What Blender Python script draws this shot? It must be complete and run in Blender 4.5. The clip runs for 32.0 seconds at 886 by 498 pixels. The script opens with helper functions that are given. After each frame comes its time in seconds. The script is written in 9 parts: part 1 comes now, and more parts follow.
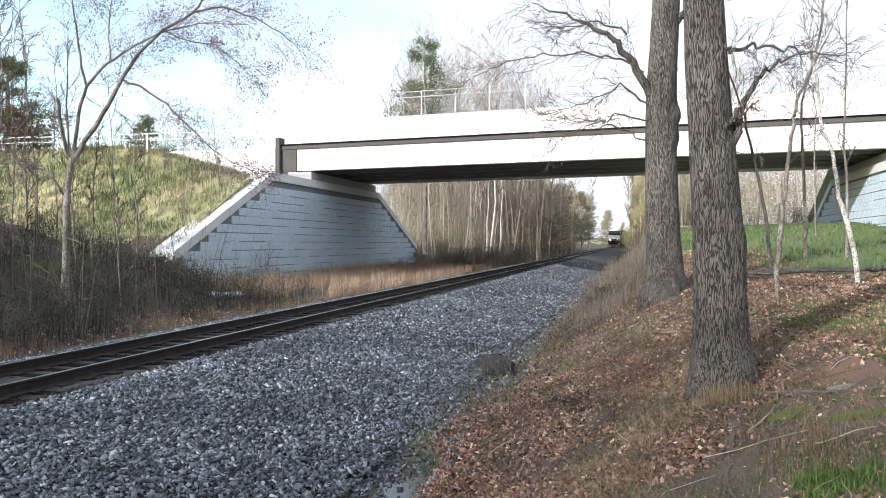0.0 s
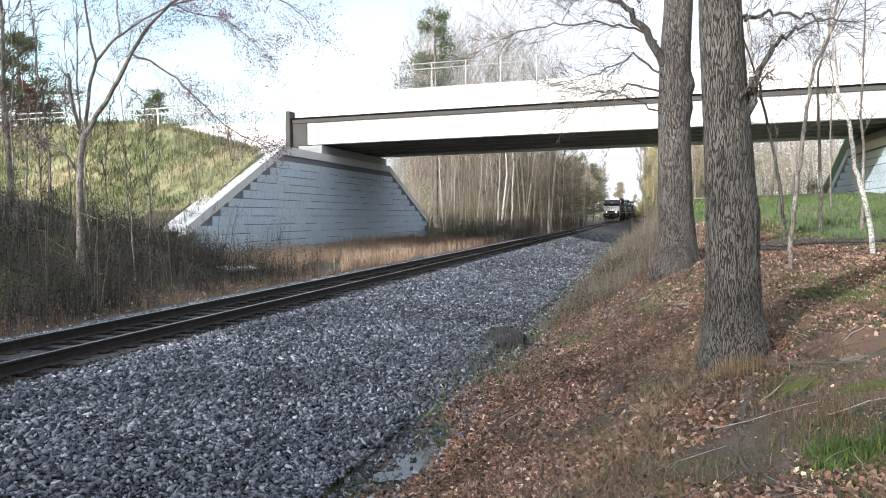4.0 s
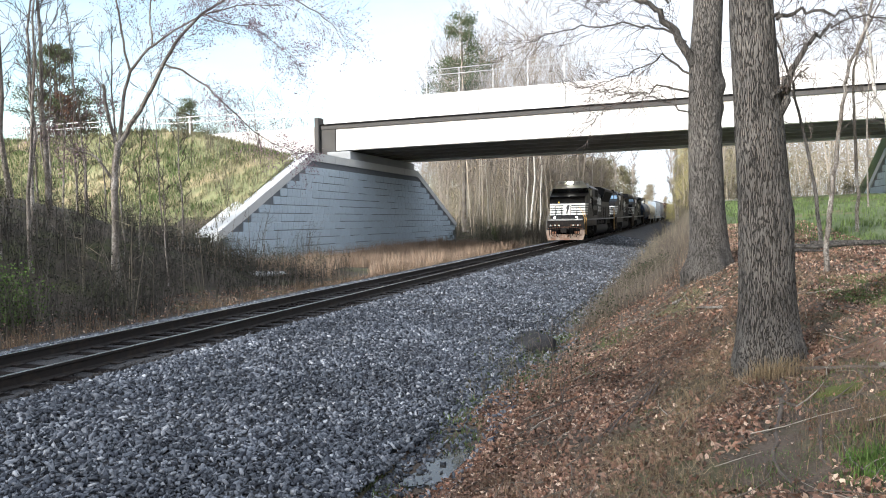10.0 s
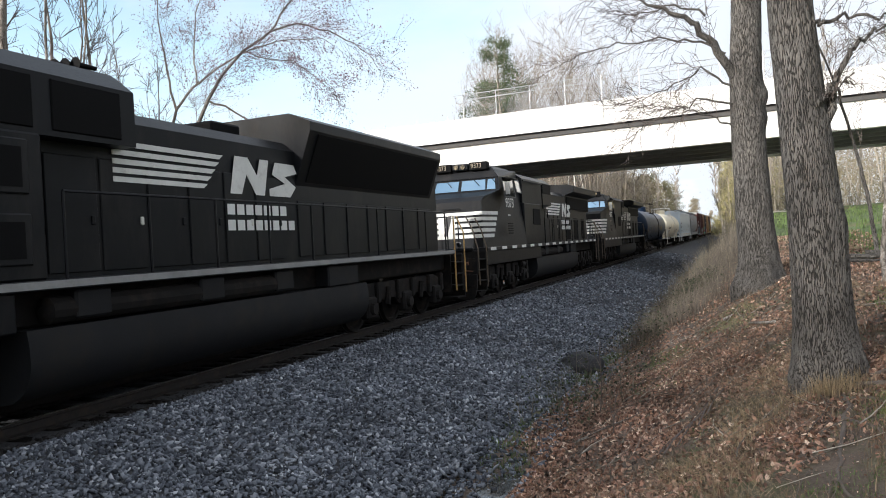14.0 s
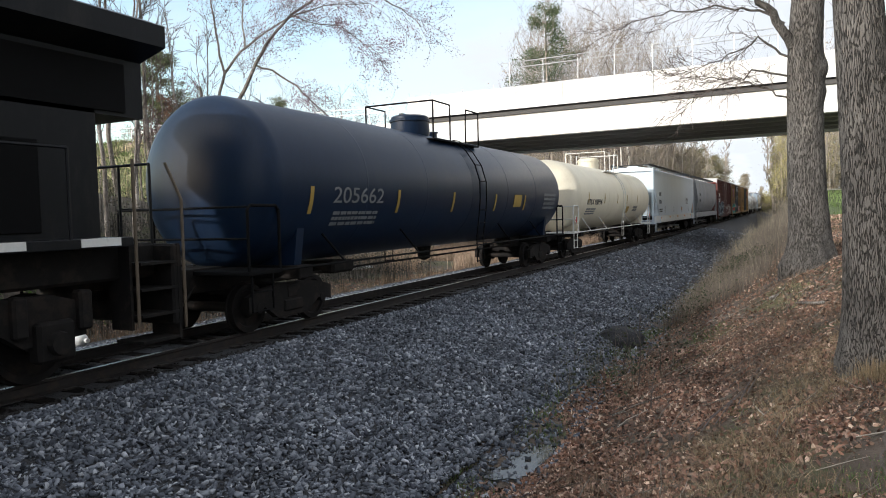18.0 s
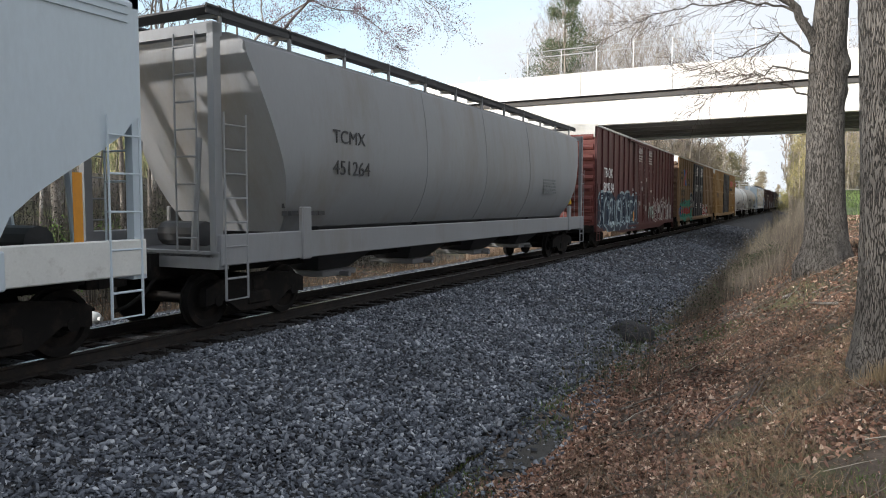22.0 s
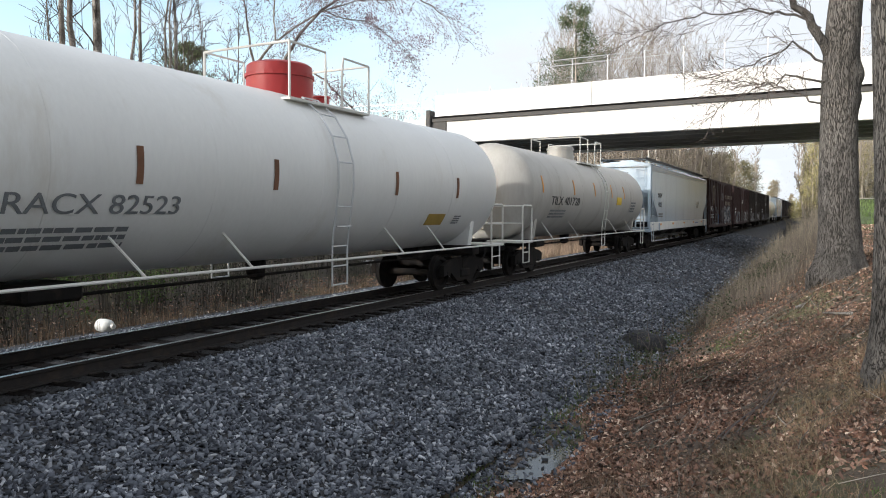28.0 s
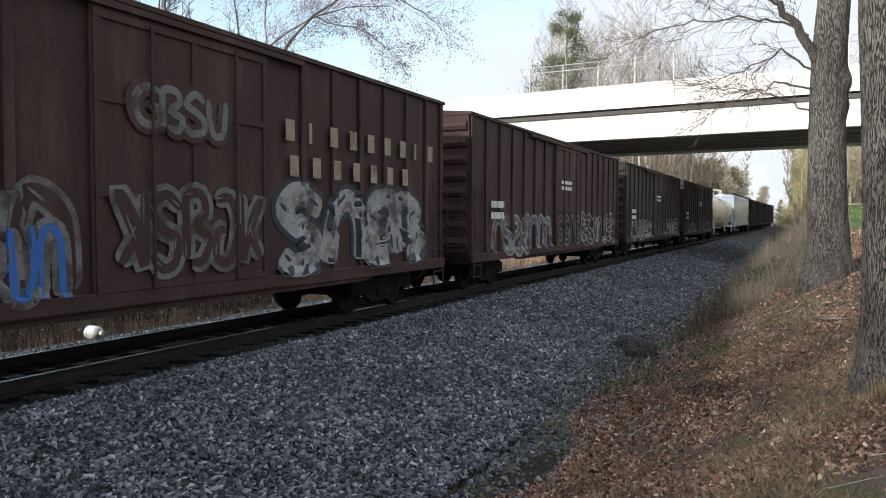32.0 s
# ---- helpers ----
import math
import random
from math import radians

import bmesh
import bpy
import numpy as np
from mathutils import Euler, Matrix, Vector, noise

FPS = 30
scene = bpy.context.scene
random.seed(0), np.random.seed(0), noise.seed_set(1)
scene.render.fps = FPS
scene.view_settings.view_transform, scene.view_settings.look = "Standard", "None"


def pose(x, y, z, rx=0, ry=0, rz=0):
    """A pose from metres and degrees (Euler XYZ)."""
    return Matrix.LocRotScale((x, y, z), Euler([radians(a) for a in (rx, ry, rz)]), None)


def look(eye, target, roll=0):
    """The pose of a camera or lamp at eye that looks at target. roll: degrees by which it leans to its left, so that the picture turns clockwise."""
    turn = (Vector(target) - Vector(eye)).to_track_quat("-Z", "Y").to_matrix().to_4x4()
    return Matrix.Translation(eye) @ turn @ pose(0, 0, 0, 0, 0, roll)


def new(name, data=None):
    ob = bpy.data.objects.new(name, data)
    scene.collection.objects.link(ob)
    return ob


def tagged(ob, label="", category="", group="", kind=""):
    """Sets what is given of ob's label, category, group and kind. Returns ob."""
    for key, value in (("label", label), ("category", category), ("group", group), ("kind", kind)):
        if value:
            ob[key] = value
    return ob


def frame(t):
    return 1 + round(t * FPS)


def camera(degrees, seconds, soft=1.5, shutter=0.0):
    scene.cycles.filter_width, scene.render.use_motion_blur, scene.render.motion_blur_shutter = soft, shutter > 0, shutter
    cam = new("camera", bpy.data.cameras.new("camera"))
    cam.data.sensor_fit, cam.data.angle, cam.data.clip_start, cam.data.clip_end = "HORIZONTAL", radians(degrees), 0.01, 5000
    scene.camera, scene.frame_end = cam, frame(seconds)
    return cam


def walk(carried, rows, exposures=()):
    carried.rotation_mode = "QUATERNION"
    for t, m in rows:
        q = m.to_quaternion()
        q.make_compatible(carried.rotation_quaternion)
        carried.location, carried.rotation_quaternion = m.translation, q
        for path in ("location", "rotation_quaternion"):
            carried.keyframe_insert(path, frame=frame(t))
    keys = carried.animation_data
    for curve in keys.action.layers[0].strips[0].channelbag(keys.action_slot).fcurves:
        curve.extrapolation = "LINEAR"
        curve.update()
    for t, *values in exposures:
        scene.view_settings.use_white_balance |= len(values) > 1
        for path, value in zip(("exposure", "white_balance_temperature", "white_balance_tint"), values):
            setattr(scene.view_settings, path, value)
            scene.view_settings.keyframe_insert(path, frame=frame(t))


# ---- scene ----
# camera: one standing place, turned by hand (seconds, yaw, pitch, roll)
EYE = (8.176, 0.0, 1.844)
TURNS = [
    (0.0, 15.75, -0.37, 0.07), (0.5, 15.73, -0.75, -0.40), (1.0, 15.71, -1.90, -0.95), (1.5, 16.40, -1.70, -0.30),
    (2.0, 16.04, -2.02, 0.10), (2.5, 16.47, -2.40, 0.38), (3.0, 16.19, -2.19, 0.38), (3.5, 16.41, -2.37, 0.31),
    (5.5, 17.17, -2.85, 0.87), (6.0, 17.02, -2.95, 1.00), (6.5, 16.90, -2.63, 0.99), (7.0, 16.78, -2.53, 0.91),
    (7.5, 16.85, -2.40, 0.88), (8.0, 17.15, -2.14, 0.94), (8.5, 17.98, -2.20, 1.01), (9.0, 18.12, -2.02, 0.97),
    (9.5, 18.85, -2.07, 0.99), (10.0, 18.94, -2.17, 0.90), (10.5, 19.64, -2.27, 1.02), (11.0, 20.34, -2.48, 1.34),
    (11.5, 21.36, -2.50, 1.40), (12.0, 21.76, -1.34, 3.41), (12.5, 21.82, -0.45, 3.15), (13.0, 22.16, -0.40, 3.52),
    (13.5, 21.27, -0.44, 3.92), (14.0, 22.34, -0.16, 2.96), (14.5, 23.33, -1.26, 1.50), (15.0, 23.77, -2.06, 1.21),
    (15.5, 25.18, -2.12, 0.98), (17.5, 26.42, -2.43, 1.05), (18.0, 25.72, -2.55, 1.39), (18.5, 26.31, -2.45, 1.85),
    (19.0, 26.89, -2.58, 1.55), (19.5, 26.89, -1.88, 1.38), (20.0, 27.36, -1.90, 0.91), (20.5, 27.19, -2.63, 0.89),
    (21.0, 26.82, -2.27, 0.31), (21.5, 26.60, -2.76, -0.08), (22.0, 26.79, -3.41, -0.21), (22.5, 26.44, -3.84, 0.05),
    (23.0, 26.67, -4.00, 0.52), (23.5, 26.80, -3.77, 0.45), (24.0, 27.08, -3.65, 0.48), (24.5, 27.25, -3.65, 0.58),
    (25.0, 27.70, -3.72, 0.68), (25.5, 27.70, -3.47, 0.79), (27.5, 27.68, -3.18, 0.46), (28.0, 27.66, -2.71, -0.28),
    (28.5, 27.33, -2.64, -0.46), (29.0, 27.08, -2.82, -0.22), (29.5, 26.78, -2.69, 0.06), (30.0, 26.94, -2.73, 0.34),
    (30.5, 26.51, -2.65, 0.36), (31.0, 26.54, -2.68, 0.13), (31.5, 27.03, -2.46, 0.07), (32.0, 26.97, -2.23, -0.25),
]
cam = camera(64.16, 32.0, soft=1.0)
walk(cam, [(t, pose(*EYE, 90 + p, r, y)) for t, y, p, r in TURNS], exposures=[(0.0, 0.42, 6020, 10), (11.0, 0.42, 6020, 10), (14.0, 0.2, 6120, 10), (20.0, 0.14, 6220, 10), (32.0, 0.14, 6220, 10)])

# ---- world and sun ----
SUN_DIR = Vector((0.47, 0.80, -0.37)).normalized()   # the way the light travels
world = bpy.data.worlds.new("sky")
scene.world = world
world.use_nodes = True
wn, wl = world.node_tree.nodes, world.node_tree.links
sky = wn.new("ShaderNodeTexSky")
sky.sky_type = "NISHITA"
sky.sun_disc = False
sky.sun_elevation = math.asin(-SUN_DIR.z)
sky.sun_rotation = math.atan2(-SUN_DIR.x, -SUN_DIR.y)
sky.air_density, sky.dust_density, sky.ozone_density = 1.0, 1.6, 1.5
wn["Background"].inputs[1].default_value = 0.15
# thin bright cloud over the blue, thicker towards +x
wc = wn.new("ShaderNodeTexCoord")
wm = wn.new("ShaderNodeMapping")
wm.inputs["Scale"].default_value = (1.0, 1.0, 2.4)
wl.new(wc.outputs["Generated"], wm.inputs[0])
cloud = wn.new("ShaderNodeTexNoise")
cloud.inputs["Scale"].default_value, cloud.inputs["Detail"].default_value, cloud.inputs["Roughness"].default_value = 2.3, 6, 0.55
wl.new(wm.outputs[0], cloud.inputs["Vector"])
apart = wn.new("ShaderNodeSeparateXYZ")
wl.new(wc.outputs["Generated"], apart.inputs[0])
lean = wn.new("ShaderNodeMath")
lean.operation = "MULTIPLY_ADD"
lean.inputs[1].default_value = 0.42
wl.new(apart.outputs[0], lean.inputs[0])
wl.new(cloud.outputs["Fac"], lean.inputs[2])
cover = wn.new("ShaderNodeMapRange")
cover.inputs["From Min"].default_value, cover.inputs["From Max"].default_value = 0.14, 0.42
wl.new(lean.outputs[0], cover.inputs["Value"])
blue = wn.new("ShaderNodeVectorMath")
blue.operation = "MULTIPLY"
blue.inputs[1].default_value = (2.5, 2.3, 1.9)
wl.new(sky.outputs[0], blue.inputs[0])
skymix = wn.new("ShaderNodeMix")
skymix.data_type = "RGBA"
skymix.inputs["B"].default_value = (5.6, 5.8, 6.1, 1)
wl.new(cover.outputs[0], skymix.inputs["Factor"])
wl.new(blue.outputs[0], skymix.inputs["A"])
wl.new(skymix.outputs["Result"], wn["Background"].inputs[0])
sun_data = bpy.data.lights.new("sun", "SUN")
sun_data.energy, sun_data.angle, sun_data.color = 5.0, radians(1.6), (1.0, 0.95, 0.88)
sun = new("sun", sun_data)
sun.matrix_world = look((-40, -60, 40), Vector((-40, -60, 40)) + SUN_DIR)

# ---- the track's line: x and z of the near rail's head along y ----
BEND, GRADE_NEAR, GRADE_FAR = 0.000256, 0.00409, 0.00739


def tx(y):
    u = min(max(y - 20, 0), 45)
    return BEND / 2 * u * u + BEND * 45 * max(y - 65, 0)


def tz(y):
    u = min(max(y - 25, 0), 40)
    return GRADE_NEAR * (y - 12) + (GRADE_FAR - GRADE_NEAR) * (u * u / 80 + max(y - 65, 0))


# ---- mesh helpers ----
class Mesh:
    """Gathers vertices and faces of one part."""

    def __init__(self):
        self.v, self.f, self.smooth = [], [], False

    def add(self, verts, faces):
        n = len(self.v)
        self.v.extend(verts)
        self.f.extend([tuple(i + n for i in f) for f in faces])
        return self

    def box(self, x0, x1, y0, y1, z0, z1, b=0.0):
        """A box; b cuts its upright and level edges."""
        if b <= 0:
            v = [(x, y, z) for z in (z0, z1) for y in (y0, y1) for x in (x0, x1)]
            return self.add(v, [(0, 2, 3, 1), (4, 5, 7, 6), (0, 1, 5, 4), (2, 6, 7, 3), (0, 4, 6, 2), (1, 3, 7, 5)])
        b = min(b, abs(x1 - x0) * 0.45, abs(y1 - y0) * 0.45, abs(z1 - z0) * 0.45)
        ring = lambda e, z: [(x0 + e + (b - e if 0 else 0), y0 + b, z), (x0 + b, y0 + e, z), (x1 - b, y0 + e, z), (x1 - e, y0 + b, z),
                             (x1 - e, y1 - b, z), (x1 - b, y1 - e, z), (x0 + b, y1 - e, z), (x0 + e, y1 - b, z)]
        inner = lambda z: [(x0 + b, y0 + b, z), (x0 + b, y0 + b, z), (x1 - b, y0 + b, z), (x1 - b, y0 + b, z),
                           (x1 - b, y1 - b, z), (x1 - b, y1 - b, z), (x0 + b, y1 - b, z), (x0 + b, y1 - b, z)]
        v = [(x0 + b, y0 + b, z0), (x1 - b, y0 + b, z0), (x1 - b, y1 - b, z0), (x0 + b, y1 - b, z0)]
        v += ring(0, z0 + b) + ring(0, z1 - b)
        v += [(x0 + b, y0 + b, z1), (x1 - b, y0 + b, z1), (x1 - b, y1 - b, z1), (x0 + b, y1 - b, z1)]
        f = [(3, 2, 1, 0), (20, 21, 22, 23)]
        for i in range(8):
            j = (i + 1) % 8
            f.append((4 + i, 4 + j, 12 + j, 12 + i))
        low = [0, 0, 1, 1, 2, 2, 3, 3]
        for i in range(8):
            j = (i + 1) % 8
            a, c = low[i], low[j]
            f.append((a, 4 + j, 4 + i) if a == c else (a, c, 4 + j, 4 + i))
            a, c = 20 + low[i], 20 + low[j]
            f.append((a, 12 + i, 12 + j) if a == c else (a, 12 + i, 12 + j, c))
        return self.add(v, f)

    def tube(self, pts, radii, n=8, caps=True):
        """A round bar along pts; radii is a number or one for each point."""
        pts = [Vector(p) for p in pts]
        if not isinstance(radii, (list, tuple)):
            radii = [radii] * len(pts)
        base = len(self.v)
        side = None
        for i, p in enumerate(pts):
            d = (pts[min(i + 1, len(pts) - 1)] - pts[max(i - 1, 0)])
            d = d.normalized() if d.length > 1e-9 else Vector((0, 0, 1))
            if side is None:
                side = d.orthogonal().normalized()
            side = (side - d * side.dot(d))
            side = side.normalized() if side.length > 1e-6 else d.orthogonal().normalized()
            up = d.cross(side)
            for k in range(n):
                a = 2 * math.pi * k / n
                self.v.append(tuple(p + (side * math.cos(a) + up * math.sin(a)) * radii[i]))
        for i in range(len(pts) - 1):
            for k in range(n):
                j = (k + 1) % n
                self.f.append((base + i * n + k, base + i * n + j, base + (i + 1) * n + j, base + (i + 1) * n + k))
        if caps:
            self.f.append(tuple(base + k for k in range(n))[::-1])
            self.f.append(tuple(base + (len(pts) - 1) * n + k for k in range(n)))
        return self

    def lathe(self, profile, n=32, axis="y", cx=0.0, cz=0.0, cy=0.0):
        """Turns (along, radius) pairs round an axis."""
        base = len(self.v)
        for a, r in profile:
            for k in range(n):
                t = 2 * math.pi * k / n
                u, w = r * math.cos(t), r * math.sin(t)
                self.v.append({"y": (cx + u, cy + a, cz + w), "x": (cx + a, cy + u, cz + w), "z": (cx + u, cy + w, cz + a)}[axis])
        for i in range(len(profile) - 1):
            for k in range(n):
                j = (k + 1) % n
                self.f.append((base + i * n + k, base + (i + 1) * n + k, base + (i + 1) * n + j, base + i * n + j))
        self.f.append(tuple(base + k for k in range(n)))
        self.f.append(tuple(base + (len(profile) - 1) * n + k for k in range(n))[::-1])
        return self

    def prism(self, outline, a0, a1, axis="y"):
        """Pushes an outline of (u, w) pairs from a0 to a1 along an axis: y takes (x, z), x takes (y, z), z takes (x, y)."""
        n = len(outline)
        put = {"y": lambda u, w, a: (u, a, w), "x": lambda u, w, a: (a, u, w), "z": lambda u, w, a: (u, w, a)}[axis]
        v = [put(u, w, a0) for u, w in outline] + [put(u, w, a1) for u, w in outline]
        f = [tuple(range(n))[::-1], tuple(range(n, 2 * n))]
        f += [(i, (i + 1) % n, n + (i + 1) % n, n + i) for i in range(n)]
        return self.add(v, f)

    def data(self, name, smooth=None):
        me = bpy.data.meshes.new(name)
        me.from_pydata(self.v, [], self.f)
        me.validate()
        bm = bmesh.new()
        bm.from_mesh(me)
        if len(self.f) < 60000:
            bmesh.ops.recalc_face_normals(bm, faces=bm.faces)
        s = self.smooth if smooth is None else smooth
        if s:
            for fc in bm.faces:
                fc.smooth = True
            for e in bm.edges:
                if len(e.link_faces) == 2 and e.calc_face_angle(0) > 0.7:
                    e.smooth = False
        bm.to_mesh(me)
        bm.free()
        return me


def part(name, mesh, material, parent=None, label="", smooth=None):
    """Links a mesh as one object, under its thing or part."""
    me = mesh if isinstance(mesh, bpy.types.Mesh) else mesh.data(name, smooth)
    if material and not me.materials:
        me.materials.append(material)
    ob = new(name, me)
    if parent:
        ob.parent = parent
    if label:
        ob["label"] = label
    return ob


def share(name, ob, m, parent=None):
    """One more object on the same mesh, at the pose m."""
    o = new(name, ob.data)
    o.parent = parent or ob.parent
    o.matrix_basis = m
    return o


# ---- materials ----
def mat(name, base, rough=0.7, metal=0.0, vary=0.25, scale=3.0, fine=40.0, bump=0.0, bump_scale=None, second=None, second_scale=1.2,
        second_at=(0.5, 0.62), coords="Object", stretch=(1, 1, 1), island=0.0, rand=0.0, spec=0.5):
    """A surface with a base colour, two scales of variation, an optional second colour in patches (stain, rust, moss) and relief."""
    m = bpy.data.materials.new(name)
    m.use_nodes = True
    nt = m.node_tree
    n, l = nt.nodes, nt.links
    b = n["Principled BSDF"]
    tc = n.new("ShaderNodeTexCoord")
    mp = n.new("ShaderNodeMapping")
    mp.inputs["Scale"].default_value = stretch
    l.new(tc.outputs[coords], mp.inputs[0])

    def tex(sc, det=4, rg=0.6):
        t = n.new("ShaderNodeTexNoise")
        t.inputs["Scale"].default_value, t.inputs["Detail"].default_value, t.inputs["Roughness"].default_value = sc, det, rg
        l.new(mp.outputs[0], t.inputs["Vector"])
        return t.outputs["Fac"]

    def maths(op, a, c):
        k = n.new("ShaderNodeMath")
        k.operation = op
        for i, v in enumerate((a, c)):
            if isinstance(v, (int, float)):
                k.inputs[i].default_value = v
            else:
                l.new(v, k.inputs[i])
        return k.outputs[0]

    big, small = tex(scale), tex(fine, 5)
    mixed = maths("ADD", maths("MULTIPLY", big, 0.6), maths("MULTIPLY", small, 0.4))
    gain = maths("ADD", maths("MULTIPLY", maths("SUBTRACT", mixed, 0.5), vary * 4), 1.0)
    if island:
        g = n.new("ShaderNodeNewGeometry")
        gain = maths("MULTIPLY", gain, maths("ADD", maths("MULTIPLY", g.outputs["Random Per Island"], 2 * island), 1 - island))
    if rand:
        oi = n.new("ShaderNodeObjectInfo")
        gain = maths("MULTIPLY", gain, maths("ADD", maths("MULTIPLY", oi.outputs["Random"], 2 * rand), 1 - rand))
    col = n.new("ShaderNodeMix")
    col.data_type = "RGBA"
    col.inputs["A"].default_value = (*base, 1)
    col.inputs["B"].default_value = (*(second or base), 1)
    if second:
        r = n.new("ShaderNodeMapRange")
        r.inputs["From Min"].default_value, r.inputs["From Max"].default_value = second_at
        l.new(tex(second_scale, 8, 0.7), r.inputs["Value"])
        l.new(r.outputs[0], col.inputs["Factor"])
    else:
        col.inputs["Factor"].default_value = 0
    hs = n.new("ShaderNodeVectorMath")
    hs.operation = "SCALE"
    l.new(col.outputs["Result"], hs.inputs[0])
    l.new(gain, hs.inputs["Scale"])
    l.new(hs.outputs[0], b.inputs["Base Color"])
    b.inputs["Roughness"].default_value = rough
    l.new(maths("ADD", maths("MULTIPLY", small, 0.2), rough - 0.1), b.inputs["Roughness"])
    b.inputs["Metallic"].default_value = metal
    b.inputs["Specular IOR Level"].default_value = spec
    if bump:
        bp = n.new("ShaderNodeBump")
        bp.inputs["Strength"].default_value, bp.inputs["Distance"].default_value = 1.0, bump
        l.new(tex(bump_scale or fine, 6, 0.65), bp.inputs["Height"])
        l.new(bp.outputs[0], b.inputs["Normal"])
    return m


# near-black bed stands in for the shade in the gaps between stones
M_BALLAST = mat("ballast_bed", (0.035, 0.035, 0.038), 0.9, vary=0.5, scale=1.5, fine=22, bump=0.05, bump_scale=16)
M_CONCRETE = mat("concrete", (0.74, 0.73, 0.70), 0.85, vary=0.1, scale=0.5, fine=12, bump=0.004, bump_scale=30, second=(0.42, 0.42, 0.41), second_scale=0.25, second_at=(0.52, 0.7))
M_WALL = mat("wall_panel", (0.46, 0.545, 0.62), 0.9, vary=0.14, scale=0.5, fine=9, bump=0.04, bump_scale=7, rand=0.04, second=(0.38, 0.41, 0.45), second_scale=0.35)
M_CAP = mat("coping_concrete", (0.56, 0.57, 0.57), 0.85, vary=0.08, scale=0.7, fine=20, bump=0.003)
M_RAILS = mat("rusty_rail", (0.012, 0.009, 0.008), 0.8, vary=0.3, scale=6, fine=60, second=(0.026, 0.017, 0.012), second_scale=5)
M_RAILHEAD = mat("worn_rail_head", (0.42, 0.41, 0.40), 0.28, metal=1.0, vary=0.15, scale=9, fine=60)
M_TIE = mat("tie_timber", (0.008, 0.006, 0.0055), 0.95, spec=0.1, vary=0.35, scale=3, fine=30, bump=0.01, bump_scale=25, stretch=(0.3, 3, 1), rand=0.3)


def bark_mat(name, ridge, furrow, lichen, size, tall=0.28, depth=0.03, spots=0.62):
    """Bark with broken upright ridges, dark furrows and lichen flecks."""
    m = bpy.data.materials.new(name)
    m.use_nodes = True
    n, l = m.node_tree.nodes, m.node_tree.links
    b = n["Principled BSDF"]
    tc, mp = n.new("ShaderNodeTexCoord"), n.new("ShaderNodeMapping")
    mp.inputs["Scale"].default_value = (1, 1, tall)
    l.new(tc.outputs["Object"], mp.inputs[0])
    wob = n.new("ShaderNodeTexNoise")
    wob.inputs["Scale"].default_value, wob.inputs["Detail"].default_value = size * 0.5, 3
    l.new(mp.outputs[0], wob.inputs["Vector"])
    shift = n.new("ShaderNodeVectorMath")
    shift.operation = "MULTIPLY_ADD"
    shift.inputs[1].default_value = (1.0 / size,) * 3
    l.new(wob.outputs["Color"], shift.inputs[0])
    l.new(mp.outputs[0], shift.inputs[2])
    vor = n.new("ShaderNodeTexNoise")
    vor.inputs["Scale"].default_value, vor.inputs["Detail"].default_value, vor.inputs["Roughness"].default_value = size * 0.5, 2.5, 0.45
    l.new(shift.outputs[0], vor.inputs["Vector"])
    mid = n.new("ShaderNodeMath")
    mid.operation = "SUBTRACT"
    mid.inputs[1].default_value = 0.5
    l.new(vor.outputs["Fac"], mid.inputs[0])
    off = n.new("ShaderNodeMath")
    off.operation = "ABSOLUTE"
    l.new(mid.outputs[0], off.inputs[0])
    rise = n.new("ShaderNodeMapRange")
    rise.interpolation_type = "SMOOTHSTEP"
    rise.inputs["From Min"].default_value, rise.inputs["From Max"].default_value = 0.0, 0.07
    l.new(off.outputs[0], rise.inputs["Value"])
    rough = n.new("ShaderNodeTexNoise")
    rough.inputs["Scale"].default_value, rough.inputs["Detail"].default_value, rough.inputs["Roughness"].default_value = 38, 6, 0.7
    l.new(tc.outputs["Object"], rough.inputs["Vector"])
    broad = n.new("ShaderNodeTexNoise")
    broad.inputs["Scale"].default_value, broad.inputs["Detail"].default_value = 1.7, 4
    l.new(tc.outputs["Object"], broad.inputs["Vector"])
    height = n.new("ShaderNodeMath")
    height.operation = "MULTIPLY_ADD"
    height.inputs[1].default_value = 0.45
    l.new(rough.outputs["Fac"], height.inputs[0])
    l.new(rise.outputs[0], height.inputs[2])
    c1 = n.new("ShaderNodeMix")
    c1.data_type = "RGBA"
    c1.inputs["A"].default_value, c1.inputs["B"].default_value = (*furrow, 1), (*ridge, 1)
    l.new(rise.outputs[0], c1.inputs["Factor"])
    pick = n.new("ShaderNodeMath")
    pick.operation = "MULTIPLY_ADD"
    pick.inputs[1].default_value = 0.5
    l.new(broad.outputs["Fac"], pick.inputs[0])
    half = n.new("ShaderNodeMath")
    half.operation = "MULTIPLY"
    half.inputs[1].default_value = 0.6
    l.new(rough.outputs["Fac"], half.inputs[0])
    l.new(half.outputs[0], pick.inputs[2])
    fleck = n.new("ShaderNodeMapRange")
    fleck.inputs["From Min"].default_value, fleck.inputs["From Max"].default_value = spots, spots + 0.05
    l.new(pick.outputs[0], fleck.inputs["Value"])
    lit = n.new("ShaderNodeMath")
    lit.operation = "MULTIPLY"
    l.new(fleck.outputs[0], lit.inputs[0])
    l.new(rise.outputs[0], lit.inputs[1])
    c2 = n.new("ShaderNodeMix")
    c2.data_type = "RGBA"
    c2.inputs["B"].default_value = (*lichen, 1)
    l.new(lit.outputs[0], c2.inputs["Factor"])
    l.new(c1.outputs["Result"], c2.inputs["A"])
    tone = n.new("ShaderNodeVectorMath")
    tone.operation = "SCALE"
    gain = n.new("ShaderNodeMath")
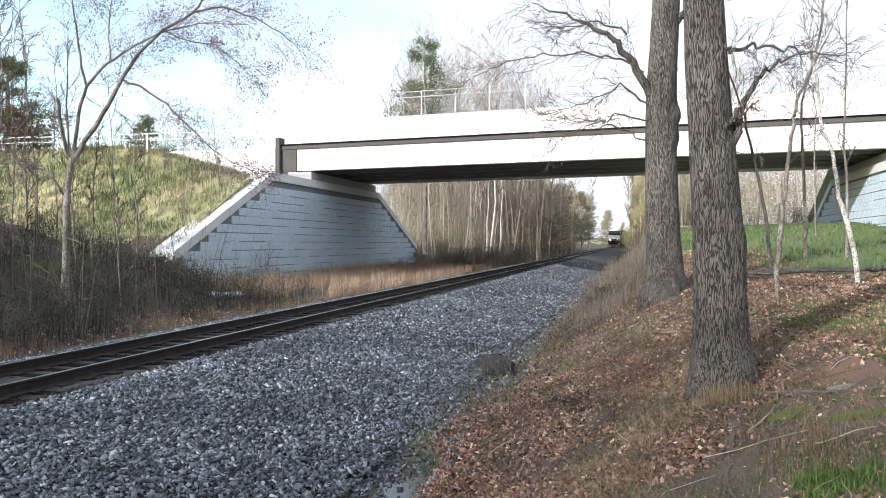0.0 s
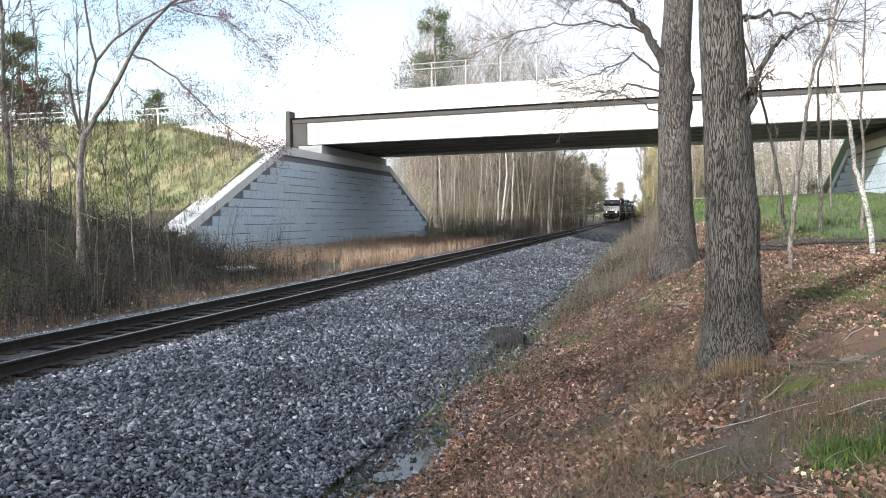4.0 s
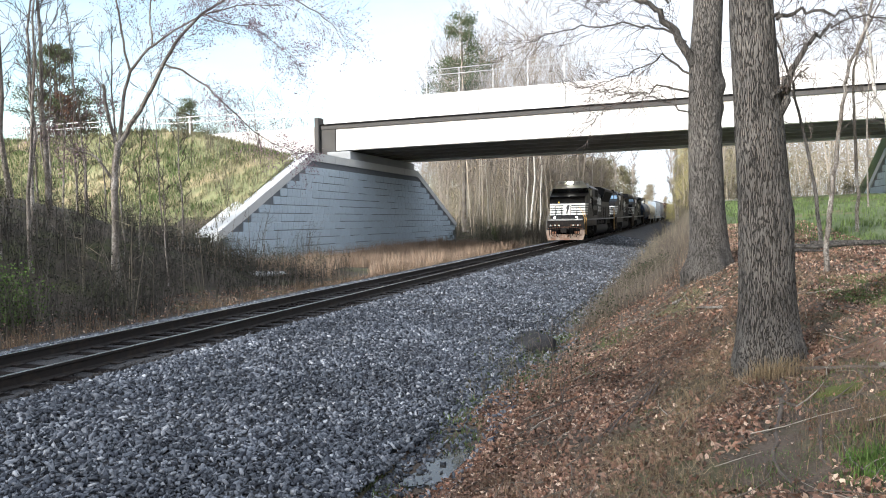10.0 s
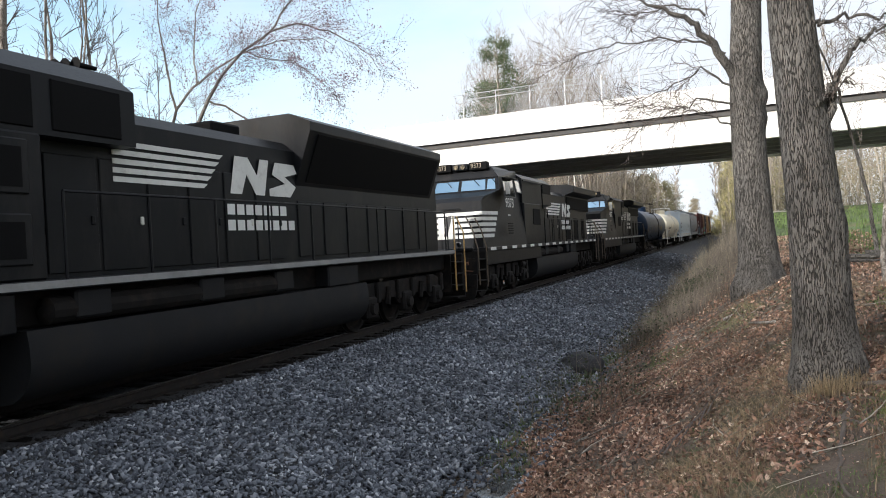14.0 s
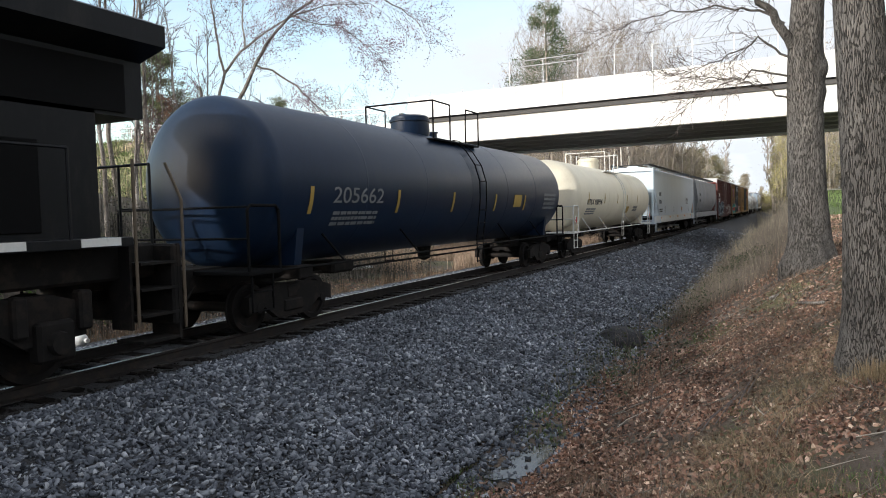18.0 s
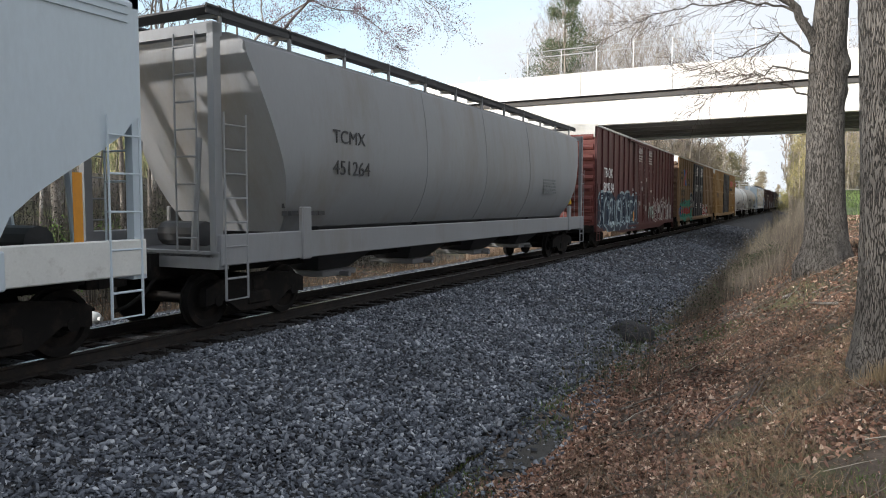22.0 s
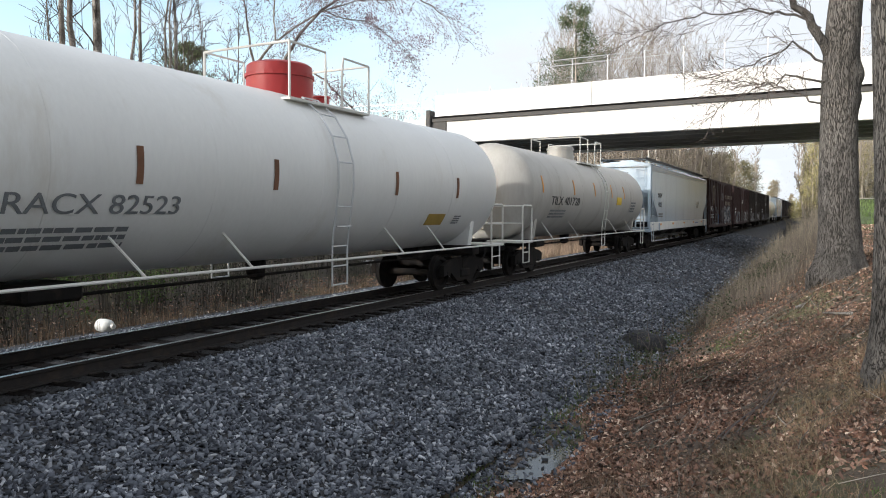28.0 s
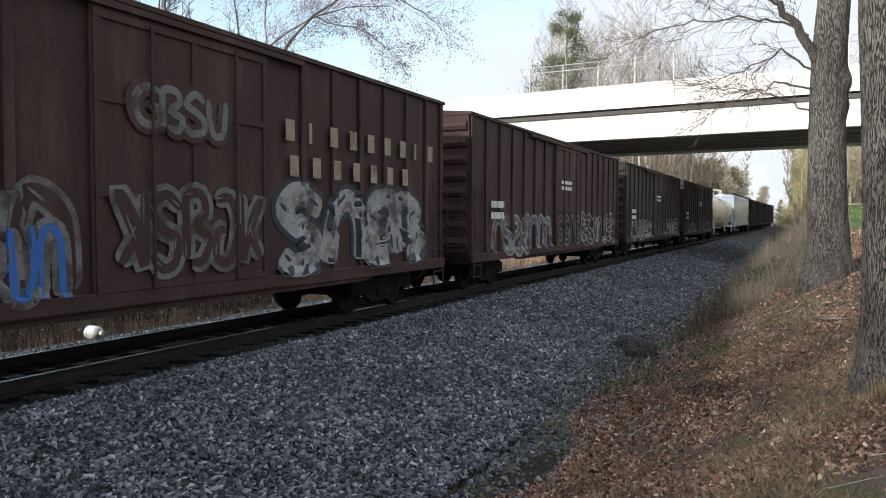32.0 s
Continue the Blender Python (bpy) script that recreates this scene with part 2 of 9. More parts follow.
    gain.operation = "MULTIPLY_ADD"
    gain.inputs[1].default_value, gain.inputs[2].default_value = 1.3, 0.35
    l.new(broad.outputs["Fac"], gain.inputs[0])
    l.new(c2.outputs["Result"], tone.inputs[0])
    l.new(gain.outputs[0], tone.inputs["Scale"])
    l.new(tone.outputs[0], b.inputs["Base Color"])
    b.inputs["Roughness"].default_value = 0.95
    b.inputs["Specular IOR Level"].default_value = 0.25
    bp = n.new("ShaderNodeBump")
    bp.inputs["Strength"].default_value, bp.inputs["Distance"].default_value = 1.0, depth
    l.new(height.outputs[0], bp.inputs["Height"])
    l.new(bp.outputs[0], b.inputs["Normal"])
    return m


M_BARK = bark_mat("oak_bark", (0.142, 0.13, 0.117), (0.04, 0.036, 0.032), (0.32, 0.315, 0.30), 104, 0.13, 0.03, 0.74)
M_ROOT = mat("root_bark", (0.105, 0.085, 0.07), 0.95, vary=0.4, scale=6, fine=40, bump=0.01, bump_scale=30)
M_BIRCH = bark_mat("mottled_bark", (0.42, 0.40, 0.36), (0.14, 0.12, 0.1), (0.62, 0.6, 0.56), 30, 0.8, 0.006, 0.5)


def ramp_mat(name, stops, rough=0.85):
    """Each loose piece takes one tone of a row of colours."""
    m = bpy.data.materials.new(name)
    m.use_nodes = True
    n, l = m.node_tree.nodes, m.node_tree.links
    b = n["Principled BSDF"]
    g, r = n.new("ShaderNodeNewGeometry"), n.new("ShaderNodeValToRGB")
    r.color_ramp.elements[0].color, r.color_ramp.elements[1].color = (*stops[0], 1), (*stops[-1], 1)
    for i, c in enumerate(stops[1:-1]):
        r.color_ramp.elements.new((i + 1) / (len(stops) - 1)).color = (*c, 1)
    l.new(g.outputs["Random Per Island"], r.inputs["Fac"])
    tc, t = n.new("ShaderNodeTexCoord"), n.new("ShaderNodeTexNoise")
    t.inputs["Scale"].default_value, t.inputs["Detail"].default_value = 1.1, 5
    l.new(tc.outputs["Object"], t.inputs["Vector"])
    k, v = n.new("ShaderNodeMath"), n.new("ShaderNodeVectorMath")
    k.operation, v.operation = "MULTIPLY_ADD", "SCALE"
    k.inputs[1].default_value, k.inputs[2].default_value = 1.5, 0.25
    l.new(t.outputs["Fac"], k.inputs[0])
    l.new(r.outputs["Color"], v.inputs[0])
    l.new(k.outputs[0], v.inputs["Scale"])
    l.new(v.outputs[0], b.inputs["Base Color"])
    b.inputs["Roughness"].default_value = rough
    b.inputs["Specular IOR Level"].default_value = 0.3
    return m
M_LOCO = mat("black_locomotive_paint", (0.0078, 0.0086, 0.0105), 0.42, vary=0.25, scale=1.2, fine=30, second=(0.02, 0.019, 0.019), second_scale=1.6, second_at=(0.5, 0.7), stretch=(1, 1, 0.35), bump=0.0012, bump_scale=8, spec=0.16)
M_UNDER = mat("grimy_running_gear", (0.010, 0.009, 0.0085), 0.85, vary=0.4, scale=4, fine=40, second=(0.022, 0.017, 0.014), second_scale=3, spec=0.2)
M_WHITE = mat("worn_white_paint", (0.66, 0.66, 0.63), 0.6, vary=0.12, scale=3, fine=30, second=(0.45, 0.43, 0.40), second_scale=4, second_at=(0.55, 0.75))
M_SILLEDGE = mat("dusty_sill_paint", (0.24, 0.24, 0.235), 0.7, vary=0.25, scale=3, fine=30)
M_LETTER = mat("white_lettering", (0.72, 0.72, 0.70), 0.6, vary=0.1, scale=5, fine=40)
M_DARKLET = mat("dark_lettering", (0.035, 0.035, 0.038), 0.6, vary=0.15, scale=5, fine=40)
M_FRAME = mat("dull_window_frame", (0.11, 0.11, 0.115), 0.5, metal=0.4, vary=0.2)
M_RUSTPLOW = mat("rusty_plow", (0.24, 0.185, 0.145), 0.8, vary=0.3, scale=3, fine=30, second=(0.14, 0.07, 0.04), second_scale=3.5, second_at=(0.45, 0.6))
M_RUST = mat("rusty_metal", (0.16, 0.075, 0.04), 0.85, vary=0.35, scale=4, fine=40)
M_GOLD = mat("yellow_handrail", (0.50, 0.30, 0.10), 0.55, vary=0.2, scale=4, fine=40)
M_OLDRAIL = mat("dirty_handrail", (0.10, 0.075, 0.05), 0.6, vary=0.3, scale=4, fine=40)
M_TANKGREY = mat("grey_fuel_tank", (0.009, 0.0095, 0.011), 0.7, vary=0.3, scale=2, fine=24, second=(0.014, 0.013, 0.012), second_scale=1.5, spec=0.25)
M_GRILLE = mat("black_grille", (0.0035, 0.0035, 0.004), 0.7, vary=0.2, fine=60, spec=0.1)
M_TANKBLUE = mat("dark_blue_tank_paint", (0.006, 0.017, 0.042), 0.36, vary=0.25, scale=0.8, fine=20, second=(0.01, 0.02, 0.042), second_scale=0.9, stretch=(1, 1, 0.4), spec=0.25)
M_TANKCREAM = mat("cream_tank_paint", (0.70, 0.64, 0.50), 0.5, vary=0.12, scale=0.6, fine=16, second=(0.58, 0.49, 0.33), second_scale=0.7, second_at=(0.52, 0.85), stretch=(1, 1, 0.6))
M_TANKWHITE = mat("white_tank_paint", (0.70, 0.70, 0.68), 0.45, vary=0.08, scale=0.6, fine=16, second=(0.55, 0.52, 0.46), second_scale=0.8, second_at=(0.56, 0.8), stretch=(1, 1, 0.25))
M_TANKDUST = mat("dusty_grey_tank_paint", (0.4, 0.385, 0.355), 0.5, vary=0.1, scale=0.6, fine=16, second=(0.30, 0.275, 0.235), second_scale=0.8, second_at=(0.5, 0.75), stretch=(1, 1, 0.25))
M_HOPBLUE = mat("pale_grey_hopper_paint", (0.41, 0.485, 0.555), 0.15, vary=0.08, scale=0.5, fine=18, second=(0.33, 0.37, 0.41), second_scale=0.7, second_at=(0.52, 0.75), stretch=(1, 1, 0.3), spec=0.9)
M_HOPLIGHT = mat("pale_sky_grey_hopper_paint", (0.54, 0.61, 0.67), 0.34, vary=0.08, scale=0.5, fine=18, second=(0.46, 0.51, 0.56), second_scale=0.7, second_at=(0.52, 0.75), stretch=(1, 1, 0.3))
M_HOPGREY = mat("dull_grey_hopper_paint", (0.24, 0.245, 0.255), 0.6, vary=0.12, scale=0.6, fine=18, second=(0.2, 0.185, 0.17), second_scale=0.9, second_at=(0.5, 0.75), stretch=(1, 1, 0.3))
M_HOPDARK = mat("grey_underframe_paint", (0.045, 0.045, 0.047), 0.7, vary=0.2)
M_BOXRED = mat("maroon_boxcar_paint", (0.08, 0.019, 0.018), 0.6, vary=0.25, scale=0.9, fine=20, second=(0.056, 0.016, 0.014), second_scale=1.0, stretch=(1, 1, 0.3))
M_BOXRED_END = mat("red_boxcar_end_paint", (0.15, 0.04, 0.033), 0.6, vary=0.2, scale=0.9, fine=20, second=(0.2, 0.06, 0.045), second_scale=1.2)
M_BOXTAN = mat("weathered_yellow_boxcar_paint", (0.235, 0.14, 0.063), 0.6, vary=0.22, scale=0.9, fine=20, second=(0.165, 0.095, 0.04), second_scale=1.0, second_at=(0.48, 0.7), stretch=(1, 1, 0.25))
# brown end paint, darkened further to hold the shade on this end
M_BOXTAN_END = mat("brown_end_paint_with_shade", (0.105, 0.06, 0.034), 0.7, vary=0.3, scale=0.9, fine=20, second=(0.05, 0.03, 0.022), second_scale=1.2, stretch=(1, 1, 0.3))
M_BOXYEL = mat("golden_yellow_boxcar_paint", (0.31, 0.185, 0.07), 0.55, vary=0.18, scale=0.9, fine=20, second=(0.36, 0.20, 0.05), second_scale=1.0, second_at=(0.5, 0.72), stretch=(1, 1, 0.25))
M_DOORBLACK = mat("black_door_paint", (0.022, 0.024, 0.032), 0.55, vary=0.3, scale=2, fine=30)
M_BOXBROWN = mat("brown_boxcar_paint", (0.046, 0.02, 0.0185), 0.78, vary=0.5, scale=0.9, fine=18, second=(0.1, 0.056, 0.05), second_scale=1.3, second_at=(0.5, 0.72), stretch=(1, 1, 0.2))
M_BOXOLD = mat("sooty_boxcar_paint", (0.032, 0.024, 0.021), 0.78, vary=0.35, scale=0.9, fine=18, second=(0.07, 0.05, 0.04), second_scale=1.3, second_at=(0.5, 0.72), stretch=(1, 1, 0.2))
M_ROOF = mat("galvanised_roof", (0.55, 0.55, 0.53), 0.5, metal=0.3, vary=0.15)
M_ORANGE = mat("orange_reflector", (0.62, 0.26, 0.02), 0.5, vary=0.15, fine=30)
M_OLDYELLOW = mat("dirty_yellow_reflector", (0.36, 0.24, 0.05), 0.6, vary=0.25, scale=4)
M_YELLOW = mat("yellow_sign", (0.70, 0.48, 0.04), 0.5, vary=0.12)
M_REDDOME = mat("red_bonnet_paint", (0.36, 0.024, 0.024), 0.45, vary=0.15)
M_PIPE = mat("white_rail_paint", (0.62, 0.61, 0.57), 0.55, vary=0.12, scale=5)
M_TEAL = mat("teal_spray_paint", (0.04, 0.28, 0.2), 0.6, vary=0.25, scale=4)
M_BLUE = mat("blue_spray_paint", (0.03, 0.13, 0.42), 0.6, vary=0.2, scale=4)
M_CRIMSON = mat("red_spray_paint", (0.42, 0.05, 0.04), 0.6, vary=0.2, scale=4)
M_SILVER = mat("silver_spray_paint", (0.33, 0.335, 0.335), 0.6, vary=0.35, scale=3, fine=24, second=(0.09, 0.065, 0.055), second_scale=2.2, second_at=(0.46, 0.6))
M_DULL = mat("worn_grey_spray_paint", (0.16, 0.165, 0.17), 0.7, vary=0.35, scale=3, fine=24, second=(0.06, 0.045, 0.04), second_scale=2.2, second_at=(0.45, 0.6))
M_NAVY = mat("navy_spray_paint", (0.008, 0.02, 0.042), 0.6, vary=0.3, scale=4)
M_OLDWHITE = mat("worn_white_spray_paint", (0.42, 0.40, 0.37), 0.7, vary=0.3, scale=3, fine=24, second=(0.16, 0.06, 0.05), second_scale=3.0, second_at=(0.5, 0.66))
M_INK = mat("dark_spray_paint", (0.02, 0.035, 0.05), 0.6, vary=0.25, scale=4)
M_SEAFOAM = mat("pale_green_spray_paint", (0.33, 0.46, 0.40), 0.6, vary=0.25, scale=4)
M_PALEBLUE = mat("pale_blue_spray_paint", (0.27, 0.34, 0.36), 0.6, vary=0.3, scale=3, fine=24, second=(0.16, 0.2, 0.22), second_scale=2.5, second_at=(0.5, 0.66))
M_FADEBLUE = mat("faded_blue_lettering", (0.13, 0.17, 0.34), 0.6, vary=0.2, scale=5)
M_FADEDLET = mat("faded_grey_lettering", (0.16, 0.17, 0.18), 0.6, vary=0.2, scale=5)
M_CREAMLET = mat("faded_cream_lettering", (0.33, 0.275, 0.2), 0.75, vary=0.35, scale=4, second=(0.12, 0.08, 0.06), second_scale=3, second_at=(0.5, 0.66))


def glass_mat(name, tint, rough=0.05):
    m = bpy.data.materials.new(name)
    m.use_nodes = True
    b = m.node_tree.nodes["Principled BSDF"]
    b.inputs["Base Color"].default_value = (*tint, 1)
    b.inputs["Roughness"].default_value = rough
    b.inputs["Specular IOR Level"].default_value = 0.9
    b.inputs["Coat Weight"].default_value = 0.6
    return m


M_GLASS = glass_mat("cab_glass", (0.012, 0.014, 0.017), 0.1)
# blue base colour paints the sky's reflection into the pane
M_GLASSLIT = glass_mat("cab_glass_painted_sky", (0.13, 0.22, 0.32), 0.03)


def glow(name, colour, strength):
    m = bpy.data.materials.new(name)
    m.use_nodes = True
    b = m.node_tree.nodes["Principled BSDF"]
    b.inputs["Base Color"].default_value = (*colour, 1)
    b.inputs["Emission Color"].default_value = (*colour, 1)
    b.inputs["Emission Strength"].default_value = strength
    return m


M_HEADLIGHT = glow("lit_headlight", (1.0, 0.93, 0.78), 30.0)

M_LITTER = mat("leaf_litter_soil", (0.118, 0.088, 0.066), 0.95, vary=0.9, scale=1.3, fine=34, bump=0.05, bump_scale=26, second=(0.085, 0.088, 0.04), second_scale=0.7, second_at=(0.5, 0.62))
M_LAWN = mat("lawn", (0.085, 0.115, 0.04), 0.95, vary=0.3, scale=0.5, fine=10, bump=0.05, bump_scale=12, second=(0.17, 0.13, 0.06), second_scale=0.3, second_at=(0.55, 0.72))
M_SLOPEGRASS = mat("slope_grass", (0.24, 0.25, 0.12), 0.95, vary=0.3, scale=0.4, fine=6, bump=0.06, bump_scale=6, second=(0.42, 0.33, 0.2), second_scale=0.22, second_at=(0.45, 0.65))
# far bank's soil is darkened: the bank's shade sits in this colour
M_DARKSOIL = mat("bank_soil_shade_tone", (0.062, 0.05, 0.037), 0.95, vary=0.35, scale=0.8, fine=12, bump=0.05, bump_scale=8, second=(0.07, 0.075, 0.03), second_scale=0.5)
M_ASPHALT = mat("asphalt", (0.06, 0.06, 0.06), 0.9, vary=0.2, scale=1, fine=30)
M_PATH = mat("pale_gravel_path", (0.48, 0.45, 0.38), 0.9, vary=0.2, scale=1, fine=20)
M_STONE = ramp_mat("crushed_stone", [(0.017, 0.02, 0.025), (0.1, 0.11, 0.132), (0.04, 0.044, 0.057), (0.174, 0.19, 0.219), (0.063, 0.071, 0.085), (0.249, 0.266, 0.298), (0.109, 0.12, 0.142), (0.451, 0.468, 0.498)], 0.75)
M_OILSTONE = ramp_mat("oily_crushed_stone", [(0.007, 0.007, 0.007), (0.021, 0.018, 0.017), (0.012, 0.011, 0.011), (0.036, 0.032, 0.03), (0.017, 0.015, 0.014)], 0.8)
M_LEAF = ramp_mat("dry_oak_leaf", [(0.032, 0.024, 0.02), (0.188, 0.108, 0.077), (0.35, 0.192, 0.133), (0.081, 0.056, 0.045), (0.443, 0.288, 0.206), (0.135, 0.09, 0.068), (0.269, 0.147, 0.103), (0.7, 0.549, 0.424)])
M_GOLDSTRAW = ramp_mat("golden_dry_grass", [(0.15, 0.11, 0.065), (0.31, 0.235, 0.145), (0.22, 0.16, 0.095), (0.40, 0.31, 0.2), (0.18, 0.145, 0.08)])
M_STRAW = ramp_mat("dry_grass_stem", [(0.09, 0.066, 0.045), (0.2, 0.14, 0.09), (0.15, 0.10, 0.065), (0.27, 0.195, 0.125), (0.12, 0.095, 0.07)])
M_GREYSTRAW = ramp_mat("grey_dry_stem", [(0.08, 0.066, 0.055), (0.15, 0.125, 0.10), (0.11, 0.092, 0.075), (0.20, 0.165, 0.125)])
M_BLADE = mat("green_grass_blade", (0.085, 0.125, 0.035), 0.8, vary=0.25, scale=0.8, fine=30, island=0.5)
M_BRUSH = ramp_mat("brush_leaf", [(0.025, 0.034, 0.018), (0.06, 0.075, 0.038), (0.04, 0.05, 0.028), (0.09, 0.08, 0.05)])
# darker stem and leaf tones carry the black shadow inside the thicket
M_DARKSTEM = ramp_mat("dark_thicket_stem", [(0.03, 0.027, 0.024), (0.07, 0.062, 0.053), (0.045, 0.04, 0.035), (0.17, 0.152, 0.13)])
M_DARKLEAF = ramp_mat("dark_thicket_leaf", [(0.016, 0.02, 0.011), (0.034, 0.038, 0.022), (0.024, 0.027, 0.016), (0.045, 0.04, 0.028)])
M_STEM = ramp_mat("thicket_stem", [(0.08, 0.07, 0.055), (0.18, 0.155, 0.115), (0.12, 0.105, 0.08), (0.28, 0.24, 0.175)])
M_BARKGREY = bark_mat("pale_bark", (0.20, 0.175, 0.15), (0.10, 0.085, 0.07), (0.36, 0.34, 0.31), 30, 0.5, 0.006, 0.58)
M_TWIGS = ramp_mat("dead_twig", [(0.05, 0.042, 0.036), (0.2, 0.17, 0.14), (0.1, 0.085, 0.07), (0.38, 0.34, 0.29)])
M_TWIG = mat("twig_bark", (0.10, 0.08, 0.07), 0.9, vary=0.2, scale=3, fine=30)
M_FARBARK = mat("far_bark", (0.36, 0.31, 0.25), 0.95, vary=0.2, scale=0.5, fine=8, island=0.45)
# far twigs are lightened so distance haze is part of their colour
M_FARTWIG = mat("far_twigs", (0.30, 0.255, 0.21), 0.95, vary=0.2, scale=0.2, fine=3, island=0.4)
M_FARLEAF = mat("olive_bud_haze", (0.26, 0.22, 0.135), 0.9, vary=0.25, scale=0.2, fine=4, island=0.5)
M_BUD = mat("red_bud", (0.23, 0.15, 0.18), 0.8, vary=0.2, scale=1, fine=30, island=0.5)
# paler copy of the pine needles, with haze mixed into the colour
M_PALEPINE = mat("haze_paled_pine_needles", (0.11, 0.13, 0.06), 0.85, vary=0.25, scale=0.6, fine=10, island=0.5)
M_NEEDLE = mat("pine_needles", (0.075, 0.105, 0.045), 0.85, vary=0.25, scale=0.6, fine=10, island=0.5)
M_SPRING = mat("spring_leaf", (0.36, 0.32, 0.13), 0.85, vary=0.25, scale=0.6, fine=10, island=0.45)
M_REDLEAF = mat("russet_leaf", (0.19, 0.10, 0.065), 0.85, vary=0.25, scale=0.6, fine=10, island=0.45)
# dark tone paints shade on deck edge, diaphragms, end block; stain on end post
M_DECKEDGE = mat("deck_edge_shade_and_stain", (0.075, 0.072, 0.069), 0.9, vary=0.2, scale=0.8, fine=14)
# darker copy of the bridge concrete: underdeck shade put into the colour
M_UNDERDECK = mat("underdeck_concrete_shade_tone", (0.2, 0.19, 0.18), 0.9, vary=0.2, scale=0.8, fine=14)
M_ENDBLOCK = mat("grey_end_block", (0.34, 0.35, 0.36), 0.9, vary=0.15, scale=0.8, fine=14)
# backing is dark so its gaps paint the shadow under each panel's lip
M_LIPSHADE = mat("wall_backing_lip_shadow", (0.15, 0.165, 0.185), 0.95, vary=0.2)
M_GALV = mat("galvanised_steel", (0.55, 0.56, 0.57), 0.45, metal=0.5, vary=0.1)
M_MOSS = mat("moss", (0.085, 0.095, 0.02), 0.95, vary=0.3, scale=6, fine=40, bump=0.02, bump_scale=40)
M_PLASTIC = mat("white_plastic", (0.75, 0.75, 0.72), 0.5, vary=0.08)
M_REDCLAY = mat("red_clay", (0.15, 0.09, 0.062), 0.95, vary=0.25, scale=2, fine=20, bump=0.02, bump_scale=20)


def water_mat():
    m = bpy.data.materials.new("puddle_water")
    m.use_nodes = True
    b = m.node_tree.nodes["Principled BSDF"]
    b.inputs["Base Color"].default_value = (0.035, 0.031, 0.025, 1)
    b.inputs["Roughness"].default_value = 0.07
    b.inputs["Specular IOR Level"].default_value = 0.5
    n = m.node_tree.nodes.new("ShaderNodeTexNoise")
    n.inputs["Scale"].default_value = 6
    bp = m.node_tree.nodes.new("ShaderNodeBump")
    bp.inputs["Distance"].default_value = 0.003
    m.node_tree.links.new(n.outputs["Fac"], bp.inputs["Height"])
    m.node_tree.links.new(bp.outputs[0], b.inputs["Normal"])
    return m


M_WATER = water_mat()
M_WHITEBARK = mat("white_bark", (0.55, 0.52, 0.46), 0.9, vary=0.2, scale=1, fine=8)
M_DARKBRUSH = ramp_mat("dark_undergrowth", [(0.045, 0.038, 0.03), (0.10, 0.08, 0.06), (0.07, 0.06, 0.045), (0.13, 0.105, 0.08)])

M_FLAT = mat("worn_pale_stone", (0.19, 0.17, 0.15), 0.9, vary=0.3, scale=5, fine=30, bump=0.01, bump_scale=30)
M_SLOPESTRAW = ramp_mat("pale_slope_grass", [(0.14, 0.165, 0.075), (0.27, 0.24, 0.145), (0.19, 0.21, 0.10), (0.34, 0.285, 0.185)])
M_SEDGE = ramp_mat("russet_sedge", [(0.2, 0.145, 0.105), (0.36, 0.265, 0.19), (0.28, 0.19, 0.13), (0.44, 0.34, 0.25)])
# evergreen tones paled to put distance haze into them
M_FARGREEN = ramp_mat("haze_paled_evergreen", [(0.13, 0.125, 0.07), (0.21, 0.19, 0.115), (0.16, 0.155, 0.085), (0.25, 0.22, 0.14)])
M_SHRUB = ramp_mat("green_shrub_leaf", [(0.05, 0.09, 0.02), (0.10, 0.17, 0.035), (0.07, 0.12, 0.03), (0.13, 0.2, 0.05)])
# canopy tones paled the same way for the haze of far woods
M_HAZE = ramp_mat("haze_paled_canopy", [(0.22, 0.185, 0.13), (0.36, 0.305, 0.215), (0.28, 0.24, 0.16), (0.32, 0.285, 0.175)])

# ---- ground: one sheet with the track bed, ditches, banks and road embankment ----
def lerp(a, b, t):
    return a + (b - a) * min(max(t, 0), 1)


def smooth(t):
    t = min(max(t, 0), 1)
    return t * t * (3 - 2 * t)


def poly(x, pts):
    """A height from a row of (x, z) corners."""
    if x <= pts[0][0]:
        return pts[0][1]
    for (a, za), (b, zb) in zip(pts, pts[1:]):
        if x <= b:
            return za + (zb - za) * (x - a) / (b - a)
    return pts[-1][1]


WALL_X, WALL_R = -14.3, 21.8
ROAD_Z = 8.9


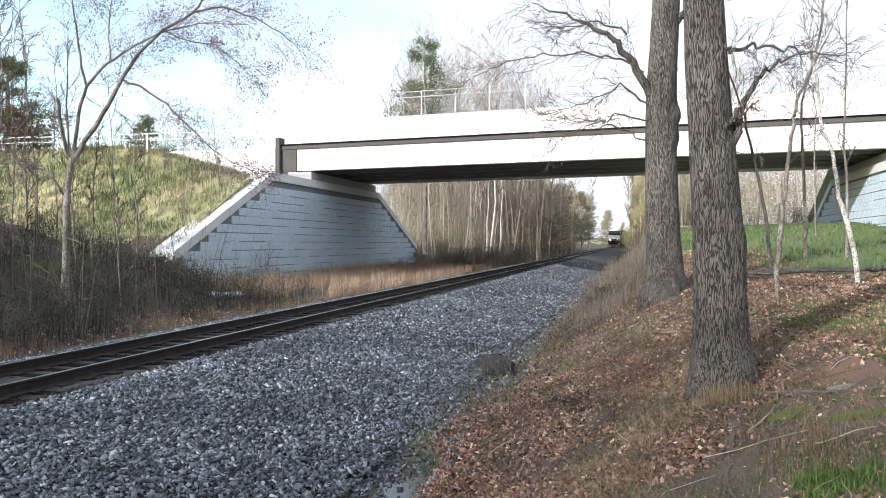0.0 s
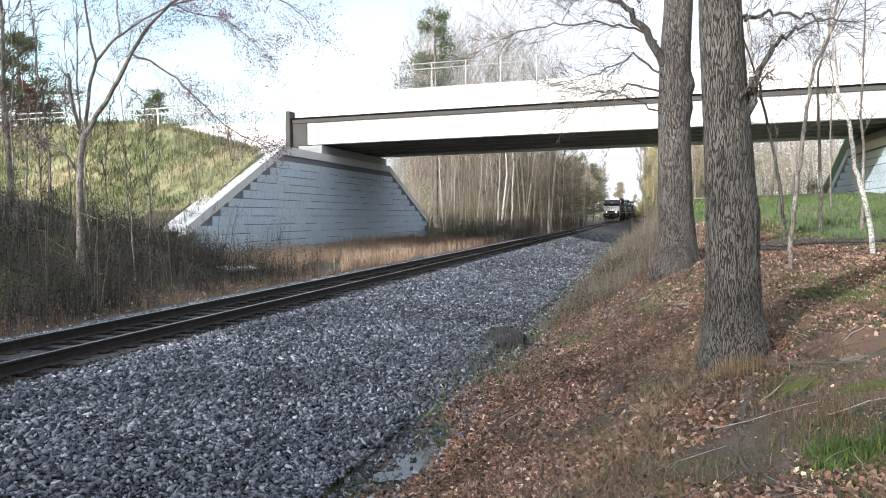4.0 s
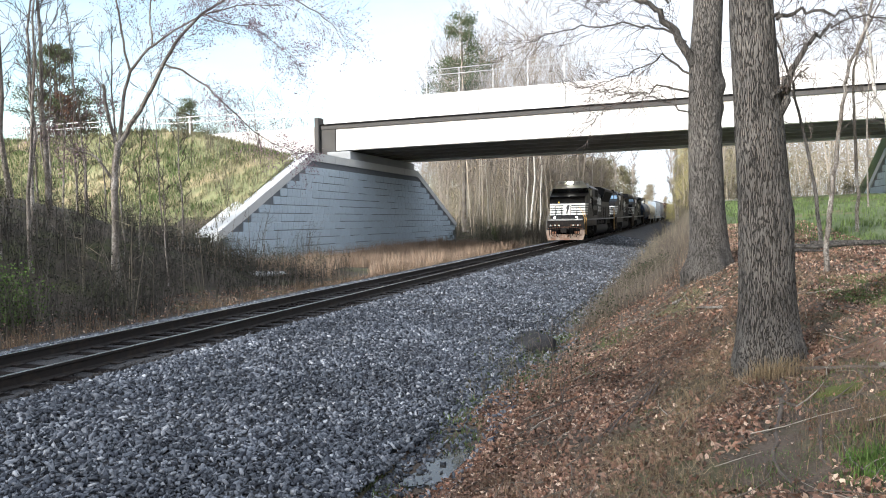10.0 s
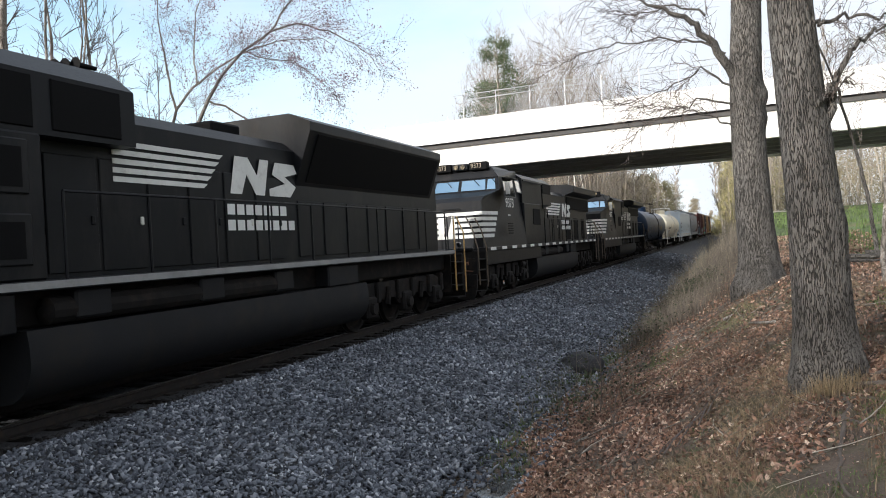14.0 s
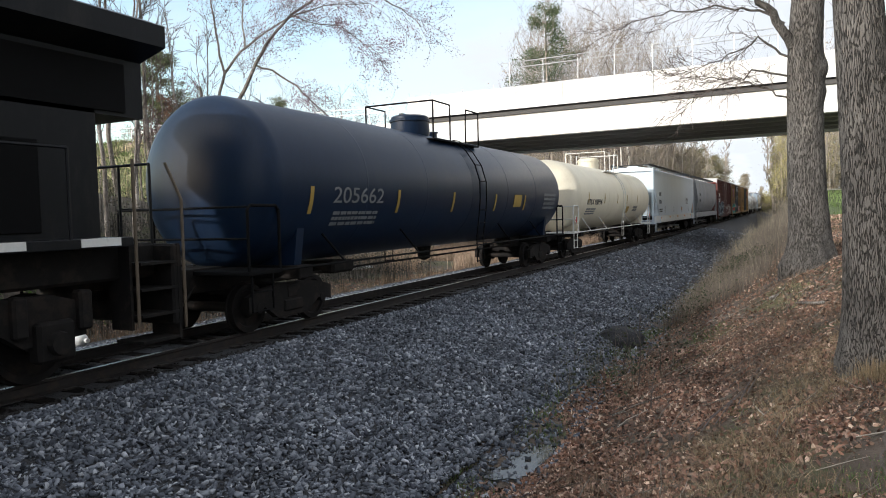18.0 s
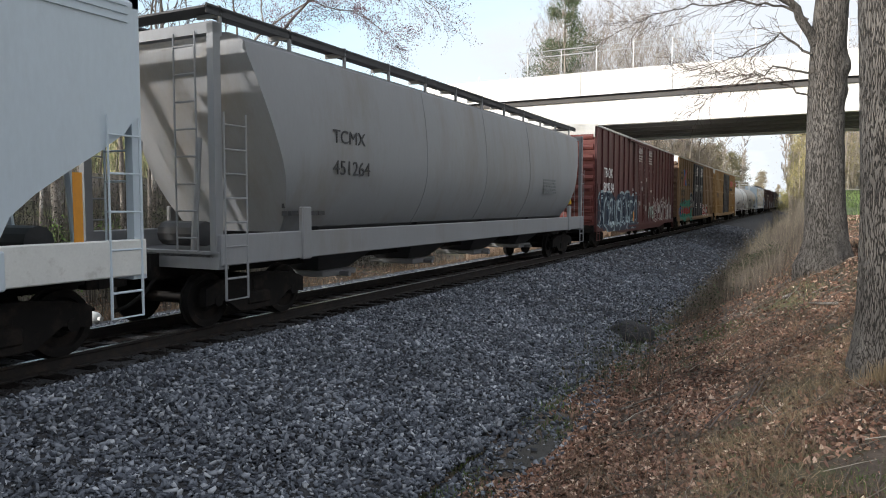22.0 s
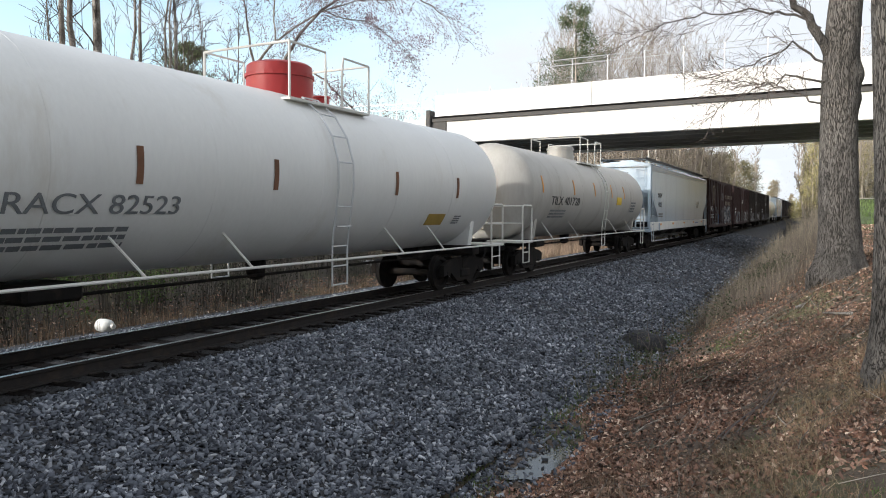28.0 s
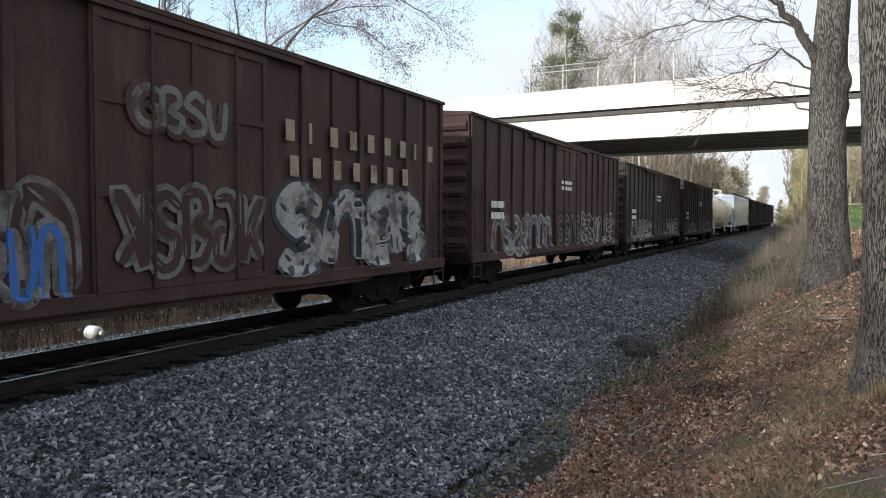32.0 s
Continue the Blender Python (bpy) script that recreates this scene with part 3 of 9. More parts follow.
def ground_z(x, y):
    xr = x - tx(y)
    bed = tz(y)
    # right of the track: shoulder, ditch, bank, lawn that climbs away
    top = 0.2 + 0.055 * max(0, y - 5) if y < 55 else 2.95 + 0.01 * (y - 55)
    if y < 0:
        top = 0.2
    crest = lerp(10.6, 9.2, (y - 9) / 7) if y > 6 else lerp(8.9, 10.6, (y - 1) / 5)
    if xr > -0.7:
        z = poly(xr, [(0.9, -0.34), (4.7, -1.03), (5.5, -1.08), (crest, top), (crest + 15, top + 0.35), (60, top + 1.0), (300, top + 6)])
        z += bed * (1 if xr < 5 else 0.6)
    else:
        u = -xr - 1.435
        flat = poly(u, [(0.9, -0.34), (3.0, -0.8), (4.2, -0.95), (6.5, -0.9), (11.5, -0.6), (13.2, -0.3), (20, 1.6), (60, 3.0), (300, 8)])
        mound = poly(u, [(0.9, -0.34), (2.6, -0.7), (3.6, -0.75), (6.0, -0.45), (7.2, 0.0), (9.5, 1.3), (12.5, 2.6), (17, 3.2), (60, 4.0), (300, 8)])
        z = lerp(mound, flat, (y - 21) / 8) + bed
    if x < 0:
        up = 1.25 + (y - 30.2) * lerp(0.56, 0.66, (-18 - x) / 7)
        dn = 1.25 + (69.5 - y) * 0.56
        hill = min(up, dn, ROAD_Z - 0.25)
        if x > WALL_X - 0.35:
            hill = -9
        elif x > -26:
            hill = min(hill, lerp(5.9, ROAD_Z - 0.25, (-15.9 - x) / 10))
        z = max(z, hill)
    if x > 10:
        up = 2.6 + (y - 34) * 0.5
        dn = 2.6 + (73 - y) * 0.5
        hill = min(up, dn, ROAD_Z - 0.25)
        if x < WALL_R + 0.35:
            hill = -9
        z = max(z, hill)
    n1 = noise.noise((x * 0.25, y * 0.25, 3.1)) * 0.12 + noise.noise((x * 1.1, y * 1.1, 7.7)) * 0.05 + noise.noise((x * 3.1, y * 3.1, 1.7)) * 0.025
    calm = smooth((abs(xr + 0.7) - 4.6) / 2)
    return z + n1 * calm


def spaced(spans):
    out = []
    for a, b, step in spans:
        k = max(1, round((b - a) / step))
        out += [a + (b - a) * i / k for i in range(k)]
    return out + [spans[-1][1]]


GX = spaced([(-900, -200, 70), (-200, -60, 12), (-60, -18, 2), (-18, -5, 0.5), (-5, 4.2, 0.3), (4.2, 6.6, 0.14), (6.6, 13, 0.25), (13, 26, 0.6), (26, 60, 3), (60, 200, 14), (200, 900, 70)])
GY = spaced([(-300, -60, 30), (-60, -8, 4), (-8, 4, 0.35), (4, 14, 0.18), (14, 30, 0.35), (30, 75, 0.7), (75, 140, 3), (140, 400, 20), (400, 2500, 150)])


def build_ground():
    m = Mesh()
    m.v = [(x, y, ground_z(x, y)) for y in GY for x in GX]
    w = len(GX)
    m.f = [(j * w + i, j * w + i + 1, (j + 1) * w + i + 1, (j + 1) * w + i) for j in range(len(GY) - 1) for i in range(w - 1)]
    ob = part("ground", m, M_LITTER, smooth=True)
    for k in (M_LAWN, M_SLOPEGRASS, M_DARKSOIL, M_PATH):
        ob.data.materials.append(k)
    for p in ob.data.polygons:
        x, y, z = p.center
        r = noise.noise((x * 0.5, y * 0.5, 9.3))
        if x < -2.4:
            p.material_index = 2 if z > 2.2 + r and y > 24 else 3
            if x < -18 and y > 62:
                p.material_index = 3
        elif x > 9.5 and y > 19 + 2 * r and y < 160 and x > 9.5 + max(0, 26 - y) * 0.2:
            p.material_index = 1
        elif x > 11.0 + r and y < 12:
            p.material_index = 1
        if x > 10.5 and 50.5 + 0.25 * x < y < 53.2 + 0.25 * x and x < WALL_R - 0.5:
            p.material_index = 4
    return tagged(ob, "brown leaf-strewn earth with grass and ditches", "ground", kind="structure")


build_ground()


def build_ballast():
    ys = spaced([(-30, 60, 0.6), (60, 200, 3)])
    prof = [(-5.3, -1.0), (-4.4, -0.5), (-2.5, -0.25), (-1.5, -0.205), (0.1, -0.205), (0.5, -0.19), (0.95, -0.215), (3.0, -0.59), (4.75, -0.98)]
    m = Mesh()
    m.v = [(x + tx(y) + 0.08 * noise.noise((x, y, 1)), y, z + tz(y) + 0.012 + 0.03 * noise.noise((x * 0.9, y * 0.9, 5))) for y in ys for x, z in prof]
    w = len(prof)
    m.f = [(j * w + i, j * w + i + 1, (j + 1) * w + i + 1, (j + 1) * w + i) for j in range(len(ys) - 1) for i in range(w - 1)]
    ob = part("ballast_bed", m, M_BALLAST, smooth=True)
    return tagged(ob, "grey crushed stone ballast under the railway track", "ballast", kind="structure")


build_ballast()

# ---- track ----
RAIL_OUT = [(-0.075, -0.18), (0.075, -0.18), (0.07, -0.165), (0.012, -0.145), (0.01, -0.05), (0.036, -0.035), (0.036, -0.004), (-0.036, -0.004), (-0.036, -0.035), (-0.01, -0.05), (-0.012, -0.145), (-0.07, -0.165)]


def build_track():
    track = tagged(new("railway_track"), "worn steel rails on dark timber ties", "track", kind="structure")
    ys = spaced([(-40, 110, 2), (110, 260, 10)])
    for off in (0.036 - 0.036, -1.435):
        o = off - 0.036 if off == 0 else off + 0.036
        m, h = Mesh(), Mesh()
        n = len(RAIL_OUT)
        for y in ys:
            m.v += [(o + tx(y) + u, y, tz(y) + w) for u, w in RAIL_OUT]
            h.v += [(o + tx(y) + u, y, tz(y) + w) for u, w in ((-0.03, -0.006), (0.03, -0.006), (0.03, 0.0), (-0.03, 0.0))]
        for j in range(len(ys) - 1):
            m.f += [(j * n + i, j * n + (i + 1) % n, (j + 1) * n + (i + 1) % n, (j + 1) * n + i) for i in range(n)]
            h.f += [(j * 4 + i, j * 4 + (i + 1) % 4, (j + 1) * 4 + (i + 1) % 4, (j + 1) * 4 + i) for i in range(4)]
        r = part("rail", m, M_RAILS, track)
        part("rail_head", h, M_RAILHEAD, r, "bright worn running surface")
    return track


TRACK = build_track()


def build_ties():
    tie = Mesh().box(-1.3, 1.3, -0.115, 0.115, -0.17, 0.0, 0.012).data("tie")
    tie.materials.append(M_TIE)
    plate = Mesh().box(-0.17, 0.17, -0.09, 0.09, 0.0, 0.018, 0.005).data("tie_plate")
    plate.materials.append(M_RAILS)
    spike = Mesh().box(-0.02, 0.02, -0.02, 0.02, 0.0, 0.045, 0.008).data("spike")
    spike.materials.append(M_RAILS)
    rnd = random.Random(4)
    y = -6.0
    while y < 84:
        t = new("tie", tie)
        t.parent = TRACK
        t.matrix_basis = pose(tx(y) - 0.7175 + rnd.uniform(-0.06, 0.06), y, tz(y) - 0.18, 0, 0, rnd.uniform(-1, 1))
        if y < 45:
            for x in (-0.68, 0.68):
                p = new("tie_plate", plate)
                p.parent = t
                p.location = (x, 0, 0)
        y += 0.5 + rnd.uniform(-0.03, 0.03)


build_ties()


# ---- quick builder for scattered stuff ----
def fast_mesh(name, verts, faces, material, label, category):
    """One object of kind stuff from arrays of vertices and of equal-sided faces."""
    verts, faces = np.asarray(verts, dtype=np.float32), np.asarray(faces, dtype=np.int32)
    me = bpy.data.meshes.new(name)
    k = faces.shape[1]
    me.vertices.add(len(verts))
    me.vertices.foreach_set("co", verts.ravel())
    me.loops.add(faces.size)
    me.loops.foreach_set("vertex_index", faces.ravel())
    me.polygons.add(len(faces))
    me.polygons.foreach_set("loop_start", np.arange(len(faces), dtype=np.int32) * k)
    me.update(calc_edges=True)
    me.materials.append(material)
    ob = new(name, me)
    return tagged(ob, label, category, kind="stuff")


def turns(rng, n, flat=None):
    """n random turns; flat keeps them near level."""
    q = rng.normal(size=(n, 4))
    if flat is not None:
        q[:, 1:3] *= flat
        q[:, 0], q[:, 3] = rng.normal(size=n), rng.normal(size=n)
    q /= np.linalg.norm(q, axis=1)[:, None]
    w, x, y, z = q.T
    return np.stack([np.stack([1 - 2 * (y * y + z * z), 2 * (x * y - z * w), 2 * (x * z + y * w)], -1),
                     np.stack([2 * (x * y + z * w), 1 - 2 * (x * x + z * z), 2 * (y * z - x * w)], -1),
                     np.stack([2 * (x * z - y * w), 2 * (y * z + x * w), 1 - 2 * (x * x + y * y)], -1)], 1)


def scatter(name, places, shapes, sizes, rots, faces, material, label, category):
    """Copies of a small shape at many places, in one mesh."""
    v = np.einsum("nij,nkj->nki", rots, shapes * sizes[:, None, None]) + places[:, None, :]
    n, k = v.shape[:2]
    f = (faces[None] + (np.arange(n) * k)[:, None, None]).reshape(-1, faces.shape[1])
    return fast_mesh(name, v.reshape(-1, 3), f, material, label, category)


CUBE = np.array([(x, y, z) for z in (-1, 1) for y in (-1, 1) for x in (-1, 1)], dtype=np.float32)
CUBE_F = np.array([(0, 2, 3, 1), (4, 5, 7, 6), (0, 1, 5, 4), (2, 6, 7, 3), (0, 4, 6, 2), (1, 3, 7, 5)])


def bed_z(xr):
    return poly(xr if xr > -0.7 else -1.435 - xr, [(0.3, -0.215), (0.55, -0.175), (0.95, -0.2), (3.0, -0.565), (4.75, -0.96), (5.3, -1.06)])


def build_stones():
    rng = np.random.default_rng(7)
    out = []
    n = 0
    for y0, y1, per in ((1.5, 9, 950), (9, 16, 760), (16, 26, 340), (26, 45, 110), (45, 76, 45)):
        area = (y1 - y0) * 4.0
        k = int(area * per)
        xs = 0.34 + 4.6 * rng.random(k)
        xs = np.where(rng.random(k) < 0.1, xs + rng.random(k) * 0.5, xs)
        ys = y0 + (y1 - y0) * rng.random(k)
        out.append(np.stack([xs, ys], -1))
        k = int((y1 - y0) * 0.9 * per * 0.3)
        out.append(np.stack([4.9 + 0.9 * rng.random(k) ** 1.6, y0 + (y1 - y0) * rng.random(k)], -1))
        k = int((y1 - y0) * 3.4 * per * 0.5)
        out.append(np.stack([-3.6 + 4.4 * rng.random(k), y0 + (y1 - y0) * rng.random(k)], -1))
    p = np.concatenate(out)
    z = np.array([bed_z(x) + tz(y) if x < 4.9 else ground_z(x + tx(y), y) + 0.004 for x, y in p]) - 0.012 + 0.03 * rng.random(len(p))
    inside = (p[:, 0] > -2.0) & (p[:, 0] < 0.62)
    z = np.where(inside, z - 0.012, z)
    xs = p[:, 0] + np.array([tx(y) for y in p[:, 1]])
    n = len(p)
    shapes = CUBE[None] * (1 + rng.uniform(-0.5, 0.2, (n, 8, 3))) * rng.uniform(0.7, 1.35, (n, 1, 3)) * np.array((1.35, 0.85, 0.4))
    sizes = (0.0115 + 0.021 * rng.random(n) ** 1.7) * (1 + 0.012 * p[:, 1])
    rots, places = turns(rng, n, 0.42), np.stack([xs, p[:, 1], z], -1)
    for pick, mt, label in ((~inside, M_STONE, "loose grey crushed stones beside the rails"), (inside, M_OILSTONE, "oily brown-black crushed stones between the ties")):
        scatter("ballast_stones", places[pick], shapes[pick], sizes[pick], rots[pick], CUBE_F, mt, label, "ballast")


build_stones()

# ---- road bridge on two panelled abutment walls ----
FASCIA_Y, BACK_Y = 46.7, 59.0


def tilt(m):
    """The bridge climbs slightly towards +x."""
    m.v = [(x, y, z + 0.0065 * (x + 12.7)) for x, y, z in m.v]
    return m


def build_bridge():
    br = tagged(new("road_bridge"), "sunlit concrete road bridge with parapets and wire fence", "bridge", kind="structure")
    x0, x1 = -16.02, 23.5
    girder = lambda y0, y1: tilt(Mesh().prism([(y0, 7.25), (y0 + 0.02, 7.22), (y1 - 0.02, 7.22), (y1, 7.25), (y1, 8.8), (y0, 8.8)], x0, x1, "x"))
    part("edge_girder", girder(FASCIA_Y, FASCIA_Y + 0.5), M_CONCRETE, br)
    part("edge_girder", girder(BACK_Y - 0.5, BACK_Y), M_CONCRETE, br)
    # inner girders take the concrete tone that holds the underdeck shade
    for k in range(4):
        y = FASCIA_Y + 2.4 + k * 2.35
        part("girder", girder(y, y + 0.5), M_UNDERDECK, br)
    # diaphragms and deck edge get the tone with the shade painted in
    for x in (-8, 3, 14):
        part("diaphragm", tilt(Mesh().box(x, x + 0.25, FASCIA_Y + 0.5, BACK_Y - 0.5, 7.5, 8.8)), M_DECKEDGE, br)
    part("deck", tilt(Mesh().box(x0 - 1.2, x1 + 0.5, FASCIA_Y - 0.12, BACK_Y + 0.12, 8.8, 9.1, 0.015)), M_DECKEDGE, br, "grey deck edge, darkened for the parapet's overhang")
    # black strip added as the shadow line where the parapet overhangs the deck
    part("drip_strip", tilt(Mesh().box(x0 - 1.2, x1 + 0.5, FASCIA_Y - 0.22, FASCIA_Y + 0.1, 9.1, 9.18)), M_GRILLE, br, "black strip painted as the overhang's shadow line")
    part("soffit", tilt(Mesh().box(x0 + 0.1, x1 - 0.1, FASCIA_Y + 0.52, BACK_Y - 0.52, 8.72, 8.79)), M_UNDERDECK, br, "concrete soffit with the underdeck shade in its colour")
    for y in (FASCIA_Y - 0.2, BACK_Y - 0.1):
        x = -16.9
        while x < 40:
            w = 5.9
            part("parapet", tilt(Mesh().prism([(y, 9.18), (y + 0.3, 9.18), (y + 0.3, 10.68), (y + 0.27, 10.72), (y + 0.03, 10.72), (y, 10.68)], x, x + w - 0.03, "x")), M_CONCRETE, br)
            x += w
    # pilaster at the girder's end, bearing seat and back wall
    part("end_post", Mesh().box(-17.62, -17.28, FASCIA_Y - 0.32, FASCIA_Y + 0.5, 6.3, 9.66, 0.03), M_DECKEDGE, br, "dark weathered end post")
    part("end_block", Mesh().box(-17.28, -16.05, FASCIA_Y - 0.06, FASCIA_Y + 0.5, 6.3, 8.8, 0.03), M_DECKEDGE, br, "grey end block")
    part("back_wall", Mesh().box(-17.6, -16.65, FASCIA_Y + 0.5, BACK_Y, 6.2, 8.78), M_ENDBLOCK, br)
    part("bearing_seat", Mesh().box(-16.62, -14.75, FASCIA_Y - 0.3, BACK_Y + 0.2, 6.3, 7.1, 0.03), M_ENDBLOCK, br)
    part("bearing_seat", Mesh().box(22.15, 24, FASCIA_Y - 0.3, BACK_Y + 0.2, 6.3, 7.3, 0.03), M_ENDBLOCK, br)
    for k in range(6):
        y = FASCIA_Y + (0, 2.4, 4.75, 7.1, 9.45, 11.8)[k]
        part("bearing", Mesh().box(-16.3, -15.8, y + 0.05, y + 0.45, 7.1, 7.2), M_UNDER, br)
    # wire fence on the parapet
    for fy, top in ((FASCIA_Y - 0.05, 12.4), (BACK_Y + 0.05, 12.6)):
        fe = part("fence_top_rail", tilt(Mesh().tube([(-9.6, fy, top), (30, fy, top)], 0.025, 6)), M_GALV, br)
        part("fence_mid_rail", tilt(Mesh().tube([(-8.9, fy, top - 0.38), (30, fy, top - 0.38)], 0.03, 6)), M_GALV, br)
        x = -8.9
        while x < 30:
            part("fence_post", tilt(Mesh().tube([(x, fy, 10.7), (x, fy, top + 0.02)], 0.03, 6)), M_GALV, br)
            x += 2.4
        wires = Mesh()
        for k in range(300):
            x = -8.9 + k * 0.13
            for s in (-1, 1):
                wires.add([(x, fy - 0.002, 10.75), (x + 0.006, fy, 10.75), (x + s * 0.85 + 0.006, fy, top), (x + s * 0.85, fy - 0.002, top)], [(0, 1, 2, 3)])
        ob = part("chain_link", tilt(wires), M_GALV, br, "thin wire mesh")
        ob["kind"] = "stuff"
    # lamp-like stub posts on the near parapet's open end
    for x in (-15.2, -12.6, -10.2):
        part("parapet_stub", tilt(Mesh().tube([(x, FASCIA_Y + 0.1, 10.7), (x + 0.03, FASCIA_Y + 0.1, 11.05)], 0.03, 6)), M_GALV, br)
    return br


def build_wall(name, label, face_x, side, outline, material, seed):
    """outline: along y and z, ends sloping; side: the way the face looks."""
    w = tagged(new(name), label, "wall", kind="structure")
    x_in = face_x - side * 0.35
    part("wall_body", Mesh().prism(outline, min(x_in, face_x - side * 0.03), max(x_in, face_x - side * 0.03), "x"), M_LIPSHADE, w, "backing darkened as the shadow under each panel's lip")
    (ya, za), (yb, zb), (yc, zc), (yd, zd) = outline[1:5]
    # coping: a level run between two raking ones
    for (p, q), (r, s) in (((ya, za), (yb, zb)), ((yb, zb), (yc, zc)), ((yc, zc), (yd, zd))):
        n = max(1, round(math.hypot(r - p, s - q) / 3.0))
        for k in range(n):
            y0, z0, y1, z1 = p + (r - p) * k / n, q + (s - q) * k / n, p + (r - p) * (k + 1) / n, q + (s - q) * (k + 1) / n
            g = 0.012
            o = [(y0 + g, z0 - 0.06), (y1 - g, z1 - 0.06), (y1 - g, z1 + 0.46), (y0 + g, z0 + 0.46)]
            part("coping", Mesh().prism(o, min(face_x + side * 0.07, face_x - side * 0.45), max(face_x + side * 0.07, face_x - side * 0.45), "x"), M_CAP, w)
    # pale concrete gutter behind the raking coping
    for (p, q), (r, s) in (((ya, za), (yb, zb)), ((yc, zc), (yd, zd))):
        xa, xb = face_x - side * 0.46, face_x - side * 1.35
        part("gutter", Mesh().prism([(p, q + 0.2), (r, s + 0.2), (r, s + 0.42), (p, q + 0.42)], min(xa, xb), max(xa, xb), "x"), M_CAP, w, "sunlit concrete gutter strip")
    top = lambda y: zb if yb <= y <= yc else (za + (zb - za) * (y - ya) / (yb - ya) if y < yb else zd + (zc - zd) * (yd - y) / (yd - yc))
    rnd = random.Random(seed)
    made = []
    for k in range(4):
        m = Mesh()
        ln, g = (1.5, 1.5, 1.5, 0.75)[k], 0.014
        lo = (0.07, 0.004, 0.085, 0.06)[k]
        m.box(-0.04, 0.0, 0.002, ln - 0.002, lo, 0.498, 0.006)
        for c in range(5 if k < 3 else 2):
            for r in range(2):
                d = rnd.uniform(0.004, 0.028)
                y0 = 0.03 + c * 0.288 + rnd.uniform(-0.02, 0.02)
                m.box(-0.02, d, y0, y0 + 0.29, 0.04 + r * 0.225, 0.26 + r * 0.225, 0.012)
        me = m.data("panel")
        me.materials.append(material)
        made.append(me)
    z, row = math.ceil(outline[0][1] * 2) / 2, 0
    while z + 0.5 < zb + 0.05:
        y = outline[0][0] + (0.75 if row % 2 else 0.0)
        while y + 1.5 < outline[5][0]:
            if min(top(y), top(y + 1.5)) > z + 0.42:
                p = new("panel", made[rnd.randrange(3)])
                p.parent = w
                p.matrix_basis = Matrix.Translation((face_x, y, z)) @ (Matrix() if side > 0 else Matrix.Translation((0, 1.5, 0)) @ pose(0, 0, 0, 0, 0, 180))
            else:
                for u in (y, y + 0.75):
                    if min(top(u), top(u + 0.75)) > z + 0.42:
                        p = new("panel", made[3])
                        p.parent = w
                        p.matrix_basis = Matrix.Translation((face_x, u, z)) @ (Matrix() if side > 0 else Matrix.Translation((0, 0.75, 0)) @ pose(0, 0, 0, 0, 0, 180))
            y += 1.5
        z += 0.5
        row += 1
    return w


build_bridge()
build_wall("wall_left", "grey ashlar-panelled retaining wall with sloping concrete coping", WALL_X, 1, [(30.2, -1.4), (30.2, 1.05), (40.0, 5.95), (58.6, 5.95), (69.6, 1.35), (69.6, -1.4)], M_WALL, 5)
build_wall("wall_right", "sunlit ashlar-panelled retaining wall under the bridge's other end", WALL_R, -1, [(31.0, 0.5), (31.0, 2.3), (40.5, 6.2), (58.6, 6.2), (66, 2.6), (66, 0.5)], M_WALL, 6)


# ---- road on its embankment, guard rails ----
def build_road():
    for xa, xb in ((-160, -17.2), (24, 160)):
        ob = part("road", Mesh().box(xa, xb, 47.2, 58.6, ROAD_Z - 0.3, ROAD_Z + 0.06), M_ASPHALT)
        tagged(ob, "grey asphalt road on the embankment", "road", kind="structure")
    tagged(part("approach_slab", Mesh().box(-34, -17.75, 46.6, 59.2, 4.5, 9.0, 0.03), M_CONCRETE), "pale concrete approach slab at the bridge end", "slab", kind="structure")
    for y in (41.6, 60.5):
        g = tagged(new("guard_rail"), "galvanised steel guard rail beside the road", "guard rail")
        x = -80.0
        while x < -18.3:
            z = 9.25 + 0.0175 * (-18.5 - x)
            for h in (0.14, -0.24):
                part("rail_beam", Mesh().box(x, x + 3.81, y - 0.04, y + 0.02, z + h - 0.028, z + h + 0.028, 0.01), M_GALV, g)
            part("rail_post", Mesh().box(x + 1.92, x + 1.98, y, y + 0.06, z - 1.2, z + 0.17), M_GALV, g)
            x += 3.8


build_road()

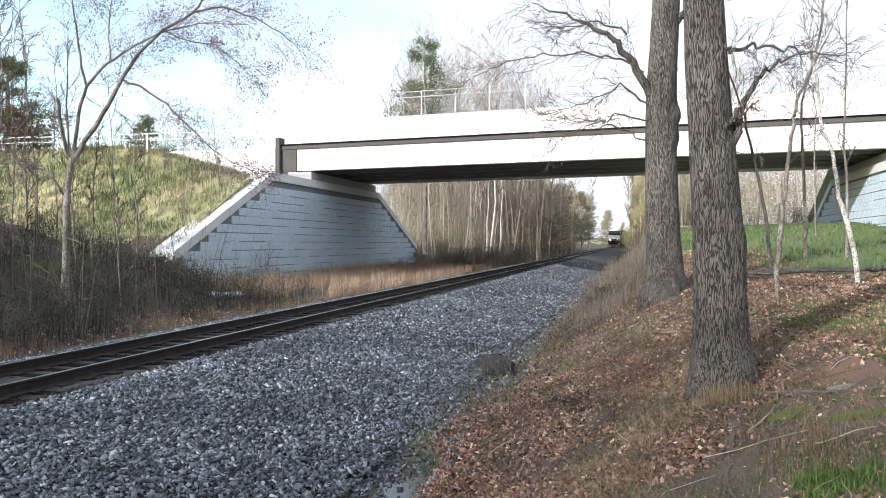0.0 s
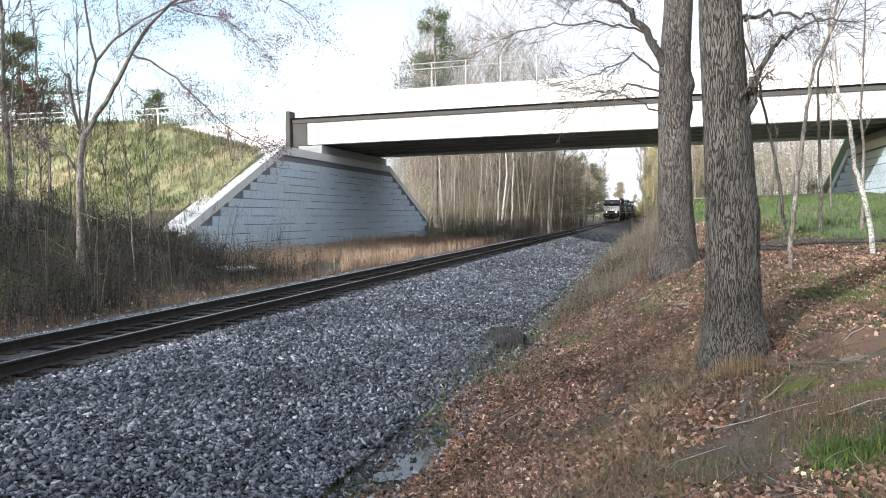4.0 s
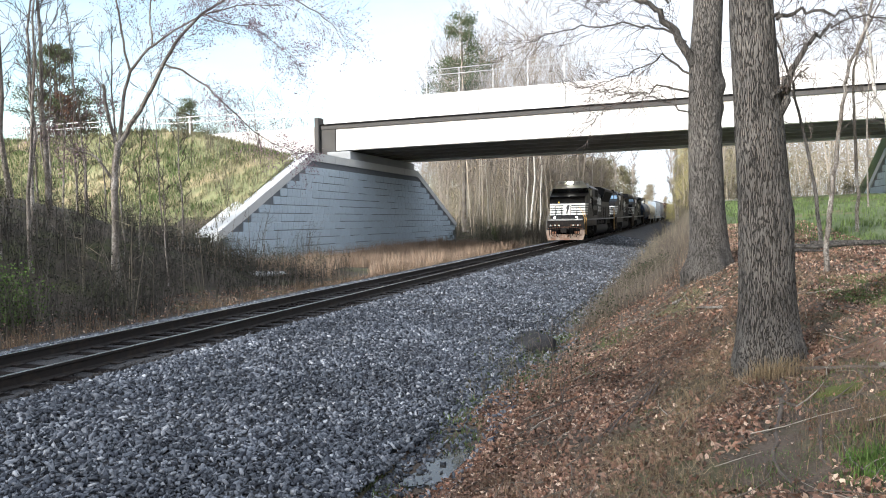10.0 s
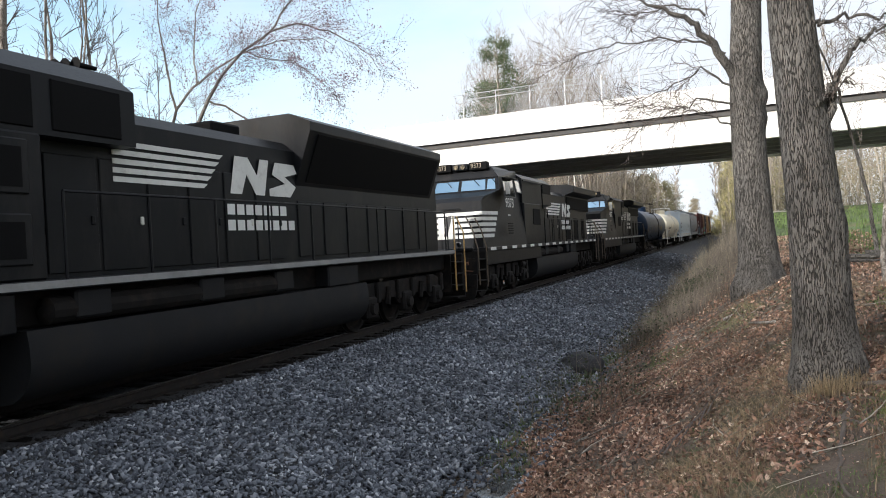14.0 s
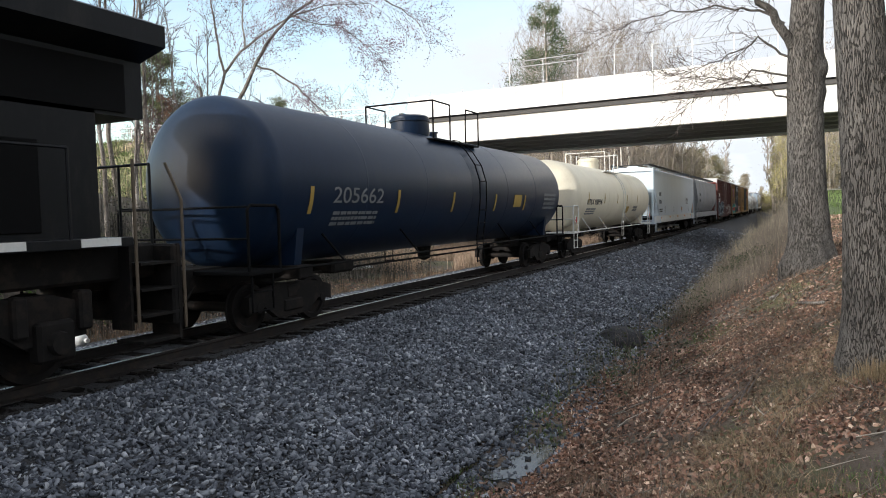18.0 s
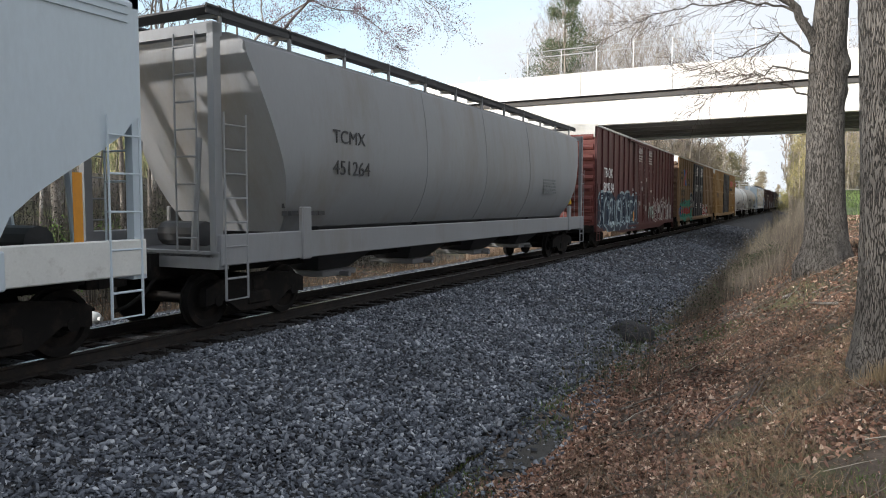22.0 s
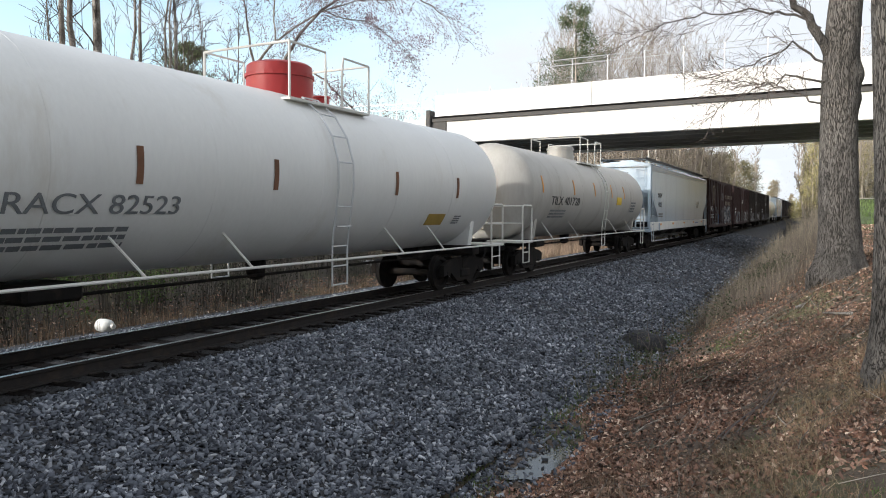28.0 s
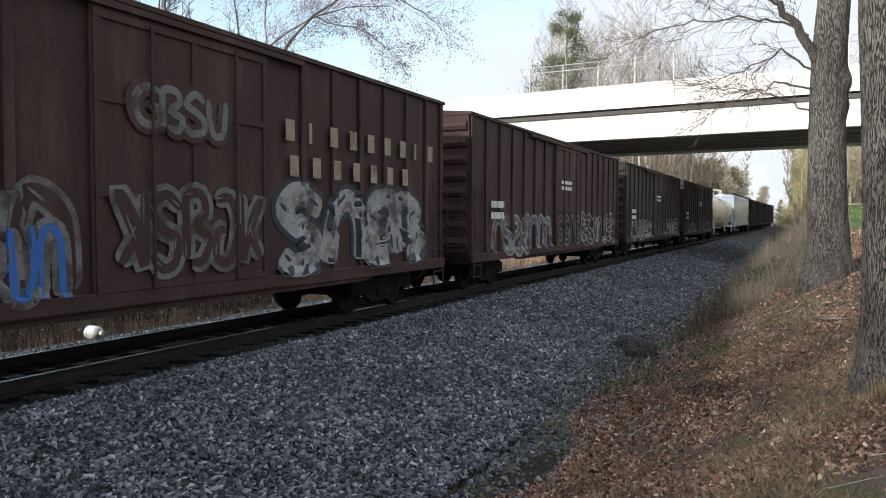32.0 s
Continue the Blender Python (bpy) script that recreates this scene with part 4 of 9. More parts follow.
# ---- trees ----
class Growth:
    """Grows limbs and twigs; keeps the tips for leaves."""

    def __init__(self, seed):
        self.r, self.tips, self.least = random.Random(seed), [], 0.007

    def line(self, p, d, length, n, wander, lift):
        pts = [Vector(p)]
        d = Vector(d).normalized()
        for _ in range(n):
            d = (d + Vector((self.r.gauss(0, wander), self.r.gauss(0, wander), self.r.gauss(0, wander) + lift))).normalized()
            pts.append(pts[-1] + d * (length / n))
        return pts

    def limb(self, m, p, d, length, radius, level, sides=6, wander=0.16, lift=0.03, kids=5, shrink=0.55, spread=0.9):
        n = max(3, int(3 + length))
        pts = self.line(p, d, length, n, wander, lift)
        m.tube(pts, [max(radius * (1 - 0.75 * i / n), self.least * (1 - 0.5 * i / n)) for i in range(n + 1)], sides, False)
        self.branch(m, pts, length, radius, level, sides, wander, lift, kids, shrink, spread)
        return pts

    def branch(self, m, pts, length, radius, level, sides, wander, lift, kids, shrink, spread, start=0.25):
        if level <= 0:
            self.tips += [pts[-1], pts[len(pts) // 2]]
            return
        n = len(pts) - 1
        for k in range(kids):
            f = start + (1 - start) * (k + self.r.random()) / kids
            i = min(int(f * n), n - 1)
            q = pts[i].lerp(pts[i + 1], f * n - i)
            ax = (pts[i + 1] - pts[i]).normalized()
            side = Vector((self.r.gauss(0, 1), self.r.gauss(0, 1), self.r.gauss(0, 0.7)))
            side = (side - ax * side.dot(ax)).normalized()
            self.limb(m, q, ax + side * spread * self.r.uniform(0.6, 1.3), length * shrink * self.r.uniform(0.6, 1.15), radius * (1 - 0.75 * f) * 0.6, level - 1, max(3, sides - 2), wander * 1.15, lift, max(2, min(kids - 1, 6)), shrink, spread)


def bark_trunk(pts, radii, seed, around=96, rings=220, furrow=0.035, knots=()):
    """A trunk with furrowed bark, a flared foot and knots, along a smooth line."""
    pts = [Vector(p) for p in pts]
    m = Mesh()
    cum = [0.0]
    for a, b in zip(pts, pts[1:]):
        cum.append(cum[-1] + (b - a).length)
    m.smooth = True
    sunk = max(0.0, ground_z(pts[0].x, pts[0].y) - pts[0].z)
    for i in range(rings + 1):
        s = cum[-1] * (i / rings) ** 1.15
        k = max(j for j in range(len(cum) - 1) if cum[j] <= s + 1e-9)
        f = (s - cum[k]) / (cum[k + 1] - cum[k])
        f2 = f * f * (3 - 2 * f)
        p = pts[k].lerp(pts[k + 1], f)
        r = radii[k] + (radii[k + 1] - radii[k]) * f
        for j in range(around):
            a = 2 * math.pi * j / around
            ca, sa = math.cos(a), math.sin(a)
            n1 = noise.noise((ca * 5.5 + seed, sa * 5.5, s * 1.5))
            n2 = noise.noise((ca * 11 + seed, sa * 11, s * 3.4 + 5))
            ridge = 1 - abs(n1) * 2.2 - abs(n2) * 1.2
            foot = 0.0
            if s - sunk < 1.1:
                foot = (1 - max(s - sunk, 0) / 1.1) ** 2.6 * (0.32 + 0.4 * max(0, noise.noise((ca * 1.6 + seed * 3, sa * 1.6, 2.0))) * 2)
            bump = sum(h * math.exp(-((s - ks) / w) ** 2 - ((a - ka + math.pi) % (2 * math.pi) - math.pi) ** 2 / 0.35) for ks, ka, w, h in knots)
            rr = r * (1 + furrow * ridge + foot + bump + 0.05 * noise.noise((ca * 1.2, sa * 1.2, s * 0.6 + seed)))
            m.v.append((p.x + ca * rr, p.y + sa * rr, p.z))
    for i in range(rings):
        for j in range(around):
            q = (j + 1) % around
            m.f.append((i * around + j, i * around + q, (i + 1) * around + q, (i + 1) * around + j))
    return m


def leaves(name, tips, rnd, per, reach, size, material, parent, label, droop=0.0):
    """Many small folded leaves round the tips, as one part."""
    rng = np.random.default_rng(rnd)
    t = np.array([tuple(p) for p in tips])
    n = len(t) * per
    p = np.repeat(t, per, 0) + rng.normal(0, reach, (n, 3)) - np.array((0, 0, droop))
    shape = np.array([(-0.5, 0, 0), (0, -0.34, 0.08), (0.5, 0, 0), (0, 0.34, 0.08)])
    ob = scatter(name, p, np.repeat(shape[None], n, 0), rng.uniform(0.6, 1.3, n) * size, turns(rng, n), np.array([(0, 1, 2, 3)]), material, label, "foliage")
    ob.parent = parent
    for key in ("category",):
        del ob[key]
    return ob


def oak(pts, radii, seed, limbs, label, knots=(), twig_level=2, crown=None):
    e = tagged(new("oak_tree"), label, "tree", group="oaks on the bank")
    part("trunk", bark_trunk(pts, radii, seed, knots=knots), M_BARK, e)
    g = Growth(seed)
    g.least = 0.0003 * pts[0][1] + 0.001
    tw = Mesh()
    for guide, r0 in limbs:
        guide = [Vector(p) for p in guide]
        dense = []
        for a, b in zip(guide, guide[1:]):
            for k in range(4):
                q = a.lerp(b, k / 4)
                dense.append(q + Vector((g.r.gauss(0, 0.03), g.r.gauss(0, 0.03), g.r.gauss(0, 0.03))))
        dense.append(guide[-1])
        m = Mesh()
        m.smooth = True
        n = len(dense) - 1
        m.tube(dense, [r0 * (1 - i / n) ** 1.2 + 0.007 for i in range(n + 1)], 9)
        part("limb", m, M_BARK, e)
        length = sum((b - a).length for a, b in zip(guide, guide[1:]))
        g.branch(tw, dense, min(length * 0.6, 2.6), min(r0 * 0.3, 0.014), twig_level, 5, 0.13, -0.03, 30, 0.5, 0.75, 0.12)
    if crown:
        for k in range(crown):
            top = Vector(pts[-1])
            f = g.r.uniform(0.0, 1.0)
            q = Vector(pts[-2]).lerp(top, f)
            a = g.r.uniform(0, 2 * math.pi)
            g.limb(tw, q, (math.cos(a), math.sin(a), g.r.uniform(0.3, 1.0)), g.r.uniform(2.5, 5.0), 0.1, 2, 6, 0.18, 0.03, 6)
    part("twig_spray", tw, M_TWIG, e, "bare twigs")["kind"] = "stuff"
    return e


oak([(9.16, 9.5, -0.45), (9.13, 9.5, 0.6), (9.08, 9.5, 2.07), (8.95, 9.5, 4.2), (8.9, 9.5, 5.2), (8.7, 9.6, 8.5), (8.6, 9.6, 11.5)], [0.34, 0.325, 0.295, 0.25, 0.235, 0.17, 0.09], 3,
    [([(9.22, 9.4, 3.07), (9.31, 9.4, 3.4), (9.39, 9.4, 3.61), (9.51, 9.4, 3.86), (9.68, 9.4, 4.01), (9.91, 9.4, 4.09), (10.07, 9.4, 4.13)], 0.05),
     ([(9.05, 9.4, 4.13), (9.21, 9.4, 4.26), (9.38, 9.4, 4.29), (9.71, 9.4, 4.24), (10.04, 9.4, 4.15), (10.42, 9.4, 4.09)], 0.028),
     ([(9.15, 9.3, 3.28), (9.33, 9.3, 3.42), (9.46, 9.3, 3.55)], 0.03),
     ([(8.9, 9.5, 5.2), (8.4, 9.6, 6.0), (7.7, 9.9, 7.0), (7.0, 10.2, 7.6)], 0.09)],
    "oak with furrowed grey-brown bark and spreading roots", knots=((0.75, 5.4, 0.25, 0.12), (2.3, 0.2, 0.2, 0.12)), crown=8)
oak([(8.72, 17.0, 0.2), (8.68, 17.0, 1.0), (8.62, 17.0, 2.26), (8.58, 17.0, 4.4), (8.6, 17.0, 5.5), (8.7, 17.0, 7.5), (8.75, 17.0, 10), (8.9, 17, 15)], [0.43, 0.41, 0.37, 0.34, 0.33, 0.29, 0.22, 0.1], 8,
    [([(8.34, 16.8, 5.22), (7.96, 16.8, 6.02), (7.52, 16.8, 6.57), (6.95, 16.8, 6.95), (6.23, 16.8, 7.34), (5.63, 16.8, 7.6)], 0.1),
     ([(8.21, 16.8, 5.75), (7.59, 16.8, 6.18), (6.82, 16.8, 6.3), (5.89, 16.8, 6.33), (5.08, 16.8, 6.25), (4.52, 16.8, 5.99)], 0.024),
     ([(8.28, 16.8, 5.03), (7.71, 16.8, 5.52), (7.27, 16.8, 5.29), (6.56, 16.8, 5.06), (5.89, 16.8, 4.9)], 0.02),
     ([(8.28, 16.8, 4.65), (7.59, 16.8, 4.81), (6.95, 16.8, 4.58), (6.42, 16.8, 4.41), (6.09, 16.8, 4.02)], 0.018),
     ([(7.84, 16.8, 6.68), (7.2, 16.8, 6.99), (6.42, 16.8, 6.93), (5.89, 16.8, 7.04)], 0.02),
     ([(8.34, 16.8, 4.19), (7.84, 16.8, 4.41), (7.2, 16.8, 4.74), (6.56, 16.8, 4.73), (6.03, 16.8, 4.96)], 0.016),
     ([(8.8, 17.0, 6.8), (9.5, 16.8, 7.4), (10.6, 16.6, 8.2)], 0.09),
     ([(8.6, 17.0, 7.4), (7.9, 17.2, 8.2), (6.9, 17.3, 8.9), (5.7, 17.3, 9.3)], 0.06)],
    "tall oak with knotted trunk and fine drooping twigs", knots=((4.6, 0.1, 0.22, 0.3), (4.1, 0.2, 0.2, 0.2)), crown=7)


# arching maple with red buds on the far bank
def arching_tree():
    e = tagged(new("maple_tree"), "slender arching maple with pale bark and red spring buds", "tree")
    part("trunk", bark_trunk([(-8.42, 17.2, -0.5), (-8.32, 17.2, 1.75), (-8.31, 17.2, 2.91), (-8.3, 17.25, 3.7), (-8.2, 17.3, 4.45)], [0.13, 0.105, 0.1, 0.098, 0.09], 21, 20, 50, 0.03), M_BARKGREY, e)
    g = Growth(12)
    g.least = 0.0045
    tw = Mesh()
    for guide, r0, r1, kids, reach in (
            ([(-8.19, 17.3, 4.3), (-7.88, 17.5, 4.98), (-7.52, 17.6, 5.56), (-7.22, 17.8, 6.27), (-6.98, 18.0, 6.89), (-6.65, 18.4, 7.81), (-6.14, 18.8, 8.53), (-5.43, 19.3, 9.13), (-4.71, 19.8, 9.43), (-3.83, 20.3, 9.15), (-3.12, 20.7, 8.73), (-2.57, 21.0, 8.13)], 0.075, 0.012, 34, 1.7),
            ([(-8.25, 17.35, 4.3), (-8.14, 17.5, 5.77), (-7.93, 17.6, 6.61), (-7.45, 17.8, 7.27), (-6.73, 18.2, 7.91), (-6.1, 18.6, 8.37), (-5.13, 19.2, 8.77), (-3.89, 20.0, 8.85)], 0.055, 0.012, 24, 1.5),
            ([(-8.27, 17.3, 4.3), (-8.42, 17.1, 5.43), (-8.43, 17.0, 6.18)], 0.055, 0.045, 3, 0.7),
            ([(-6.98, 18.0, 6.85), (-6.5, 18.2, 6.65), (-5.88, 18.6, 6.15), (-5.4, 18.9, 5.58), (-4.74, 19.3, 4.8), (-4.02, 19.8, 4.32), (-3.56, 20.0, 4.07)], 0.035, 0.008, 26, 1.1),
            ([(-8.31, 17.2, 3.2), (-8.74, 17.0, 3.98), (-9.27, 16.7, 4.2), (-9.91, 16.4, 4.52)], 0.045, 0.015, 8, 1.0),
            ([(-7.93, 17.6, 6.6), (-8.07, 17.5, 7.53), (-8.25, 17.5, 8.43), (-8.32, 17.4, 9.48), (-8.2, 17.4, 10.8)], 0.04, 0.01, 12, 1.1),
            ([(-5.43, 19.3, 9.1), (-5.04, 19.6, 9.91), (-4.35, 20.0, 10.71), (-3.3, 20.4, 11.2)], 0.035, 0.01, 16, 1.4),
            ([(-6.14, 18.8, 8.5), (-5.58, 19.0, 8.24), (-4.68, 19.4, 8.08), (-4.01, 19.8, 7.51), (-3.55, 20.0, 7.12)], 0.022, 0.007, 14, 1.0),
            ([(-7.3, 17.9, 7.38), (-7.33, 17.8, 8.44), (-7.15, 17.8, 9.6), (-6.7, 18, 10.8)], 0.03, 0.008, 12, 1.1)):
        guide = [Vector(p) for p in guide]
        dense = []
        for a, b in zip(guide, guide[1:]):
            dense += [a.lerp(b, k / 3) + Vector((g.r.gauss(0, 0.015), g.r.gauss(0, 0.015), g.r.gauss(0, 0.015))) for k in range(3)]
        dense.append(guide[-1])
        n = len(dense) - 1
        m = Mesh().tube(dense, [r0 + (r1 - r0) * i / n for i in range(n + 1)], 8)
        m.smooth = True
        part("limb", m, M_BARKGREY, e)
        g.branch(tw, dense, reach * 1.5, 0.012, 2, 4, 0.1, 0.02, kids + 16, 0.55, 0.95, 0.25)
    part("twig_spray", tw, M_TWIG, e, "fine bare twigs")["kind"] = "stuff"
    buds = [p for p in g.tips if g.r.random() < (1.0 if p.x > -6.8 else 0.4)]
    leaves("bud_spray", buds, 5, 7, 0.1, 0.052, M_BUD, e, "small red buds and leaflets")


arching_tree()


def young_tree(x, y, h, r, seed, lean=(0, 0), bark=None, level=2, kids=9, name="young_tree", label="thin bare young tree on the bank", start=0.3, twig=None):
    e = tagged(new(name), label, "tree", group="bare young trees")
    z = ground_z(x, y) - 0.15
    g = Growth(seed)
    g.least = 0.006 + 0.0003 * abs(y)
    pts = [Vector((x, y, z))]
    n = 9
    for i in range(n):
        pts.append(pts[-1] + Vector((lean[0] * h / n + g.r.gauss(0, 0.02 * h / n * 3), lean[1] * h / n + g.r.gauss(0, 0.02 * h / n * 3), h / n)))
    m = Mesh().tube(pts, [r * (1.15 if i == 0 else 1 - 0.8 * i / n) for i in range(n + 1)], 10)
    m.smooth = True
    part("trunk", m, bark or M_BARKGREY, e)
    tw = Mesh()
    g.branch(tw, pts, h * 0.26, r * 0.45, level, 5, 0.13, 0.05, kids + 6, 0.5, 0.7, start)
    part("branchwork", tw, twig or M_TWIG, e, "thin bare branches")["kind"] = "stuff"
    return e, g


# slim trees on the far bank
for k, (x, y, h, r, lx) in enumerate([(-12.6, 15.2, 13, 0.2, 0.0), (-10.9, 13.2, 12, 0.13, -0.03), (-10.3, 14.9, 12, 0.075, -0.03), (-9.6, 15.3, 11, 0.06, 0.01), (-11.8, 17.4, 10, 0.07, 0.02), (-13.5, 19.5, 12, 0.1, 0.0), (-9.2, 11.5, 9, 0.05, -0.04),
                                      (-15.0, 16.0, 13, 0.15, 0.02), (-16.5, 20.5, 12, 0.11, 0), (-12.5, 21.5, 8, 0.06, 0.04), (-10.2, 20.2, 5, 0.035, 0.08), (-9.5, 18.8, 4.6, 0.03, -0.08), (-11.5, 24.0, 6, 0.05, 0.05), (-8.2, 19.3, 4.0, 0.03, 0.0), (-18, 12, 14, 0.2, 0), (-14.5, 9.5, 14, 0.2, 0)]):
    young_tree(x, y, h, r, 60 + k, (lx, 0.0), label="slender bare tree on the shaded bank")
far_r = random.Random(8)
for k in range(16):
    x = far_r.uniform(-24, -13)
    young_tree(x, far_r.uniform(19, 29), far_r.uniform(6, 10), far_r.uniform(0.03, 0.06), 170 + k, (far_r.uniform(-0.06, 0.06), 0.0), kids=8, label="thin bare tree on the shaded bank", start=0.2)
# saplings behind the oaks
def guided_sapling(guide, r0, r1, bark, seed, label):
    """A bent stem through the given places, with fine twigs on its upper part."""
    e = tagged(new("sapling"), label, "tree", group="bare young trees")
    g = Growth(seed)
    g.least = 0.004 + 0.0002 * guide[0][1]
    guide = [Vector(p) for p in guide]
    dense = []
    for a, b in zip(guide, guide[1:]):
        dense += [a.lerp(b, k / 3) + Vector((g.r.gauss(0, 0.012), g.r.gauss(0, 0.03), 0)) for k in range(3)]
    dense.append(guide[-1])
    n = len(dense) - 1
    m = Mesh().tube(dense, [r0 + (r1 - r0) * (i / n) ** 0.8 for i in range(n + 1)], 10)
    m.smooth = True
    part("stem", m, bark, e)
    tw = Mesh()
    g.branch(tw, dense, 1.9, r1 * 0.7, 2, 5, 0.14, 0.02, 13, 0.5, 0.85, 0.35)
    part("branchwork", tw, M_TWIG, e, "thin bare branches")["kind"] = "stuff"


guided_sapling([(10.72, 15.19, 0.65), (10.74, 15.19, 1.41), (10.8, 15.19, 2.11), (10.87, 15.19, 2.86), (10.93, 15.19, 3.44), (11.03, 15.19, 4.19), (11.08, 15.19, 4.65), (11.24, 15.19, 5.04), (11.39, 15.19, 5.44), (11.5, 15.19, 6.0), (11.55, 15.19, 6.57)], 0.055, 0.02, M_BARKGREY, 65, "thin pale sapling with a bent stem behind the oaks")
guided_sapling([(11.52, 20.63, 0.98), (11.44, 20.63, 1.89), (11.3, 20.63, 3.0), (11.11, 20.63, 3.96), (10.92, 20.63, 4.85), (10.78, 20.63, 5.49), (10.55, 20.63, 6.15), (10.36, 20.63, 6.72)], 0.06, 0.02, M_BARK, 68, "dark leaning sapling beside the oak")
guided_sapling([(12.73, 17.36, 0.82), (12.63, 17.36, 1.81), (12.45, 17.36, 2.53), (12.3, 17.36, 3.05), (12.24, 17.36, 3.71), (12.09, 17.36, 4.17), (11.98, 17.36, 4.44), (11.95, 17.36, 5.09), (11.86, 17.36, 5.69), (11.73, 17.36, 6.29), (11.79, 17.36, 6.94)], 0.06, 0.022, M_BIRCH, 67, "slender sapling with mottled pale bark")
guided_sapling([(12.98, 23.85, 1.2), (13.01, 23.85, 2.44), (12.95, 23.85, 3.89), (12.89, 23.85, 5.07), (12.86, 23.85, 6.15), (13.07, 23.85, 6.95), (13.39, 23.85, 7.74), (13.71, 23.85, 8.43)], 0.06, 0.02, M_BARKGREY, 69, "thin grey sapling at the edge of the lawn")
guided_sapling([(16.17, 37.36, 2.05), (16.1, 37.36, 4.32), (16.1, 37.36, 6.44), (16.16, 37.36, 8.14), (15.97, 37.36, 9.56)], 0.045, 0.02, M_BARKGREY, 70, "thin grey sapling at the edge of the lawn")
for k, (x, y, h, r, lx) in enumerate([(13.9, 23, 8, 0.05, 0.02), (9.9, 22, 9, 0.06, 0.03), (14.6, 20.0, 7.5, 0.04, -0.03), (16.4, 24.0, 7, 0.04, 0.04)]):
    young_tree(x, y, h, r, 90 + k, (lx, 0.0), kids=3, bark=M_BARKGREY, label="thin leaning sapling behind the oaks")


# trees that stand behind the viewer's far bank and shade the ballast
for k, (x, y, h, r) in enumerate([(-9.5, -6, 13, 0.2), (-13.5, -10, 16, 0.25), (-10.5, -14, 15, 0.22), (-9, -2.5, 11, 0.14), (-9.2, -10, 12, 0.16)]):
    young_tree(x, y, h, r, 120 + k, kids=12, label="bare woodland tree on the far bank", start=0.25)


# woods behind the viewer, on the sun's side
def near_woods(seed, n, wide, deep, close, label, each):
    rnd = random.Random(seed)
    e = tagged(new("woods"), label, "woods", kind="stuff")
    tr, tw, tips = Mesh(), Mesh(), []
    for k in range(n):
        x, y = rnd.uniform(*wide), rnd.uniform(*deep)
        if k < n * 0.36:
            x, y = rnd.uniform(*close[0]), rnd.uniform(*close[1])
        if x < 0 and y > -10:
            continue
        h, r = rnd.uniform(14, 21), rnd.uniform(0.12, 0.24)
        z = ground_z(x, y)
        tr.tube([(x, y, z), (x + rnd.gauss(0, 0.4), y, z + h * 0.5), (x + rnd.gauss(0, 0.6), y, z + h)], [r, r * 0.7, 0.03], 6, False)
        for _ in range(30):
            f = rnd.uniform(0.25, 1.0)
            a, ln = rnd.uniform(0, 6.283), h * rnd.uniform(0.1, 0.25)
            p = Vector((x, y, z + h * f))
            q = p + Vector((math.cos(a) * ln * 0.8, math.sin(a) * ln * 0.8, ln * 0.6))
            tw.tube([p, q], [0.05, 0.012], 3, False)
            tips += [p.lerp(q, g) for g in (0.5, 0.8, 1.0)]
    part("trunks", tr, M_BARK, e)["kind"] = "stuff"
    part("boughs", tw, M_TWIG, e)["kind"] = "stuff"
    leaves("sparse_leaves", tips[::each], 4, 1, 0.6, 0.26, M_BRUSH, e, "sparse hanging leaves")["kind"] = "stuff"


near_woods(5, 72, (-46, -9.5), (-70, -3), ((-22, -9.5), (-34, 2)), "dense bare woods on the far bank behind the viewer", 2)
near_woods(6, 60, (18, 60), (-50, 12), ((17, 30), (-20, 12)), "woods behind the viewer on the path side", 1)

# unseen trees added to block sun on the bank beside the near oak
near_woods(7, 7, (-12, -5), (-28, -16), ((-10, -5), (-25, -17)), "unseen bare trees added behind the viewer to shade the bank", 5)

